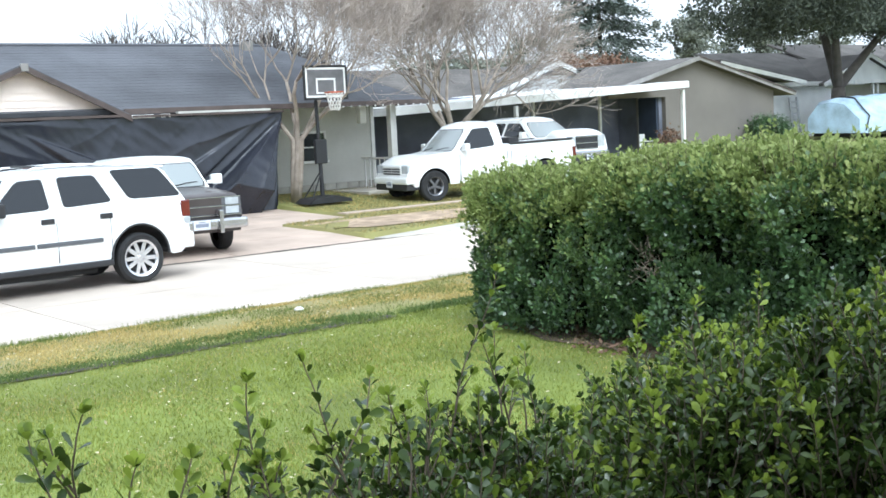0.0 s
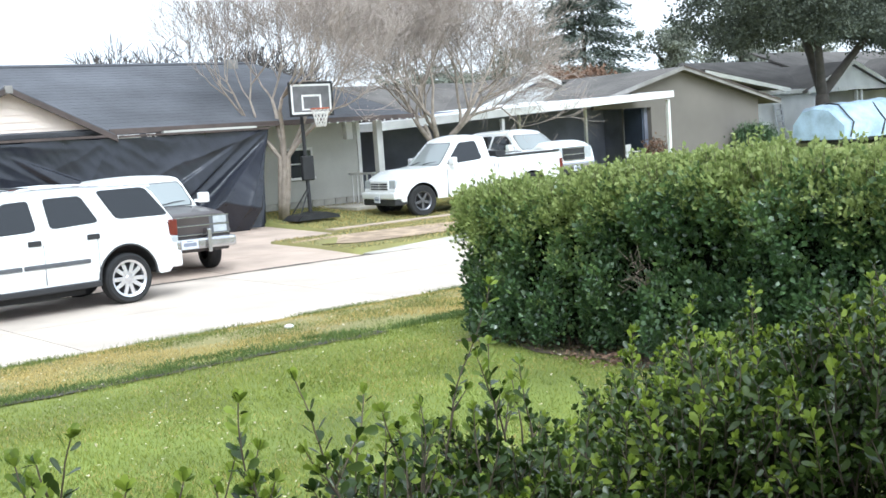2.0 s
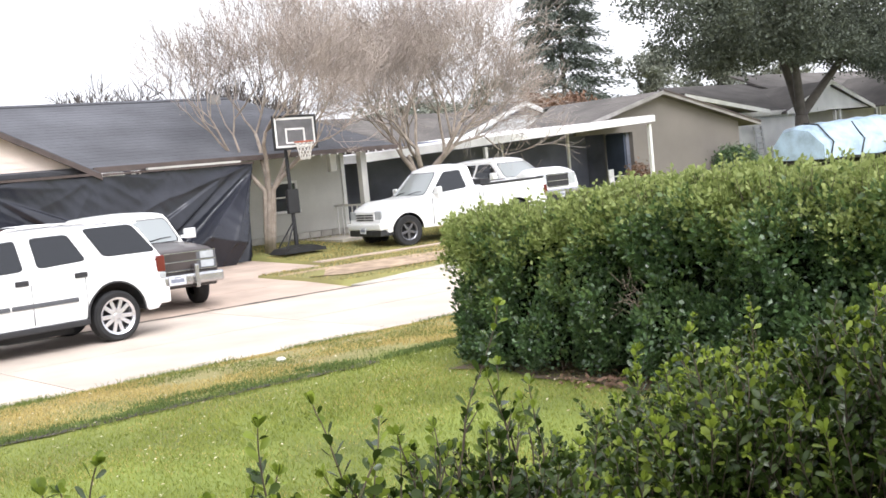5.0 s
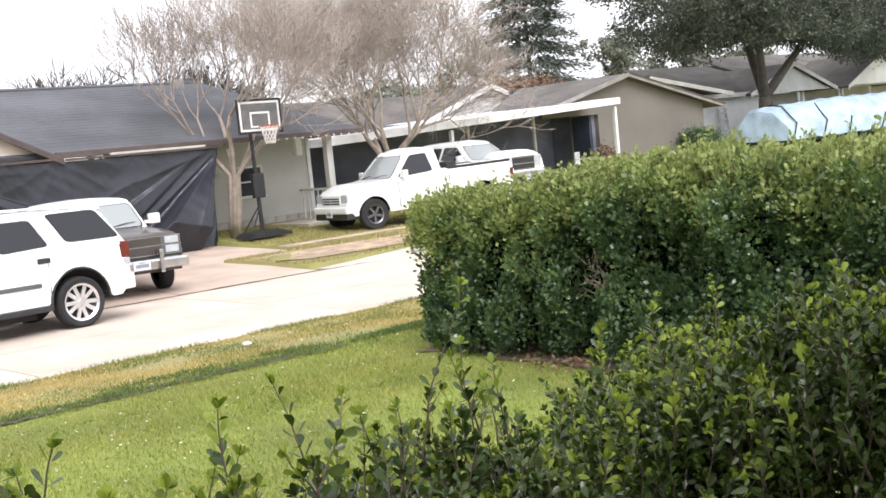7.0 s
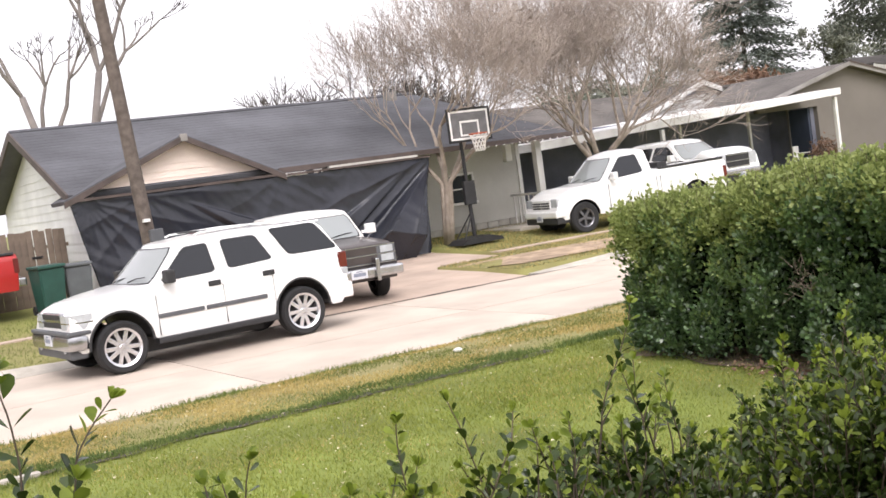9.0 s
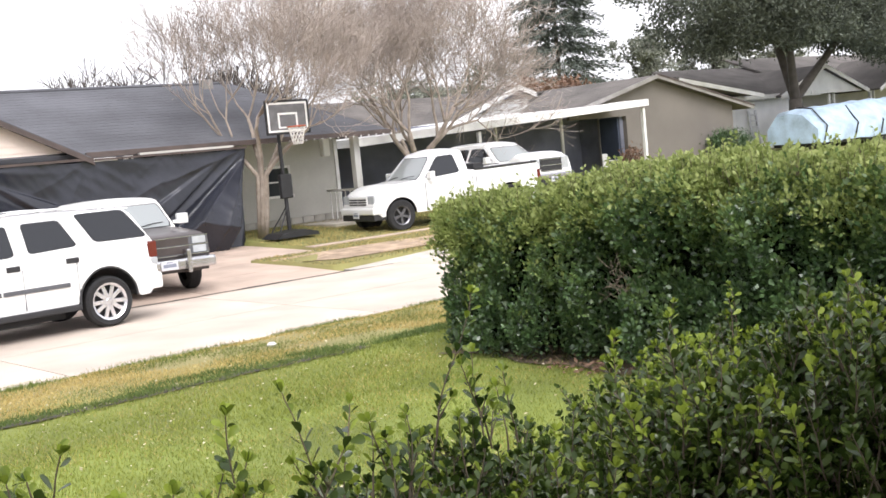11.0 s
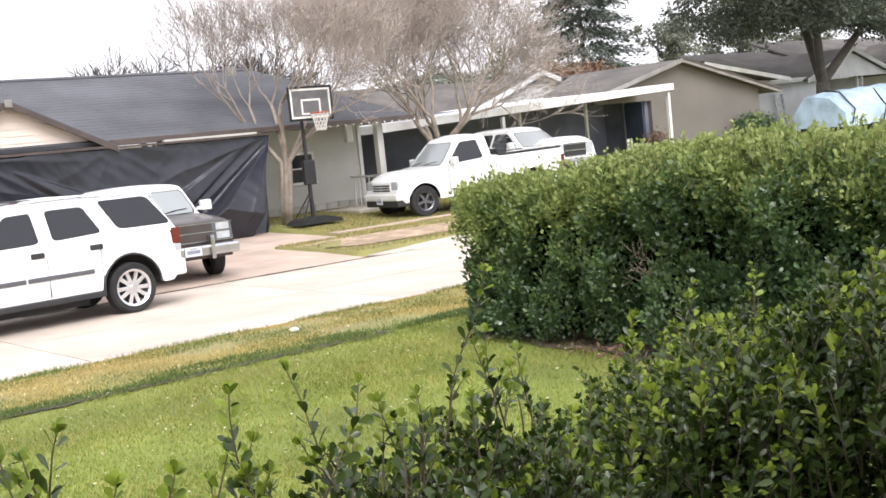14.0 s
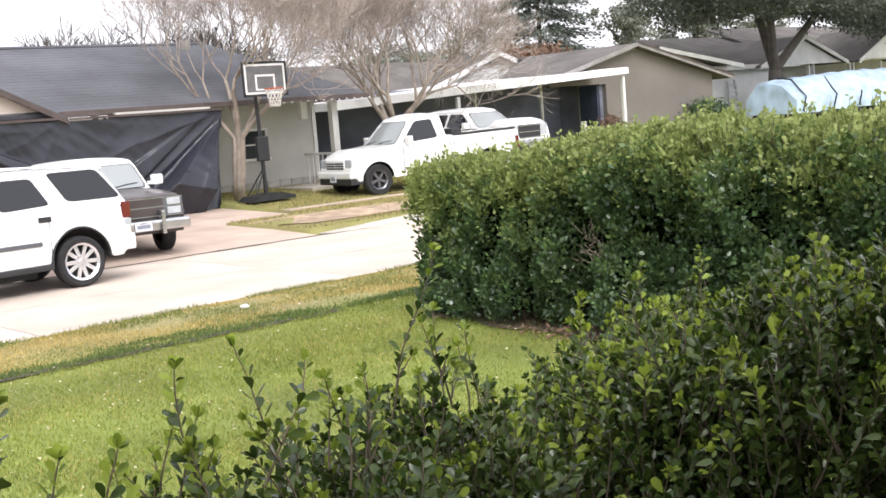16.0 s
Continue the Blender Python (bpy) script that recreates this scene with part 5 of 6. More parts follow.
M_RANK = leaf_mat("rank_weed_leaves", (0.045, 0.08, 0.02), (0.14, 0.19, 0.05), 0.6, 0.25)
M_FLECK = leaf_mat("pale_dry_leaves", (0.40, 0.33, 0.19), (0.72, 0.66, 0.50), 0.7, 0.2)
M_FARG = leaf_mat("dull_far_grass", (0.085, 0.10, 0.04), (0.20, 0.21, 0.095), 0.7, 0.25)
M_STRAW = leaf_mat("straw_blades", (0.30, 0.225, 0.07), (0.60, 0.47, 0.19), 0.7, 0.3)
M_DARKG = leaf_mat("rank_edge_grass", (0.07, 0.105, 0.022), (0.20, 0.24, 0.06), 0.6, 0.25)


def np_mesh(name, verts, faces, material, parent=None, smooth=False):
    """A mesh from arrays: verts (n, 3), faces (m, k)."""
    me = bpy.data.meshes.new(name)
    m, k = faces.shape
    me.vertices.add(len(verts))
    me.vertices.foreach_set("co", np.ascontiguousarray(verts, np.float32).ravel())
    me.loops.add(m * k)
    me.loops.foreach_set("vertex_index", np.ascontiguousarray(faces, np.int32).ravel())
    me.polygons.add(m)
    me.polygons.foreach_set("loop_start", np.arange(0, m * k, k, dtype=np.int32))
    me.polygons.foreach_set("loop_total", np.full(m, k, np.int32))
    if smooth:
        me.polygons.foreach_set("use_smooth", np.ones(m, bool))
    me.materials.append(material)
    me.update()
    me.validate()
    ob = new(name, me)
    if parent:
        ob.parent = parent
    return ob


def unit(v):
    return v / np.maximum(np.linalg.norm(v, axis=-1, keepdims=True), 1e-9)


LEAF4 = np.array([(0, 0, 0), (0.5, 0.5, 0.06), (1, 0, 0), (0.5, -0.5, 0.06)])
LEAF8 = np.array([(0, 0, 0), (0.3, 0.17, 0.05), (0.65, 0.29, 0.07), (0.92, 0.2, 0.04), (1, 0, -0.02), (0.92, -0.2, 0.04), (0.65, -0.29, 0.07), (0.3, -0.17, 0.05)])


def leaves(name, at, along, up, size, width, material, parent=None, shape=LEAF4):
    """Leaves at places, lying along directions, turned up; one mesh."""
    a = unit(along)
    s = unit(np.cross(up, a))
    u = np.cross(a, s)
    L = np.broadcast_to(size, len(at))[:, None, None]
    v = at[:, None] + L * (a[:, None] * shape[None, :, :1] + s[:, None] * shape[None, :, 1:2] * width + u[:, None] * shape[None, :, 2:])
    k = len(shape)
    if k == 8:
        quads = np.array([(0, 1, 4, 7), (1, 2, 3, 4), (7, 4, 5, 6)])
        f = (np.arange(len(at))[:, None, None] * k + quads).reshape(-1, 4)
    else:
        f = np.arange(len(at) * k).reshape(-1, k)
    return np_mesh(name, v.reshape(-1, 3), f, material, parent, smooth=k == 8)


def sticks(name, segs, material, parent=None, sides=3):
    """Thin tapering branches from rows (p, q, r0, r1); one mesh."""
    s = np.array(segs, float)
    p, q, r0, r1 = s[:, :3], s[:, 3:6], s[:, 6], s[:, 7]
    d = unit(q - p)
    u = unit(np.cross(d, np.array([0.31, 0.87, 0.23])))
    w = np.cross(d, u)
    ang = np.arange(sides) * 2 * np.pi / sides
    ring = u[:, None] * np.cos(ang)[None, :, None] + w[:, None] * np.sin(ang)[None, :, None]
    v = np.concatenate([p[:, None] + ring * r0[:, None, None], q[:, None] + ring * r1[:, None, None]], 1)
    i = np.arange(sides)
    f = np.stack([i, (i + 1) % sides, sides + (i + 1) % sides, sides + i], 1)
    f = (np.arange(len(s))[:, None, None] * 2 * sides + f).reshape(-1, 4)
    return np_mesh(name, v.reshape(-1, 3), f, material, parent)


def grow(p, d, length, r, level, out, rng, spread, lift, kids, shrink=0.72, bend=0.16, tips=None, steps=3, least=0.0045):
    """A branch in steps, with finer branches from it, laid into out[level]."""
    pts = [p]
    for k in range(steps):
        d = unit(d + rng.normal(0, bend, 3) + np.array([0, 0, lift]))
        q = p + d * length / steps
        ra, rb = max(least, r * (1 - 0.3 * k / steps)), max(least, r * (1 - 0.3 * (k + 1) / steps))
        out[level].append((*p, *q, ra, rb))
        p = q
        pts.append((p, d, rb))
    if level == len(out) - 1:
        if tips is not None:
            tips.append(p)
        return
    n = kids[level]
    for i in range(n):
        k = rng.integers(1 if n > 2 else steps - 1, steps) if i < n - 2 else steps - 1
        q, dd, rr = pts[k + 1]
        side = unit(np.cross(dd, rng.normal(0, 1, 3)))
        grow(q, unit(dd + side * spread * rng.uniform(0.5, 1.2)), length * shrink * rng.uniform(0.75, 1.15), rr * 0.66, level + 1, out, rng, spread, lift, kids, shrink, bend, tips, steps, least)


def bare_tree(m, label, seed, stems, first, kids, bark=None, twig=None, spread=0.55, lift=0.05, r=0.09, lean=0.35, levels=6, shrink=0.72, seeds=True, least=0.0045, bole=0.0, out_lean=0.0):
    """A leafless tree of several stems that open upwards into fine twigs."""
    rng = np.random.default_rng(seed)
    t = thing("tree", m, label, "tree", "bare trees")
    out, tips = [[] for _ in range(levels)], []
    for i in range(stems):
        a = 6.2832 * (i + 0.3 * rng.random()) / max(stems, 1)
        d = unit(np.array([math.cos(a) * lean, math.sin(a) * lean, 1.0]))
        p = np.array([math.cos(a) * 0.85 * r * (stems > 1), math.sin(a) * 0.85 * r * (stems > 1), -0.05])
        mark = len(out[0])
        if bole:
            # stems grown together into one fluted trunk before they part
            w = bole * rng.uniform(0.75, 1.1)
            for k in range(3):
                q = p + np.array([0.02 * math.cos(a), 0.02 * math.sin(a) - out_lean / 3, w / 3]) + np.append(rng.normal(0, 0.012, 2), 0)
                out[0].append((*p, *q, r * (1.25 - 0.08 * k), r * (1.17 - 0.08 * k)))
                p = q
        grow(p, d, first * rng.uniform(0.85, 1.15), r * rng.uniform(0.85, 1.15), 0, out, rng, spread, lift, kids, shrink, 0.13, tips, 3, least)
        chain = out[0][mark:]
        pts = [Vector(c[:3]) for c in chain] + [Vector(chain[-1][3:6])]
        part("trunk", tube(bmesh.new(), pts, [c[6] for c in chain] + [chain[-1][7]], 10), bark or M_BARK, t, smooth=True)
    tagged(sticks("branchwork", out[1] + out[2], bark or M_BARK, t, 6), kind="stuff")
    tagged(sticks("twigwork", [s for lv in out[3:] for s in lv], twig or M_TWIG, t, 3), kind="stuff")
    if seeds:
        tp = np.array(tips)
        tp = np.concatenate([tp + rng.normal(0, 0.11, tp.shape) for _ in range(7)])
        tagged(leaves("seed_haze", tp, rng.normal(0, 1, tp.shape), rng.normal(0, 1, tp.shape), rng.uniform(0.02, 0.05, len(tp)), 0.4, twig or M_TWIG, t), kind="stuff")
    return t


bare_tree(pose(16.2, 26.98, 0.34), "bare multi-stemmed tree with pale bark beside the house", 3, 5, 1.3, (3, 4, 4, 4, 4), r=0.07, lean=0.68, levels=6, shrink=0.87, spread=0.7, lift=0.13, bole=2.0, out_lean=0.3, least=0.005)
bare_tree(pose(23.35, 29.0, 0.4), "wide bare multi-stemmed tree with dense twigs behind the pickup", 5, 5, 1.65, (4, 4, 4, 5, 6), r=0.095, lean=0.95, levels=6, shrink=0.89, spread=0.86, lift=0.11, bole=1.5, least=0.0055)
bare_tree(pose(10.30, 45.0, 0.5), "tall leafless tree behind the house", 11, 1, 6.7, (4, 4, 4, 4), bark=M_BARE, twig=M_BARED, r=0.17, lean=0.02, levels=5, shrink=0.46, spread=0.8, lift=0.12, seeds=False, least=0.016)
bare_tree(pose(11.81, 45.0, 0.5), "tall leafless tree behind the house", 13, 1, 7.0, (4, 4, 4, 4), bark=M_BARE, twig=M_BARED, r=0.17, lean=0.02, levels=5, shrink=0.48, spread=0.55, lift=0.14, seeds=False, least=0.016)
bare_tree(pose(8.3, 52.0, 0.5), "tall leafless tree behind the house", 17, 1, 4.2, (4, 3, 3, 3), bark=M_BARED, twig=M_BARED, r=0.17, lean=0.03, levels=5, shrink=0.62, spread=0.7, lift=0.12, seeds=False, least=0.02)


def leafy_tree(m, label, seed, trunk_h, trunk_r, blobs, n, size, leaf, bark=None, width=0.6, limbs=(), group="leafy trees"):
    """A trunk with limbs that reach into clumps of leaves; blobs are (x, y, z, radius, flatness)."""
    rng = np.random.default_rng(seed)
    t = thing("tree", m, label, "tree", group)
    top = np.array([0, 0, trunk_h])
    part("trunk", tube(bmesh.new(), [Vector((0, 0, -0.1)), Vector((0.05, 0, trunk_h * 0.5)), Vector(top)], [trunk_r, trunk_r * 0.85, trunk_r * 0.66], 12), bark or M_OAKB, t, smooth=True)
    arms = []
    for k, (x, y, z, r, fl) in enumerate(blobs):
        e = np.array([x, y, z])
        mid = top + (e - top) * 0.5 + np.array([0, 0, 0.12 * np.linalg.norm(e[:2])]) + rng.normal(0, 0.2, 3)
        r0 = trunk_r * (0.55 if limbs else 0.3)
        main = not limbs or k in limbs
        if main:
            arms += [(*top, *mid, r0, r0 * 0.55), (*mid, *e, r0 * 0.55, r0 * 0.2)]
        for _ in range(6 if main else 0):
            q = e + rng.normal(0, 0.5, 3) * r
            arms.append((*mid, *q, r0 * 0.14, r0 * 0.04))
    tagged(sticks("branchwork", arms, bark or M_OAKB, t, 7), kind="stuff")
    pts = []
    tot = sum(b[3] ** 2 for b in blobs)
    for x, y, z, r, fl in blobs:
        k = int(n * r * r / tot)
        clumps = unit(rng.normal(0, 1, (max(6, k // 28), 3))) * rng.uniform(0.35, 1.0, (max(6, k // 28), 1)) ** 0.5 * r * np.array([1, 1, fl])
        pick = clumps[rng.integers(0, len(clumps), k)]
        pts.append(pick + rng.normal(0, 0.11 * r + 0.08, (k, 3)) * np.array([1, 1, 0.7]) + np.array([x, y, z]))
    p = np.concatenate(pts)
    tagged(leaves("crown", p, rng.normal(0, 1, p.shape), rng.normal(0, 1, p.shape) + np.array([0, 0, 1.0]), rng.uniform(0.6, 1.3, len(p)) * size, width, leaf, t), kind="stuff")
    return t


oak_blobs = [(-8.6, -2, 7.6, 2.2, 0.7), (-6.5, 0, 6.4, 2.6, 0.6), (-4.5, -2, 8.0, 3.2, 0.7), (-3.0, 1, 6.3, 2.2, 0.5), (-1.5, -1, 8.6, 3.4, 0.7), (1.5, 0, 6.9, 2.4, 0.5), (3.5, -1, 8.2, 3.4, 0.7), (6.5, 0, 6.4, 2.8, 0.6), (9.5, -1, 7.2, 3.4, 0.7), (12.5, 0, 6.2, 3.0, 0.7), (16, 0, 7.0, 3.4, 0.7), (4.8, -2, 5.6, 1.6, 0.5), (-8, 1, 9.2, 2.6, 0.8), (0, 2, 10.8, 4, 0.8), (7, 2, 10.2, 4, 0.8), (-5, 1, 10.6, 3.2, 0.8), (0.2, -2.6, 5.9, 1.5, 0.5), (3.6, -2.8, 5.5, 1.5, 0.5), (-2.6, -2.2, 5.7, 1.6, 0.5)]
oak_blobs = [(b[0] - 1.0, *b[1:]) for b in oak_blobs] + [(-5.6, 0, 5.5, 1.7, 0.5), (-2.4, -1, 6.2, 2.2, 0.5), (8.0, -1, 5.4, 2.2, 0.6), (1.4, -1, 6.2, 1.9, 0.5), (4.6, 0, 6.0, 2.2, 0.5), (11.5, -1, 5.6, 2.4, 0.6)]
leafy_tree(pose(53.8, 35.2, 0.5), "large dark live oak with forked trunk behind the trailer", 21, 2.5, 0.5, oak_blobs, 122000, 0.18, M_OAKL, limbs=(4, 8, 13))


def conifer(m, label, seed, height, radius, n, leaf):
    rng = np.random.default_rng(seed)
    t = thing("tree", m, label, "tree", "leafy trees")
    sticks("trunk", [(0, 0, 0, 0, 0, height, 0.3, 0.05)], M_OAKB, t, 8)
    h = rng.uniform(0.12, 1.0, n) ** 0.8
    tier = np.round(h * 16) / 16 + rng.normal(0, 0.012, n)
    a = rng.uniform(0, 6.2832, n)
    lobes = 0.75 + 0.25 * np.sin(a * 5 + np.round(h * 16) * 2.1)
    rr = radius * (1.03 - h) ** 0.75 * lobes * rng.uniform(0.1, 1.0, n) ** 0.6
    p = np.stack([rr * np.cos(a), rr * np.sin(a), height * tier - rr * 0.22], 1)
    d = np.stack([np.cos(a), np.sin(a), np.full(n, -0.25)], 1) + rng.normal(0, 0.35, (n, 3))
    tagged(leaves("crown", p, d, rng.normal(0, 0.5, p.shape) + np.array([0, 0, 1.0]), rng.uniform(0.25, 0.6, n), 0.35, leaf, t), kind="stuff")


conifer(pose(78.0, 75.0, 0.5), "tall dark conifer far behind the houses", 31, 23, 7.8, 40000, M_CONL)

far = [(31.0, 70, 8.8, M_BARE), (36.0, 72, 10.8, M_BARE), (40, 70, 10.5, M_BARE), (45, 74, 9.5, M_BARE), (88, 72, 10.5, M_FARL), (95, 72, 9.0, M_FARL), (97, 72, 12, M_FARL), (70, 80, 8.5, M_FARL), (62, 78, 8, M_FARL), (110, 72, 12, M_FARL), (125, 70, 12, M_FARL), (66, 62, 5.4, M_RUSTL), (58, 60, 5.6, M_RUSTL), (51, 62, 6.2, M_FARL), (140, 70, 13, M_FARL)]
for k, (x, y, h, m_) in enumerate(far):
    if m_ is M_BARE:
        bare_tree(pose(x, y, 0.5), "bare grey tree far behind the roofs", 40 + k, 3, h * 0.3, (4, 4, 5, 4), bark=M_BARE, twig=M_BARED, r=0.15, lean=0.45, levels=5, shrink=0.76, spread=0.7, seeds=True, least=0.024)
    else:
        rg = np.random.default_rng(60 + k)
        bl = [(rg.normal(0, 1.7), rg.normal(0, 1.2), h * rg.uniform(0.5, 0.92), rg.uniform(1.2, 2.3), 0.8) for _ in range(8)]
        leafy_tree(pose(x, y, 0.5), "rust-coloured tree behind the roofs" if m_ is M_RUSTL else "grey-green tree far behind the roofs", 80 + k, h * 0.4, 0.22, bl, 5000, 0.34, m_)


def shrub(m, label, seed, r, h, n, size, leaf, group="small shrubs"):
    rng = np.random.default_rng(seed)
    t = thing("shrub", m, label, "shrub", group)
    tagged(sticks("stemwork", [(0, 0, 0, *(rng.normal(0, 0.5, 2) * r), h * rng.uniform(0.5, 0.9), 0.02, 0.006) for _ in range(14)], M_STEM, t, 5), kind="stuff")
    p = unit(rng.normal(0, 1, (n, 3))) * rng.uniform(0.3, 1, (n, 1)) ** 0.4 * np.array([r, r, h / 2]) * (1 + 0.2 * rng.normal(0, 1, (n, 1))) + np.array([0, 0, h / 2])
    p[:, 2] = np.abs(p[:, 2])
    tagged(leaves("foliage", p, rng.normal(0, 1, p.shape), rng.normal(0, 0.6, p.shape) + np.array([0, 0, 1.0]), rng.uniform(0.6, 1.2, n) * size, 0.5, leaf, t), kind="stuff")
    return t


shrub(pose(42.35, 31.2, 0.47), "dark green rounded shrub against the tan wall", 91, 0.95, 1.35, 7000, 0.11, M_HEDGE)
shrub(pose(35.6, 30.9, 0.46), "brown dried potted plant beside the carport post", 93, 0.55, 1.1, 900, 0.14, M_RUSTL)
shrub(pose(22.6, 28.9, 0.42), "low pale weeds growing beside the porch", 95, 0.5, 0.6, 500, 0.1, M_HEDGET)


# ---- hedge along the side of the lawn ----
def hedge():
    h = thing("hedge", pose(0, 0, 0), "tall clipped evergreen hedge with pale young tips along the lawn", "hedge")
    x0, x1, y0, y1, zb = 7.58, 8.8, 0.5, 9.55, 0.24
    rng = np.random.default_rng(5)

    def top_z(x, y):
        return 1.66 + 0.042 * (y1 - y) - 0.10 * np.clip((y - 8.3), 0, 1) + 0.05 * np.sin(y * 2.1) + 0.04 * np.sin(y * 5.3 + x * 3)

    # Near-black block set inside the hedge in place of its deep shade.
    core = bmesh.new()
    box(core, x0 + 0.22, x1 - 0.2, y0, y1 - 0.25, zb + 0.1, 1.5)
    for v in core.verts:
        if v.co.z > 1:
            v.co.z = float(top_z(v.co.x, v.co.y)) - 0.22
    part("shade_core", core, M_CORE, h)
    segs = []
    for y in np.arange(y0 + 0.2, y1, 0.16):
        for x in (x0 + 0.35, x1 - 0.35):
            p = np.array([x + rng.normal(0, 0.08), y + rng.normal(0, 0.05), zb - 0.05])
            for _ in range(3):
                q = p + np.array([rng.normal(0.0, 0.08), rng.normal(0, 0.15), rng.uniform(0.5, 1.0)])
                segs.append((*p, *q, 0.014, 0.005))
    tagged(sticks("stemwork", segs, M_STEM, h, 5), kind="stuff")

    def lumps(a, b):
        return np.array([noise.noise((float(u) * 2.2, float(w) * 2.2, 4.0)) + 0.6 * noise.noise((float(u) * 6, float(w) * 6, 9.0)) for u, w in zip(a, b)])

    def sprigs(root, out, count, spread, size, name, material):
        """Tufts of leaves that open round a shoot's tip."""
        q = np.repeat(root, count, 0)
        d = np.repeat(unit(out), count, 0)
        o = rng.normal(0, 1, q.shape)
        rise = np.tile(np.linspace(-1, 1, count), len(root))[:, None]
        at = q + d * rise * spread + o * spread * 0.42
        lie = o * 0.55 + d * (0.45 + 0.4 * rise) + np.array([0, 0, 0.32])
        tagged(leaves(name, at, lie, d + rng.normal(0, 0.45, q.shape), rng.uniform(0.75, 1.25, len(q)) * np.repeat(rng.uniform(0.8, 1.2, len(root)), count) * size, 0.66, material, h), kind="stuff")

    # the face to the lawn, the end to the road, the top
    nf, ne, nt = 5000, 1000, 3300
    y = rng.uniform(3.0, y1, nf)
    z = zb + 0.05 + (top_z(x0, y) - zb - 0.05) * rng.uniform(0, 1, nf) ** 0.9
    hf = (z - zb) / (top_z(x0, y) - zb)
    inn = -0.28 * np.clip(hf - 0.82, 0, 1) - 0.48 * np.clip(0.2 - hf, 0, 1)
    rnd = np.clip(y - (y1 - 0.35), 0, 1)
    x = x0 - 0.30 * lumps(y * 1.1, z * 0.5) - inn + rnd ** 2 * 1.6 + np.abs(rng.normal(0, 0.11, nf)) - 0.05
    face, of = np.stack([x, y, z], 1), np.stack([np.full(nf, -0.75), rnd * 1.5, np.full(nf, 0.7)], 1)
    x = rng.uniform(x0 + 0.1, x1, ne)
    z = zb + 0.05 + (1.6 - zb) * rng.uniform(0, 1, ne)
    end, oe = np.stack([x, y1 + 0.14 * lumps(x, z) - np.abs(rng.normal(0, 0.07, ne)), z], 1), np.tile([0, 0.75, 0.7], (ne, 1))
    y, x = rng.uniform(2.5, y1, nt), rng.uniform(x0 - 0.06, x1, nt)
    z = top_z(x, y) + 0.16 * lumps(x, y) - np.abs(rng.normal(0, 0.06, nt)) - 0.16 * np.clip((x0 + 0.3 - x) / 0.3, 0, 1) ** 2
    top, ot = np.stack([x, y, z], 1), np.tile([-0.15, 0, 1.0], (nt, 1))
    p, out = np.concatenate([face, end, top]), np.concatenate([of, oe, ot])
    out = out + rng.normal(0, 0.35, out.shape)
    hgt = np.concatenate([hf, (end[:, 2] - zb) / 1.4, np.full(nt, 1.05)])
    # gaps between the shoots, through which the near-black core shows
    gap = (np.hypot(p[:, 1] - 7.04, p[:, 2] - 1.02) > 0.1) & (np.array([noise.noise((float(c[0]) * 3, float(c[1]) * 4.2, float(c[2]) * 2.4)) for c in p]) + rng.normal(0, 0.1, len(p)) > -0.25 - 0.5 * (hgt > 0.95))
    p, out, hgt = p[gap], out[gap], hgt[gap]
    # young growth at the top and in loose patches; darker leaves lower down and towards the porch
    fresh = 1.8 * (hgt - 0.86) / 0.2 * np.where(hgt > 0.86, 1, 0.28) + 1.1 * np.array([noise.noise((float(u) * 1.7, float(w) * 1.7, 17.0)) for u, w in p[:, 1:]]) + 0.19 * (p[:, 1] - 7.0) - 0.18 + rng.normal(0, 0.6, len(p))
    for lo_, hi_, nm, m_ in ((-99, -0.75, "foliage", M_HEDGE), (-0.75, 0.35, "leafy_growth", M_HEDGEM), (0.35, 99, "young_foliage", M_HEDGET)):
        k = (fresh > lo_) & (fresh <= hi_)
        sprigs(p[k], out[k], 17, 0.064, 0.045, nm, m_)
    # a thin patch where bare brown twigs show
    c = np.array([7.44, 7.04, 1.02])
    q = c + rng.normal(0, 1, (46, 3)) * np.array([0.04, 0.07, 0.07])
    e = q + rng.normal(0, 1, (46, 3)) * np.array([0.03, 0.06, 0.05]) + np.array([-0.02, 0.02, 0.04])
    tagged(sticks("twig_patch", np.concatenate([q, e, np.full((46, 1), 0.003), np.full((46, 1), 0.0015)], 1), M_WOOD, h, 4), kind="stuff")
    # upright young shoots over the top and the face
    k = 1300
    y = rng.uniform(3.5, y1 - 0.05, k)
    x = rng.uniform(x0, x1 - 0.1, k)
    base = np.stack([x, y, top_z(x, y) - 0.03], 1)
    tall = rng.uniform(0.06, 0.2, k) * (1 + 0.5 * (rng.random(k) > 0.85))
    tilt = np.stack([rng.normal(0, 0.15, k), rng.normal(0, 0.15, k), np.ones(k)], 1)
    tip = base + tilt * tall[:, None]
    tagged(sticks("shootwork", np.concatenate([base, tip, np.full((k, 1), 0.003), np.full((k, 1), 0.0015)], 1), M_STEM, h, 3), kind="stuff")
    lp = np.concatenate([base + (tip - base) * u for u in (0.35, 0.5, 0.65, 0.75, 0.85, 0.92, 1.0, 1.0)])
    ld = rng.normal(0, 0.7, lp.shape) + np.array([0, 0, 0.7])
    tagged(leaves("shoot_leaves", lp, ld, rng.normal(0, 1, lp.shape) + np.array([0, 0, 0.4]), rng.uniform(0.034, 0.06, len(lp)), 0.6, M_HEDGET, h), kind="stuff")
    return h


hedge()


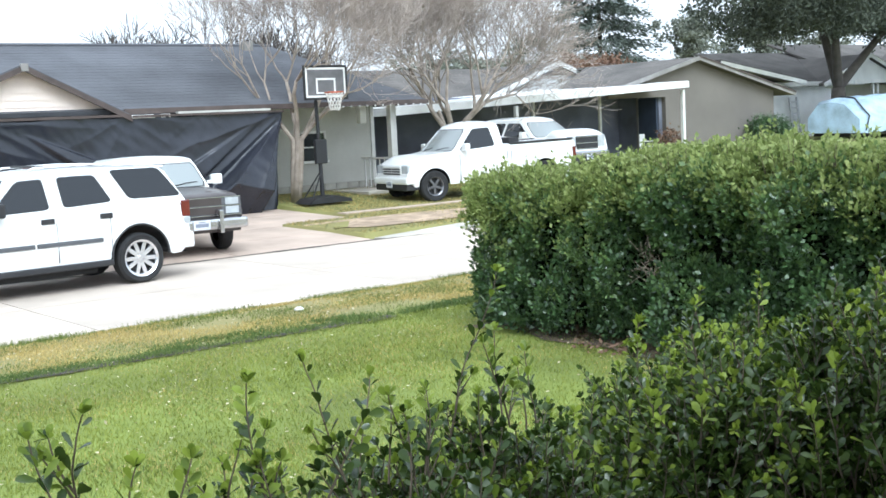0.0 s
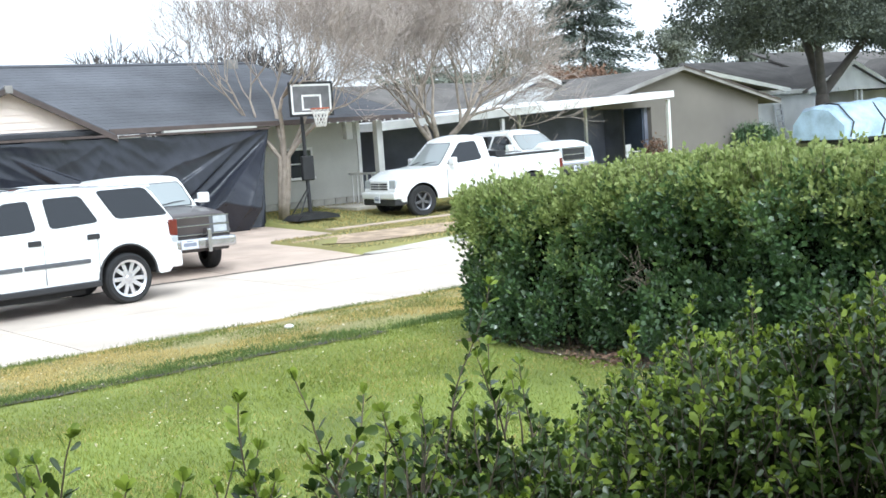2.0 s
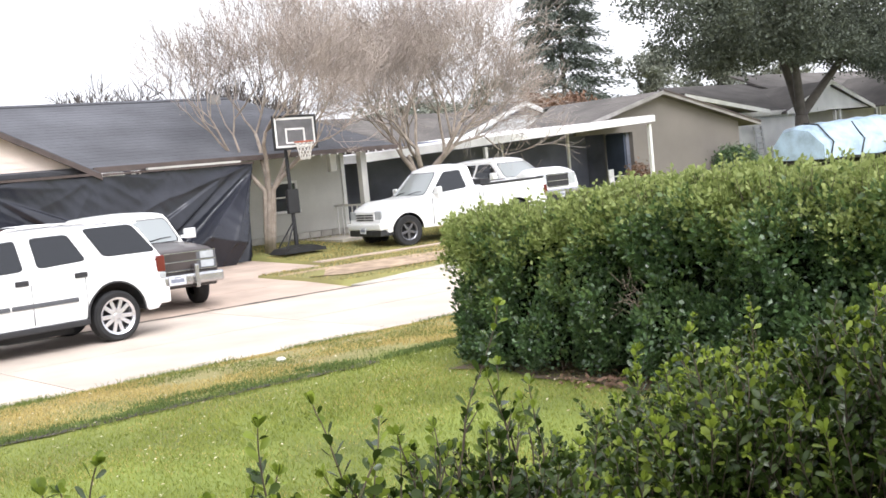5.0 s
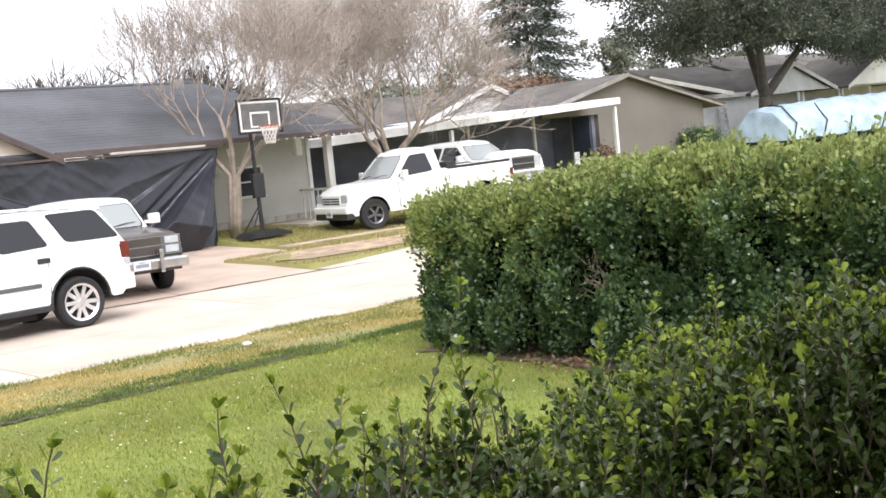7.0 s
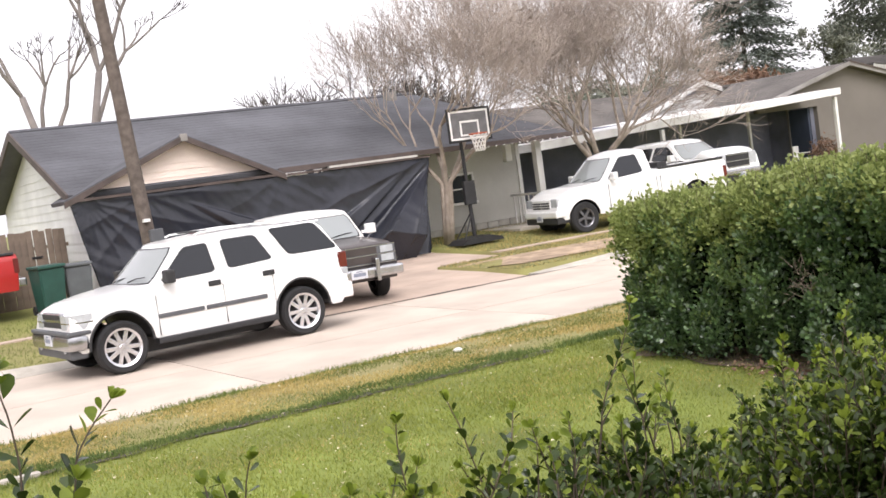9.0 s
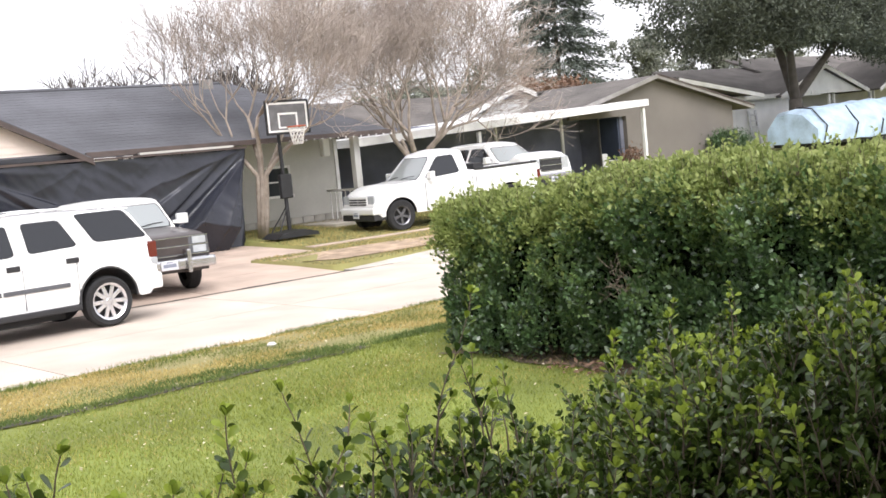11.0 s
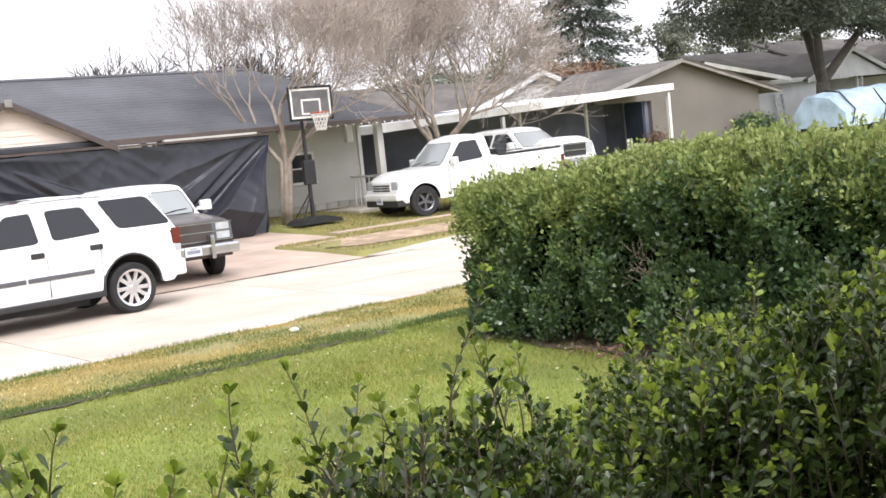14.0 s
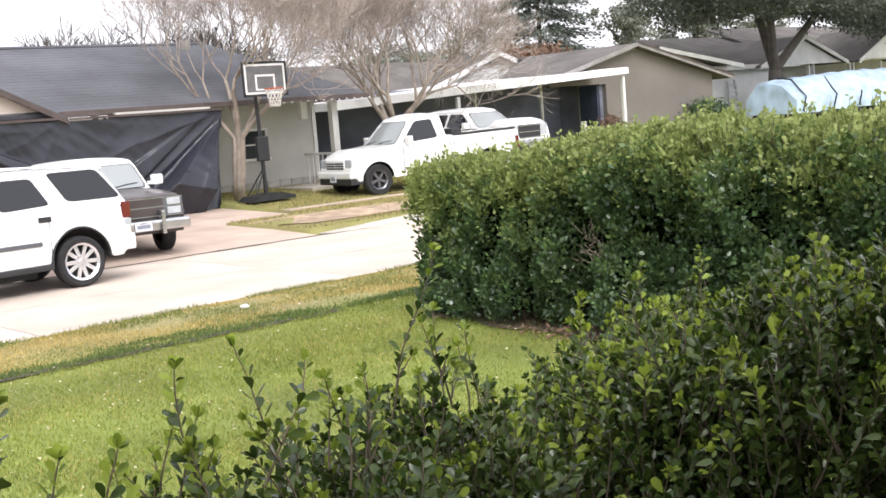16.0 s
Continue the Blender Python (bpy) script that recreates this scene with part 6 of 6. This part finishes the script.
# ---- shrub in front of the porch ----
def porch_shrub():
    s = thing("shrub", pose(0, 0, 0), "glossy evergreen shrub with upright leafy shoots before the porch", "shrub", "shrubs by the porch")
    rng = np.random.default_rng(12)
    a, b = np.array([0.35, 2.35]), np.array([6.3, 4.45])
    run = unit(b - a)
    side = np.array([-run[1], run[0]])
    length = np.linalg.norm(b - a)

    def crest(t):
        """Height of the leafy mass along the row."""
        return np.interp(t, [0, 0.4, 0.8, 1.1, 1.3, 1.5, 1.7, 1.85, 2.04, 2.2, 2.4, 2.58, 2.78, 3.0, 3.4, 4.0, 6.4], [1.48, 1.48, 1.5, 1.57, 1.55, 1.51, 1.52, 1.48, 1.56, 1.48, 1.33, 1.24, 1.22, 1.28, 1.34, 1.36, 1.3])

    stems, at, along, young = [], [], [], []

    def shoot(p, d, n_len, lsize, is_young=0.5, gap=0.02, bare=0):
        steps = max(3, int(n_len / gap))
        q = p
        turn = rng.uniform(0, 6.28)
        for k in range(steps):
            d = unit(d + rng.normal(0, 0.07, 3) + np.array([0, 0, 0.02]))
            n = q + d * gap
            stems.append((*q, *n, 0.0032 * (1 - 0.6 * k / steps), 0.0032 * (1 - 0.6 * (k + 1) / steps)))
            u = unit(np.cross(d, [0.3, 0.2, 0.9]))
            w = np.cross(d, u)
            ang = turn + k * 1.57
            if k > bare and rng.random() < 0.93:
                for sgn in (1, -1):
                    o = (u * math.cos(ang) + w * math.sin(ang)) * sgn
                    at.append(n + o * 0.003)
                    along.append((*(o + d * rng.uniform(0.55, 1.35) + rng.normal(0, 0.2, 3)), lsize * rng.uniform(0.7, 1.15) * (1.0 if k < steps - 2 else 0.7)))
                    young.append(k >= steps - 4 and rng.random() < is_young)
            q = n
        for _ in range(6):
            at.append(q)
            along.append((*(d + rng.normal(0, 0.45, 3)), lsize * rng.uniform(0.55, 0.85)))
            young.append(rng.random() < is_young * 1.2)

    bm = bmesh.new()
    vs = [bm.verts.new(c) for c in LEAF8.tolist()]
    for q in ((0, 1, 4, 7), (1, 2, 3, 4), (7, 4, 5, 6)):
        bm.faces.new([vs[i] for i in q])
    leaf_me = {}
    for flag, m_ in ((False, M_BUSHL), (True, M_BUSHY)):
        me = bpy.data.meshes.new("leaf")
        bm.to_mesh(me)
        me.polygons.foreach_set("use_smooth", [True] * 3)
        me.materials.append(m_)
        leaf_me[flag] = me
    bm.free()

    def single_shoot():
        """Turns what shoot() has just laid out into a stem with leaves of their own."""
        bm = bmesh.new()
        cut = [0] + [i for i in range(1, len(stems)) if np.abs(np.array(stems[i][:3]) - np.array(stems[i - 1][3:6])).max() > 1e-6] + [len(stems)]
        for c0, c1 in zip(cut, cut[1:]):
            rows = stems[c0:c1]
            tube(bm, [Vector(r[:3]) for r in rows] + [Vector(rows[-1][3:6])], [r[6] for r in rows] + [rows[-1][7]], 5)
        st = part("shoot", bm, M_STEM, s)
        for p, al, y in zip(at, along, young):
            x = unit(np.array(al[:3]))
            up = rng.normal(0, 0.45, 3) + np.array([-0.1, -0.2, 1.0])
            w = unit(np.cross(up, x))
            z = np.cross(x, w)
            m = Matrix.Identity(4)
            for c, v in enumerate((x, w, z)):
                for r in range(3):
                    m[r][c] = float(v[r] * al[3])
            for r in range(3):
                m[r][3] = float(p[r])
            piece("leaf", leaf_me[bool(y)], st, m)
        for rows in (stems, at, along, young):
            rows.clear()

    # the long single shoots that stand over the row: place along it, offset, height of the tip, length, lean along the row
    for t, off, tip, ln, tilt in ((0.255, 0, 2.07, 0.5, 0.0), (0.34, -0.04, 1.88, 0.4, 0.3), (0.45, 0.0, 1.98, 0.5, 0.2), (0.61, 0.0, 1.785, 0.3, -0.15), (0.72, 0.0, 1.80, 0.32, -0.25), (0.86, 0.04, 1.665, 0.2, 0.3), (0.93, -0.03, 1.67, 0.2, 0.3), (0.97, 0.03, 1.62, 0.2, -0.2),
                                  (1.12, 0.0, 1.765, 0.34, -0.15), (1.15, 0.05, 1.64, 0.25, 0.3), (1.10, -0.04, 1.62, 0.2, -0.3), (1.21, 0.04, 1.645, 0.22, 0.5), (1.295, 0.0, 1.77, 0.42, -0.25), (1.525, 0.0, 1.69, 0.3, 0.6), (1.36, 0.04, 1.60, 0.2, -0.6), (1.45, -0.03, 1.60, 0.2, 0.2), (1.62, 0.02, 1.625, 0.25, 0.1), (1.58, -0.05, 1.60, 0.22, 0.3), (1.67, 0.05, 1.585, 0.2, 0.3),
                                  (1.75, 0.0, 1.61, 0.25, 0.1), (1.82, 0.05, 1.58, 0.25, -0.1), (1.93, -0.04, 1.56, 0.22, 0.1), (2.03, 0.0, 1.67, 0.28, -0.35), (2.1, -0.01, 1.85, 0.46, -0.05), (2.16, 0.04, 1.68, 0.3, 0.1), (2.2, -0.03, 1.62, 0.25, 0.1), (2.3, 0.05, 1.55, 0.2, 0.1),
                                  (2.55, 0.0, 1.36, 0.2, 0), (2.8, 0.05, 1.36, 0.22, 0.1), (2.98, -0.03, 1.5, 0.24, -0.3), (3.08, 0.0, 1.55, 0.25, -0.1), (3.3, 0.1, 1.5, 0.2, 0.1), (3.6, 0.0, 1.52, 0.25, 0), (3.95, 0.1, 1.52, 0.24, 0), (4.05, -0.1, 1.52, 0.25, 0.1), (4.4, 0, 1.52, 0.2, 0)):
        goal = np.array([*(a + run * t + side * off), tip])
        k0, k1 = len(stems), len(at)
        shoot(goal - np.array([*(run * tilt * ln), ln]), unit(np.array([*(run * tilt + rng.normal(0, 0.05, 2)), 1.0])), ln, 0.038, 0.8, 0.023, int(ln * 5))
        d = goal - np.array(stems[-1][3:6])
        for _ in range(rng.integers(1, 4) if ln > 0.24 else 0):
            # side shoots from the lower half
            r = stems[k0 + int(rng.uniform(0.1, 0.5) * (ln / 0.026))]
            shoot(np.array(r[:3]), unit(np.array([*(run * rng.choice([-1, 1]) * rng.uniform(0.4, 0.8) + rng.normal(0, 0.2, 2)), 1.0])), rng.uniform(0.06, 0.12), 0.034, 0.7, 0.022)
        stems[k0:] = [(*(np.array(r[:3]) + d), *(np.array(r[3:6]) + d), r[6], r[7]) for r in stems[k0:]]
        at[k1:] = [p + d for p in at[k1:]]
        if t < 1.5:
            single_shoot()
    # the leafy mass
    def mass(n, a, run, side, length, crest, dens_t, dens_v, sink, depth=0.3):
        for k in range(n):
            t = length * rng.random()
            if rng.random() > np.interp(t, dens_t, dens_v):
                continue
            w = rng.normal(0, 0.22)
            deep = abs(rng.normal(0, depth))
            # groups of shoots with gaps between them
            clump = 0.16 * noise.noise((t * 4.2, w * 4.2, 3.0)) + 0.08 * noise.noise((t * 9, w * 9, 8.0))
            top = crest(t) - 0.6 * w * w - deep - np.interp(t, [0, 1.2, 2.2, 6], sink) + clump
            base = a + run * t + side * w
            ln = rng.uniform(0.14, 0.3)
            d = unit(np.array([*(side * (w * 0.9 + rng.normal(0, 0.25)) + run * rng.normal(0, 0.3)), 1.0]))
            shoot(np.array([*base, top - ln]), d, ln, rng.uniform(0.03, 0.043), 0.02 if deep > 0.12 else rng.choice([0.02, 0.08, 0.75]), 0.021)

    mass(3700, a, run, side, length * 0.72, crest, [0, 0.7, 1.1, 1.7, 2.2, 3.0, 6.4], [0.12, 0.2, 0.5, 0.8, 0.95, 1.0, 1.0], [0.1, 0.06, 0.03, 0.0])
    a2, b2 = np.array([2.5, 3.1]), np.array([4.1, 1.75])
    run2 = unit(b2 - a2)
    mass(3400, a2, run2, np.array([-run2[1], run2[0]]), np.linalg.norm(b2 - a2), lambda t: np.interp(t, [0, 0.16, 0.25, 0.42, 0.6, 0.7, 0.84, 1.3, 2.1], [1.2, 1.28, 1.47, 1.6, 1.65, 1.58, 1.74, 1.76, 1.8]), [0, 0.18, 0.3, 3], [0.15, 0.3, 1.0, 1.0], [0.04, 0, 0, 0], 0.42)
    # wood that carries the shoots
    wood = []
    for k in range(50):
        t = length * 0.6 * rng.random()
        base = a + run * t + side * rng.normal(0, 0.08)
        tp = a + run * (t + rng.normal(0, 0.2)) + side * rng.normal(0, 0.18)
        wood.append((*base, 0.25, *tp, crest(t) - rng.uniform(0.25, 0.5), 0.012, 0.004))
    tagged(sticks("branchwork", wood, M_STEM, s, 6), kind="stuff")
    tagged(sticks("stemwork", stems, M_STEM, s, 4), kind="stuff")
    at, al, young = np.array(at), np.array(along), np.array(young)
    up = rng.normal(0, 0.45, at.shape) + np.array([-0.1, -0.2, 1.0])
    for pick, m_, nm in ((~young, M_BUSHL, "foliage"), (young, M_BUSHY, "young_foliage")):
        tagged(leaves(nm, at[pick], al[pick, :3], up[pick], al[pick, 3], 0.92, m_, s, LEAF8), kind="stuff")
    # near-black block that stands for the shade inside the row
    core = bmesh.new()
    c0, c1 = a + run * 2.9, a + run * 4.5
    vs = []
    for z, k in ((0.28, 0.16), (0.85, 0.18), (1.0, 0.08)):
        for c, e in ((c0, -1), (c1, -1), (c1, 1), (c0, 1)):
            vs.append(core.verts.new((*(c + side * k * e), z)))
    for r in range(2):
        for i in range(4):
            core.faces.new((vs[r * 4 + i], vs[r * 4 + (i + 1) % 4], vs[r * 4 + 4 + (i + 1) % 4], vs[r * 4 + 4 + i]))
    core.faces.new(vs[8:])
    part("shade_core", core, M_CORE, s)
    return s


porch_shrub()


# ---- grass ----
def blades(name, n, x0, x1, y0, y1, tall, wide, material, label, seed, keep=None):
    rng = np.random.default_rng(seed)
    x, y = rng.uniform(x0, x1, n), rng.uniform(y0, y1, n)
    if keep is not None:
        k = keep(x, y, rng)
        x, y = x[k], y[k]
    z = np.interp(y, [r[0] for r in LAWN], [r[1] for r in LAWN]) - 0.006
    p = np.stack([x, y, z], 1)
    a = rng.uniform(0, 6.2832, len(p))
    h = tall * rng.uniform(0.5, 1.3, len(p))
    s = np.stack([np.cos(a), np.sin(a), 0 * a], 1) * (wide * rng.uniform(0.7, 1.3, len(p)))[:, None]
    lean = np.stack([rng.normal(0, 0.5, len(p)), rng.normal(0, 0.5, len(p)), np.ones(len(p))], 1)
    v = np.stack([p - s, p + s, p + lean * h[:, None]], 1)
    return tagged(np_mesh(name, v.reshape(-1, 3), np.arange(len(p) * 3).reshape(-1, 3), material), label, "grass", kind="stuff")


def patchy(cut, scale, off):
    return lambda x, y, rng: np.array([noise.noise((u * scale, w * scale, off)) for u, w in zip(x.tolist(), y.tolist())]) + rng.normal(0, 0.2, len(x)) > cut


def ragged(x, y, rng):
    """An uneven outer edge to the lawn."""
    return y < 10.68 + np.array([0.12 * noise.noise((u * 1.6, 0, 3)) + 0.07 * noise.noise((u * 5, 0, 7)) for u in x.tolist()]) + rng.normal(0, 0.03, len(x))


blades("lawn_grass", 170000, -0.5, 9.0, 4.0, 10.74, 0.035, 0.0035, M_BLADE, "short green lawn grass blades", 1, ragged)
blades("lawn_dark_grass", 52000, -0.5, 9.0, 4.0, 10.74, 0.034, 0.0038, M_DARKG, "deeper green patches in the lawn", 12, patchy(0.08, 1.3, 8))
blades("lawn_straw", 62000, -0.5, 9.0, 4.0, 10.85, 0.03, 0.003, M_STRAW, "dry straw blades among the lawn", 2, patchy(0.06, 0.9, 3))
blades("verge_straw", 95000, 0.5, 12.5, 11.15, 13.42, 0.03, 0.005, M_STRAW, "straw-coloured verge grass blades", 3, patchy(0.0, 1.0, 1))
blades("verge_grass", 50000, 0.5, 12.5, 11.1, 13.45, 0.034, 0.005, M_DARKG, "green grass patches in the verge", 4, patchy(0.0, 1.1, 7))
blades("edge_grass", 27000, 0.5, 12.5, 10.7, 11.45, 0.05, 0.008, M_RANK, "rank dark grass along the lawn edge", 5, lambda x, y, rng: patchy(-0.1, 1.6, 6)(x, y, rng) & (np.abs(y - 11.06 - 0.16 * np.sin(x * 1.3) - 0.1 * np.sin(x * 3.7)) < 0.22 + rng.normal(0, 0.08, len(x))))
blades("edge_tufts", 9000, 0.5, 12.5, 10.5, 10.95, 0.05, 0.006, M_DARKG, "uneven grass tufts overhanging the cut lawn edge", 15, lambda x, y, rng: patchy(0.02, 2.6, 5)(x, y, rng))
blades("edge_weeds", 11000, 0.5, 12.5, 10.7, 11.1, 0.045, 0.009, M_RANK, "dark low weeds in the cut lawn edge", 16, lambda x, y, rng: patchy(0.05, 1.9, 9)(x, y, rng))
blades("kerb_grass", 9000, 0.5, 12.5, 13.2, 13.5, 0.07, 0.005, M_DARKG, "tufts of grass over the road edge", 6, patchy(-0.05, 1.1, 2))
bm = bmesh.new()
for y0, y1 in ((2.5, 9.5),):
    lo = [bm.verts.new((7.5 + 0.07 * math.sin(y * 2.3) + 0.08 * math.sin(y * 5.1), y, lerp_rows(LAWN, y) + 0.016)) for y in [y0 + (y1 - y0) * i / 30 for i in range(31)]]
    hi = [bm.verts.new((8.9, v.co.y, v.co.z)) for v in lo]
    for i in range(30):
        bm.faces.new((lo[i], hi[i], hi[i + 1], lo[i + 1]))
tagged(part("hedge_bed", bm, M_LITTERSOIL), "bare brown soil and leaf litter under the hedge", "soil", kind="structure")
bm = bmesh.new()
lo = [bm.verts.new((x, 10.64 + 0.11 * noise.noise((x * 1.6, 0, 3)) + 0.05 * noise.noise((x * 5, 0, 7)), 0)) for x in [0.4 + 0.1 * i for i in range(72)]]
hi = [bm.verts.new((v.co.x, max(v.co.y + 0.03, 10.9 + 0.16 * noise.noise((v.co.x * 2.1, 4, 3)) + 0.06 * noise.noise((v.co.x * 6, 5, 7))), 0)) for v in lo]
for v in lo + hi:
    v.co.z = ground_z(v.co.x, v.co.y) + 0.014
for i in range(71):
    bm.faces.new((lo[i], lo[i + 1], hi[i + 1], hi[i]))
tagged(part("lawn_edge", bm, M_EDGESOIL), "cut soil edge between lawn and verge, darkened for its shade", "soil", kind="structure")
tagged(part("edging_slab", slab(bmesh.new(), [(0.3, 10.66, 0.25), (2.12, 10.66, 0.25), (2.12, 10.76, 0.25), (0.3, 10.76, 0.25)], 0.1), M_KERB), "short pale concrete edging strip beside the lawn", "edging", kind="structure")
rng = np.random.default_rng(77)
n = 1500
p = np.stack([rng.uniform(0, 9, n), rng.uniform(4.2, 13.4, n), np.zeros(n)], 1)
p[:, 2] = [lerp_rows(LAWN, float(y)) + 0.022 for y in p[:, 1]]
tagged(leaves("leaf_litter", p, rng.normal(0, 1, p.shape) * np.array([1, 1, 0.2]), rng.normal(0, 0.35, p.shape) + np.array([0, 0, 1.0]), rng.uniform(0.016, 0.042, n), 0.5, M_FLECK), "small pale dry leaves scattered over the grass", "leaves", kind="stuff")
n = 160
p = np.stack([rng.normal(7.46, 0.16, n), rng.normal(7.47, 0.3, n), np.full(n, 0.27)], 1)
p[:, 2] += np.abs(rng.normal(0, 0.025, n))
tagged(leaves("leaf_pile", p, rng.normal(0, 1, p.shape) * np.array([1, 1, 0.3]), rng.normal(0, 0.5, p.shape) + np.array([0, 0, 1.0]), rng.uniform(0.03, 0.07, n), 0.55, M_RUSTL), "brown fallen leaves gathered at the hedge foot", "leaves", kind="stuff")
keep_far = patchy(-0.3, 0.5, 4)
off_drive = lambda x, y, rng: keep_far(x, y, rng) & ~((((x - 15.3) / 1.9) ** 2 + ((y - 21.5) / 0.85) ** 2 < rng.uniform(0.5, 1.4, len(x))) | (x < np.where(y < 23, 13.45, 15.45)) | ((y > 23.46) & (y < 23.9)))  # noqa: E731
blades("far_lawn_straw", 42000, 13.4, 27, 19.9, 29.2, 0.05, 0.007, M_STRAW, "dry grass blades on the lawn across the street", 7, off_drive)
blades("far_lawn_grass", 42000, 13.4, 27, 19.9, 29.2, 0.05, 0.007, M_FARG, "green grass blades on the lawn across the street", 8, off_drive)
blades("far_verge_grass", 16000, -1, 7.3, 19.9, 27, 0.05, 0.006, M_DARKG, "green grass blades before the fence", 9, lambda x, y, rng: ~((y > 23.46) & (y < 23.9)))
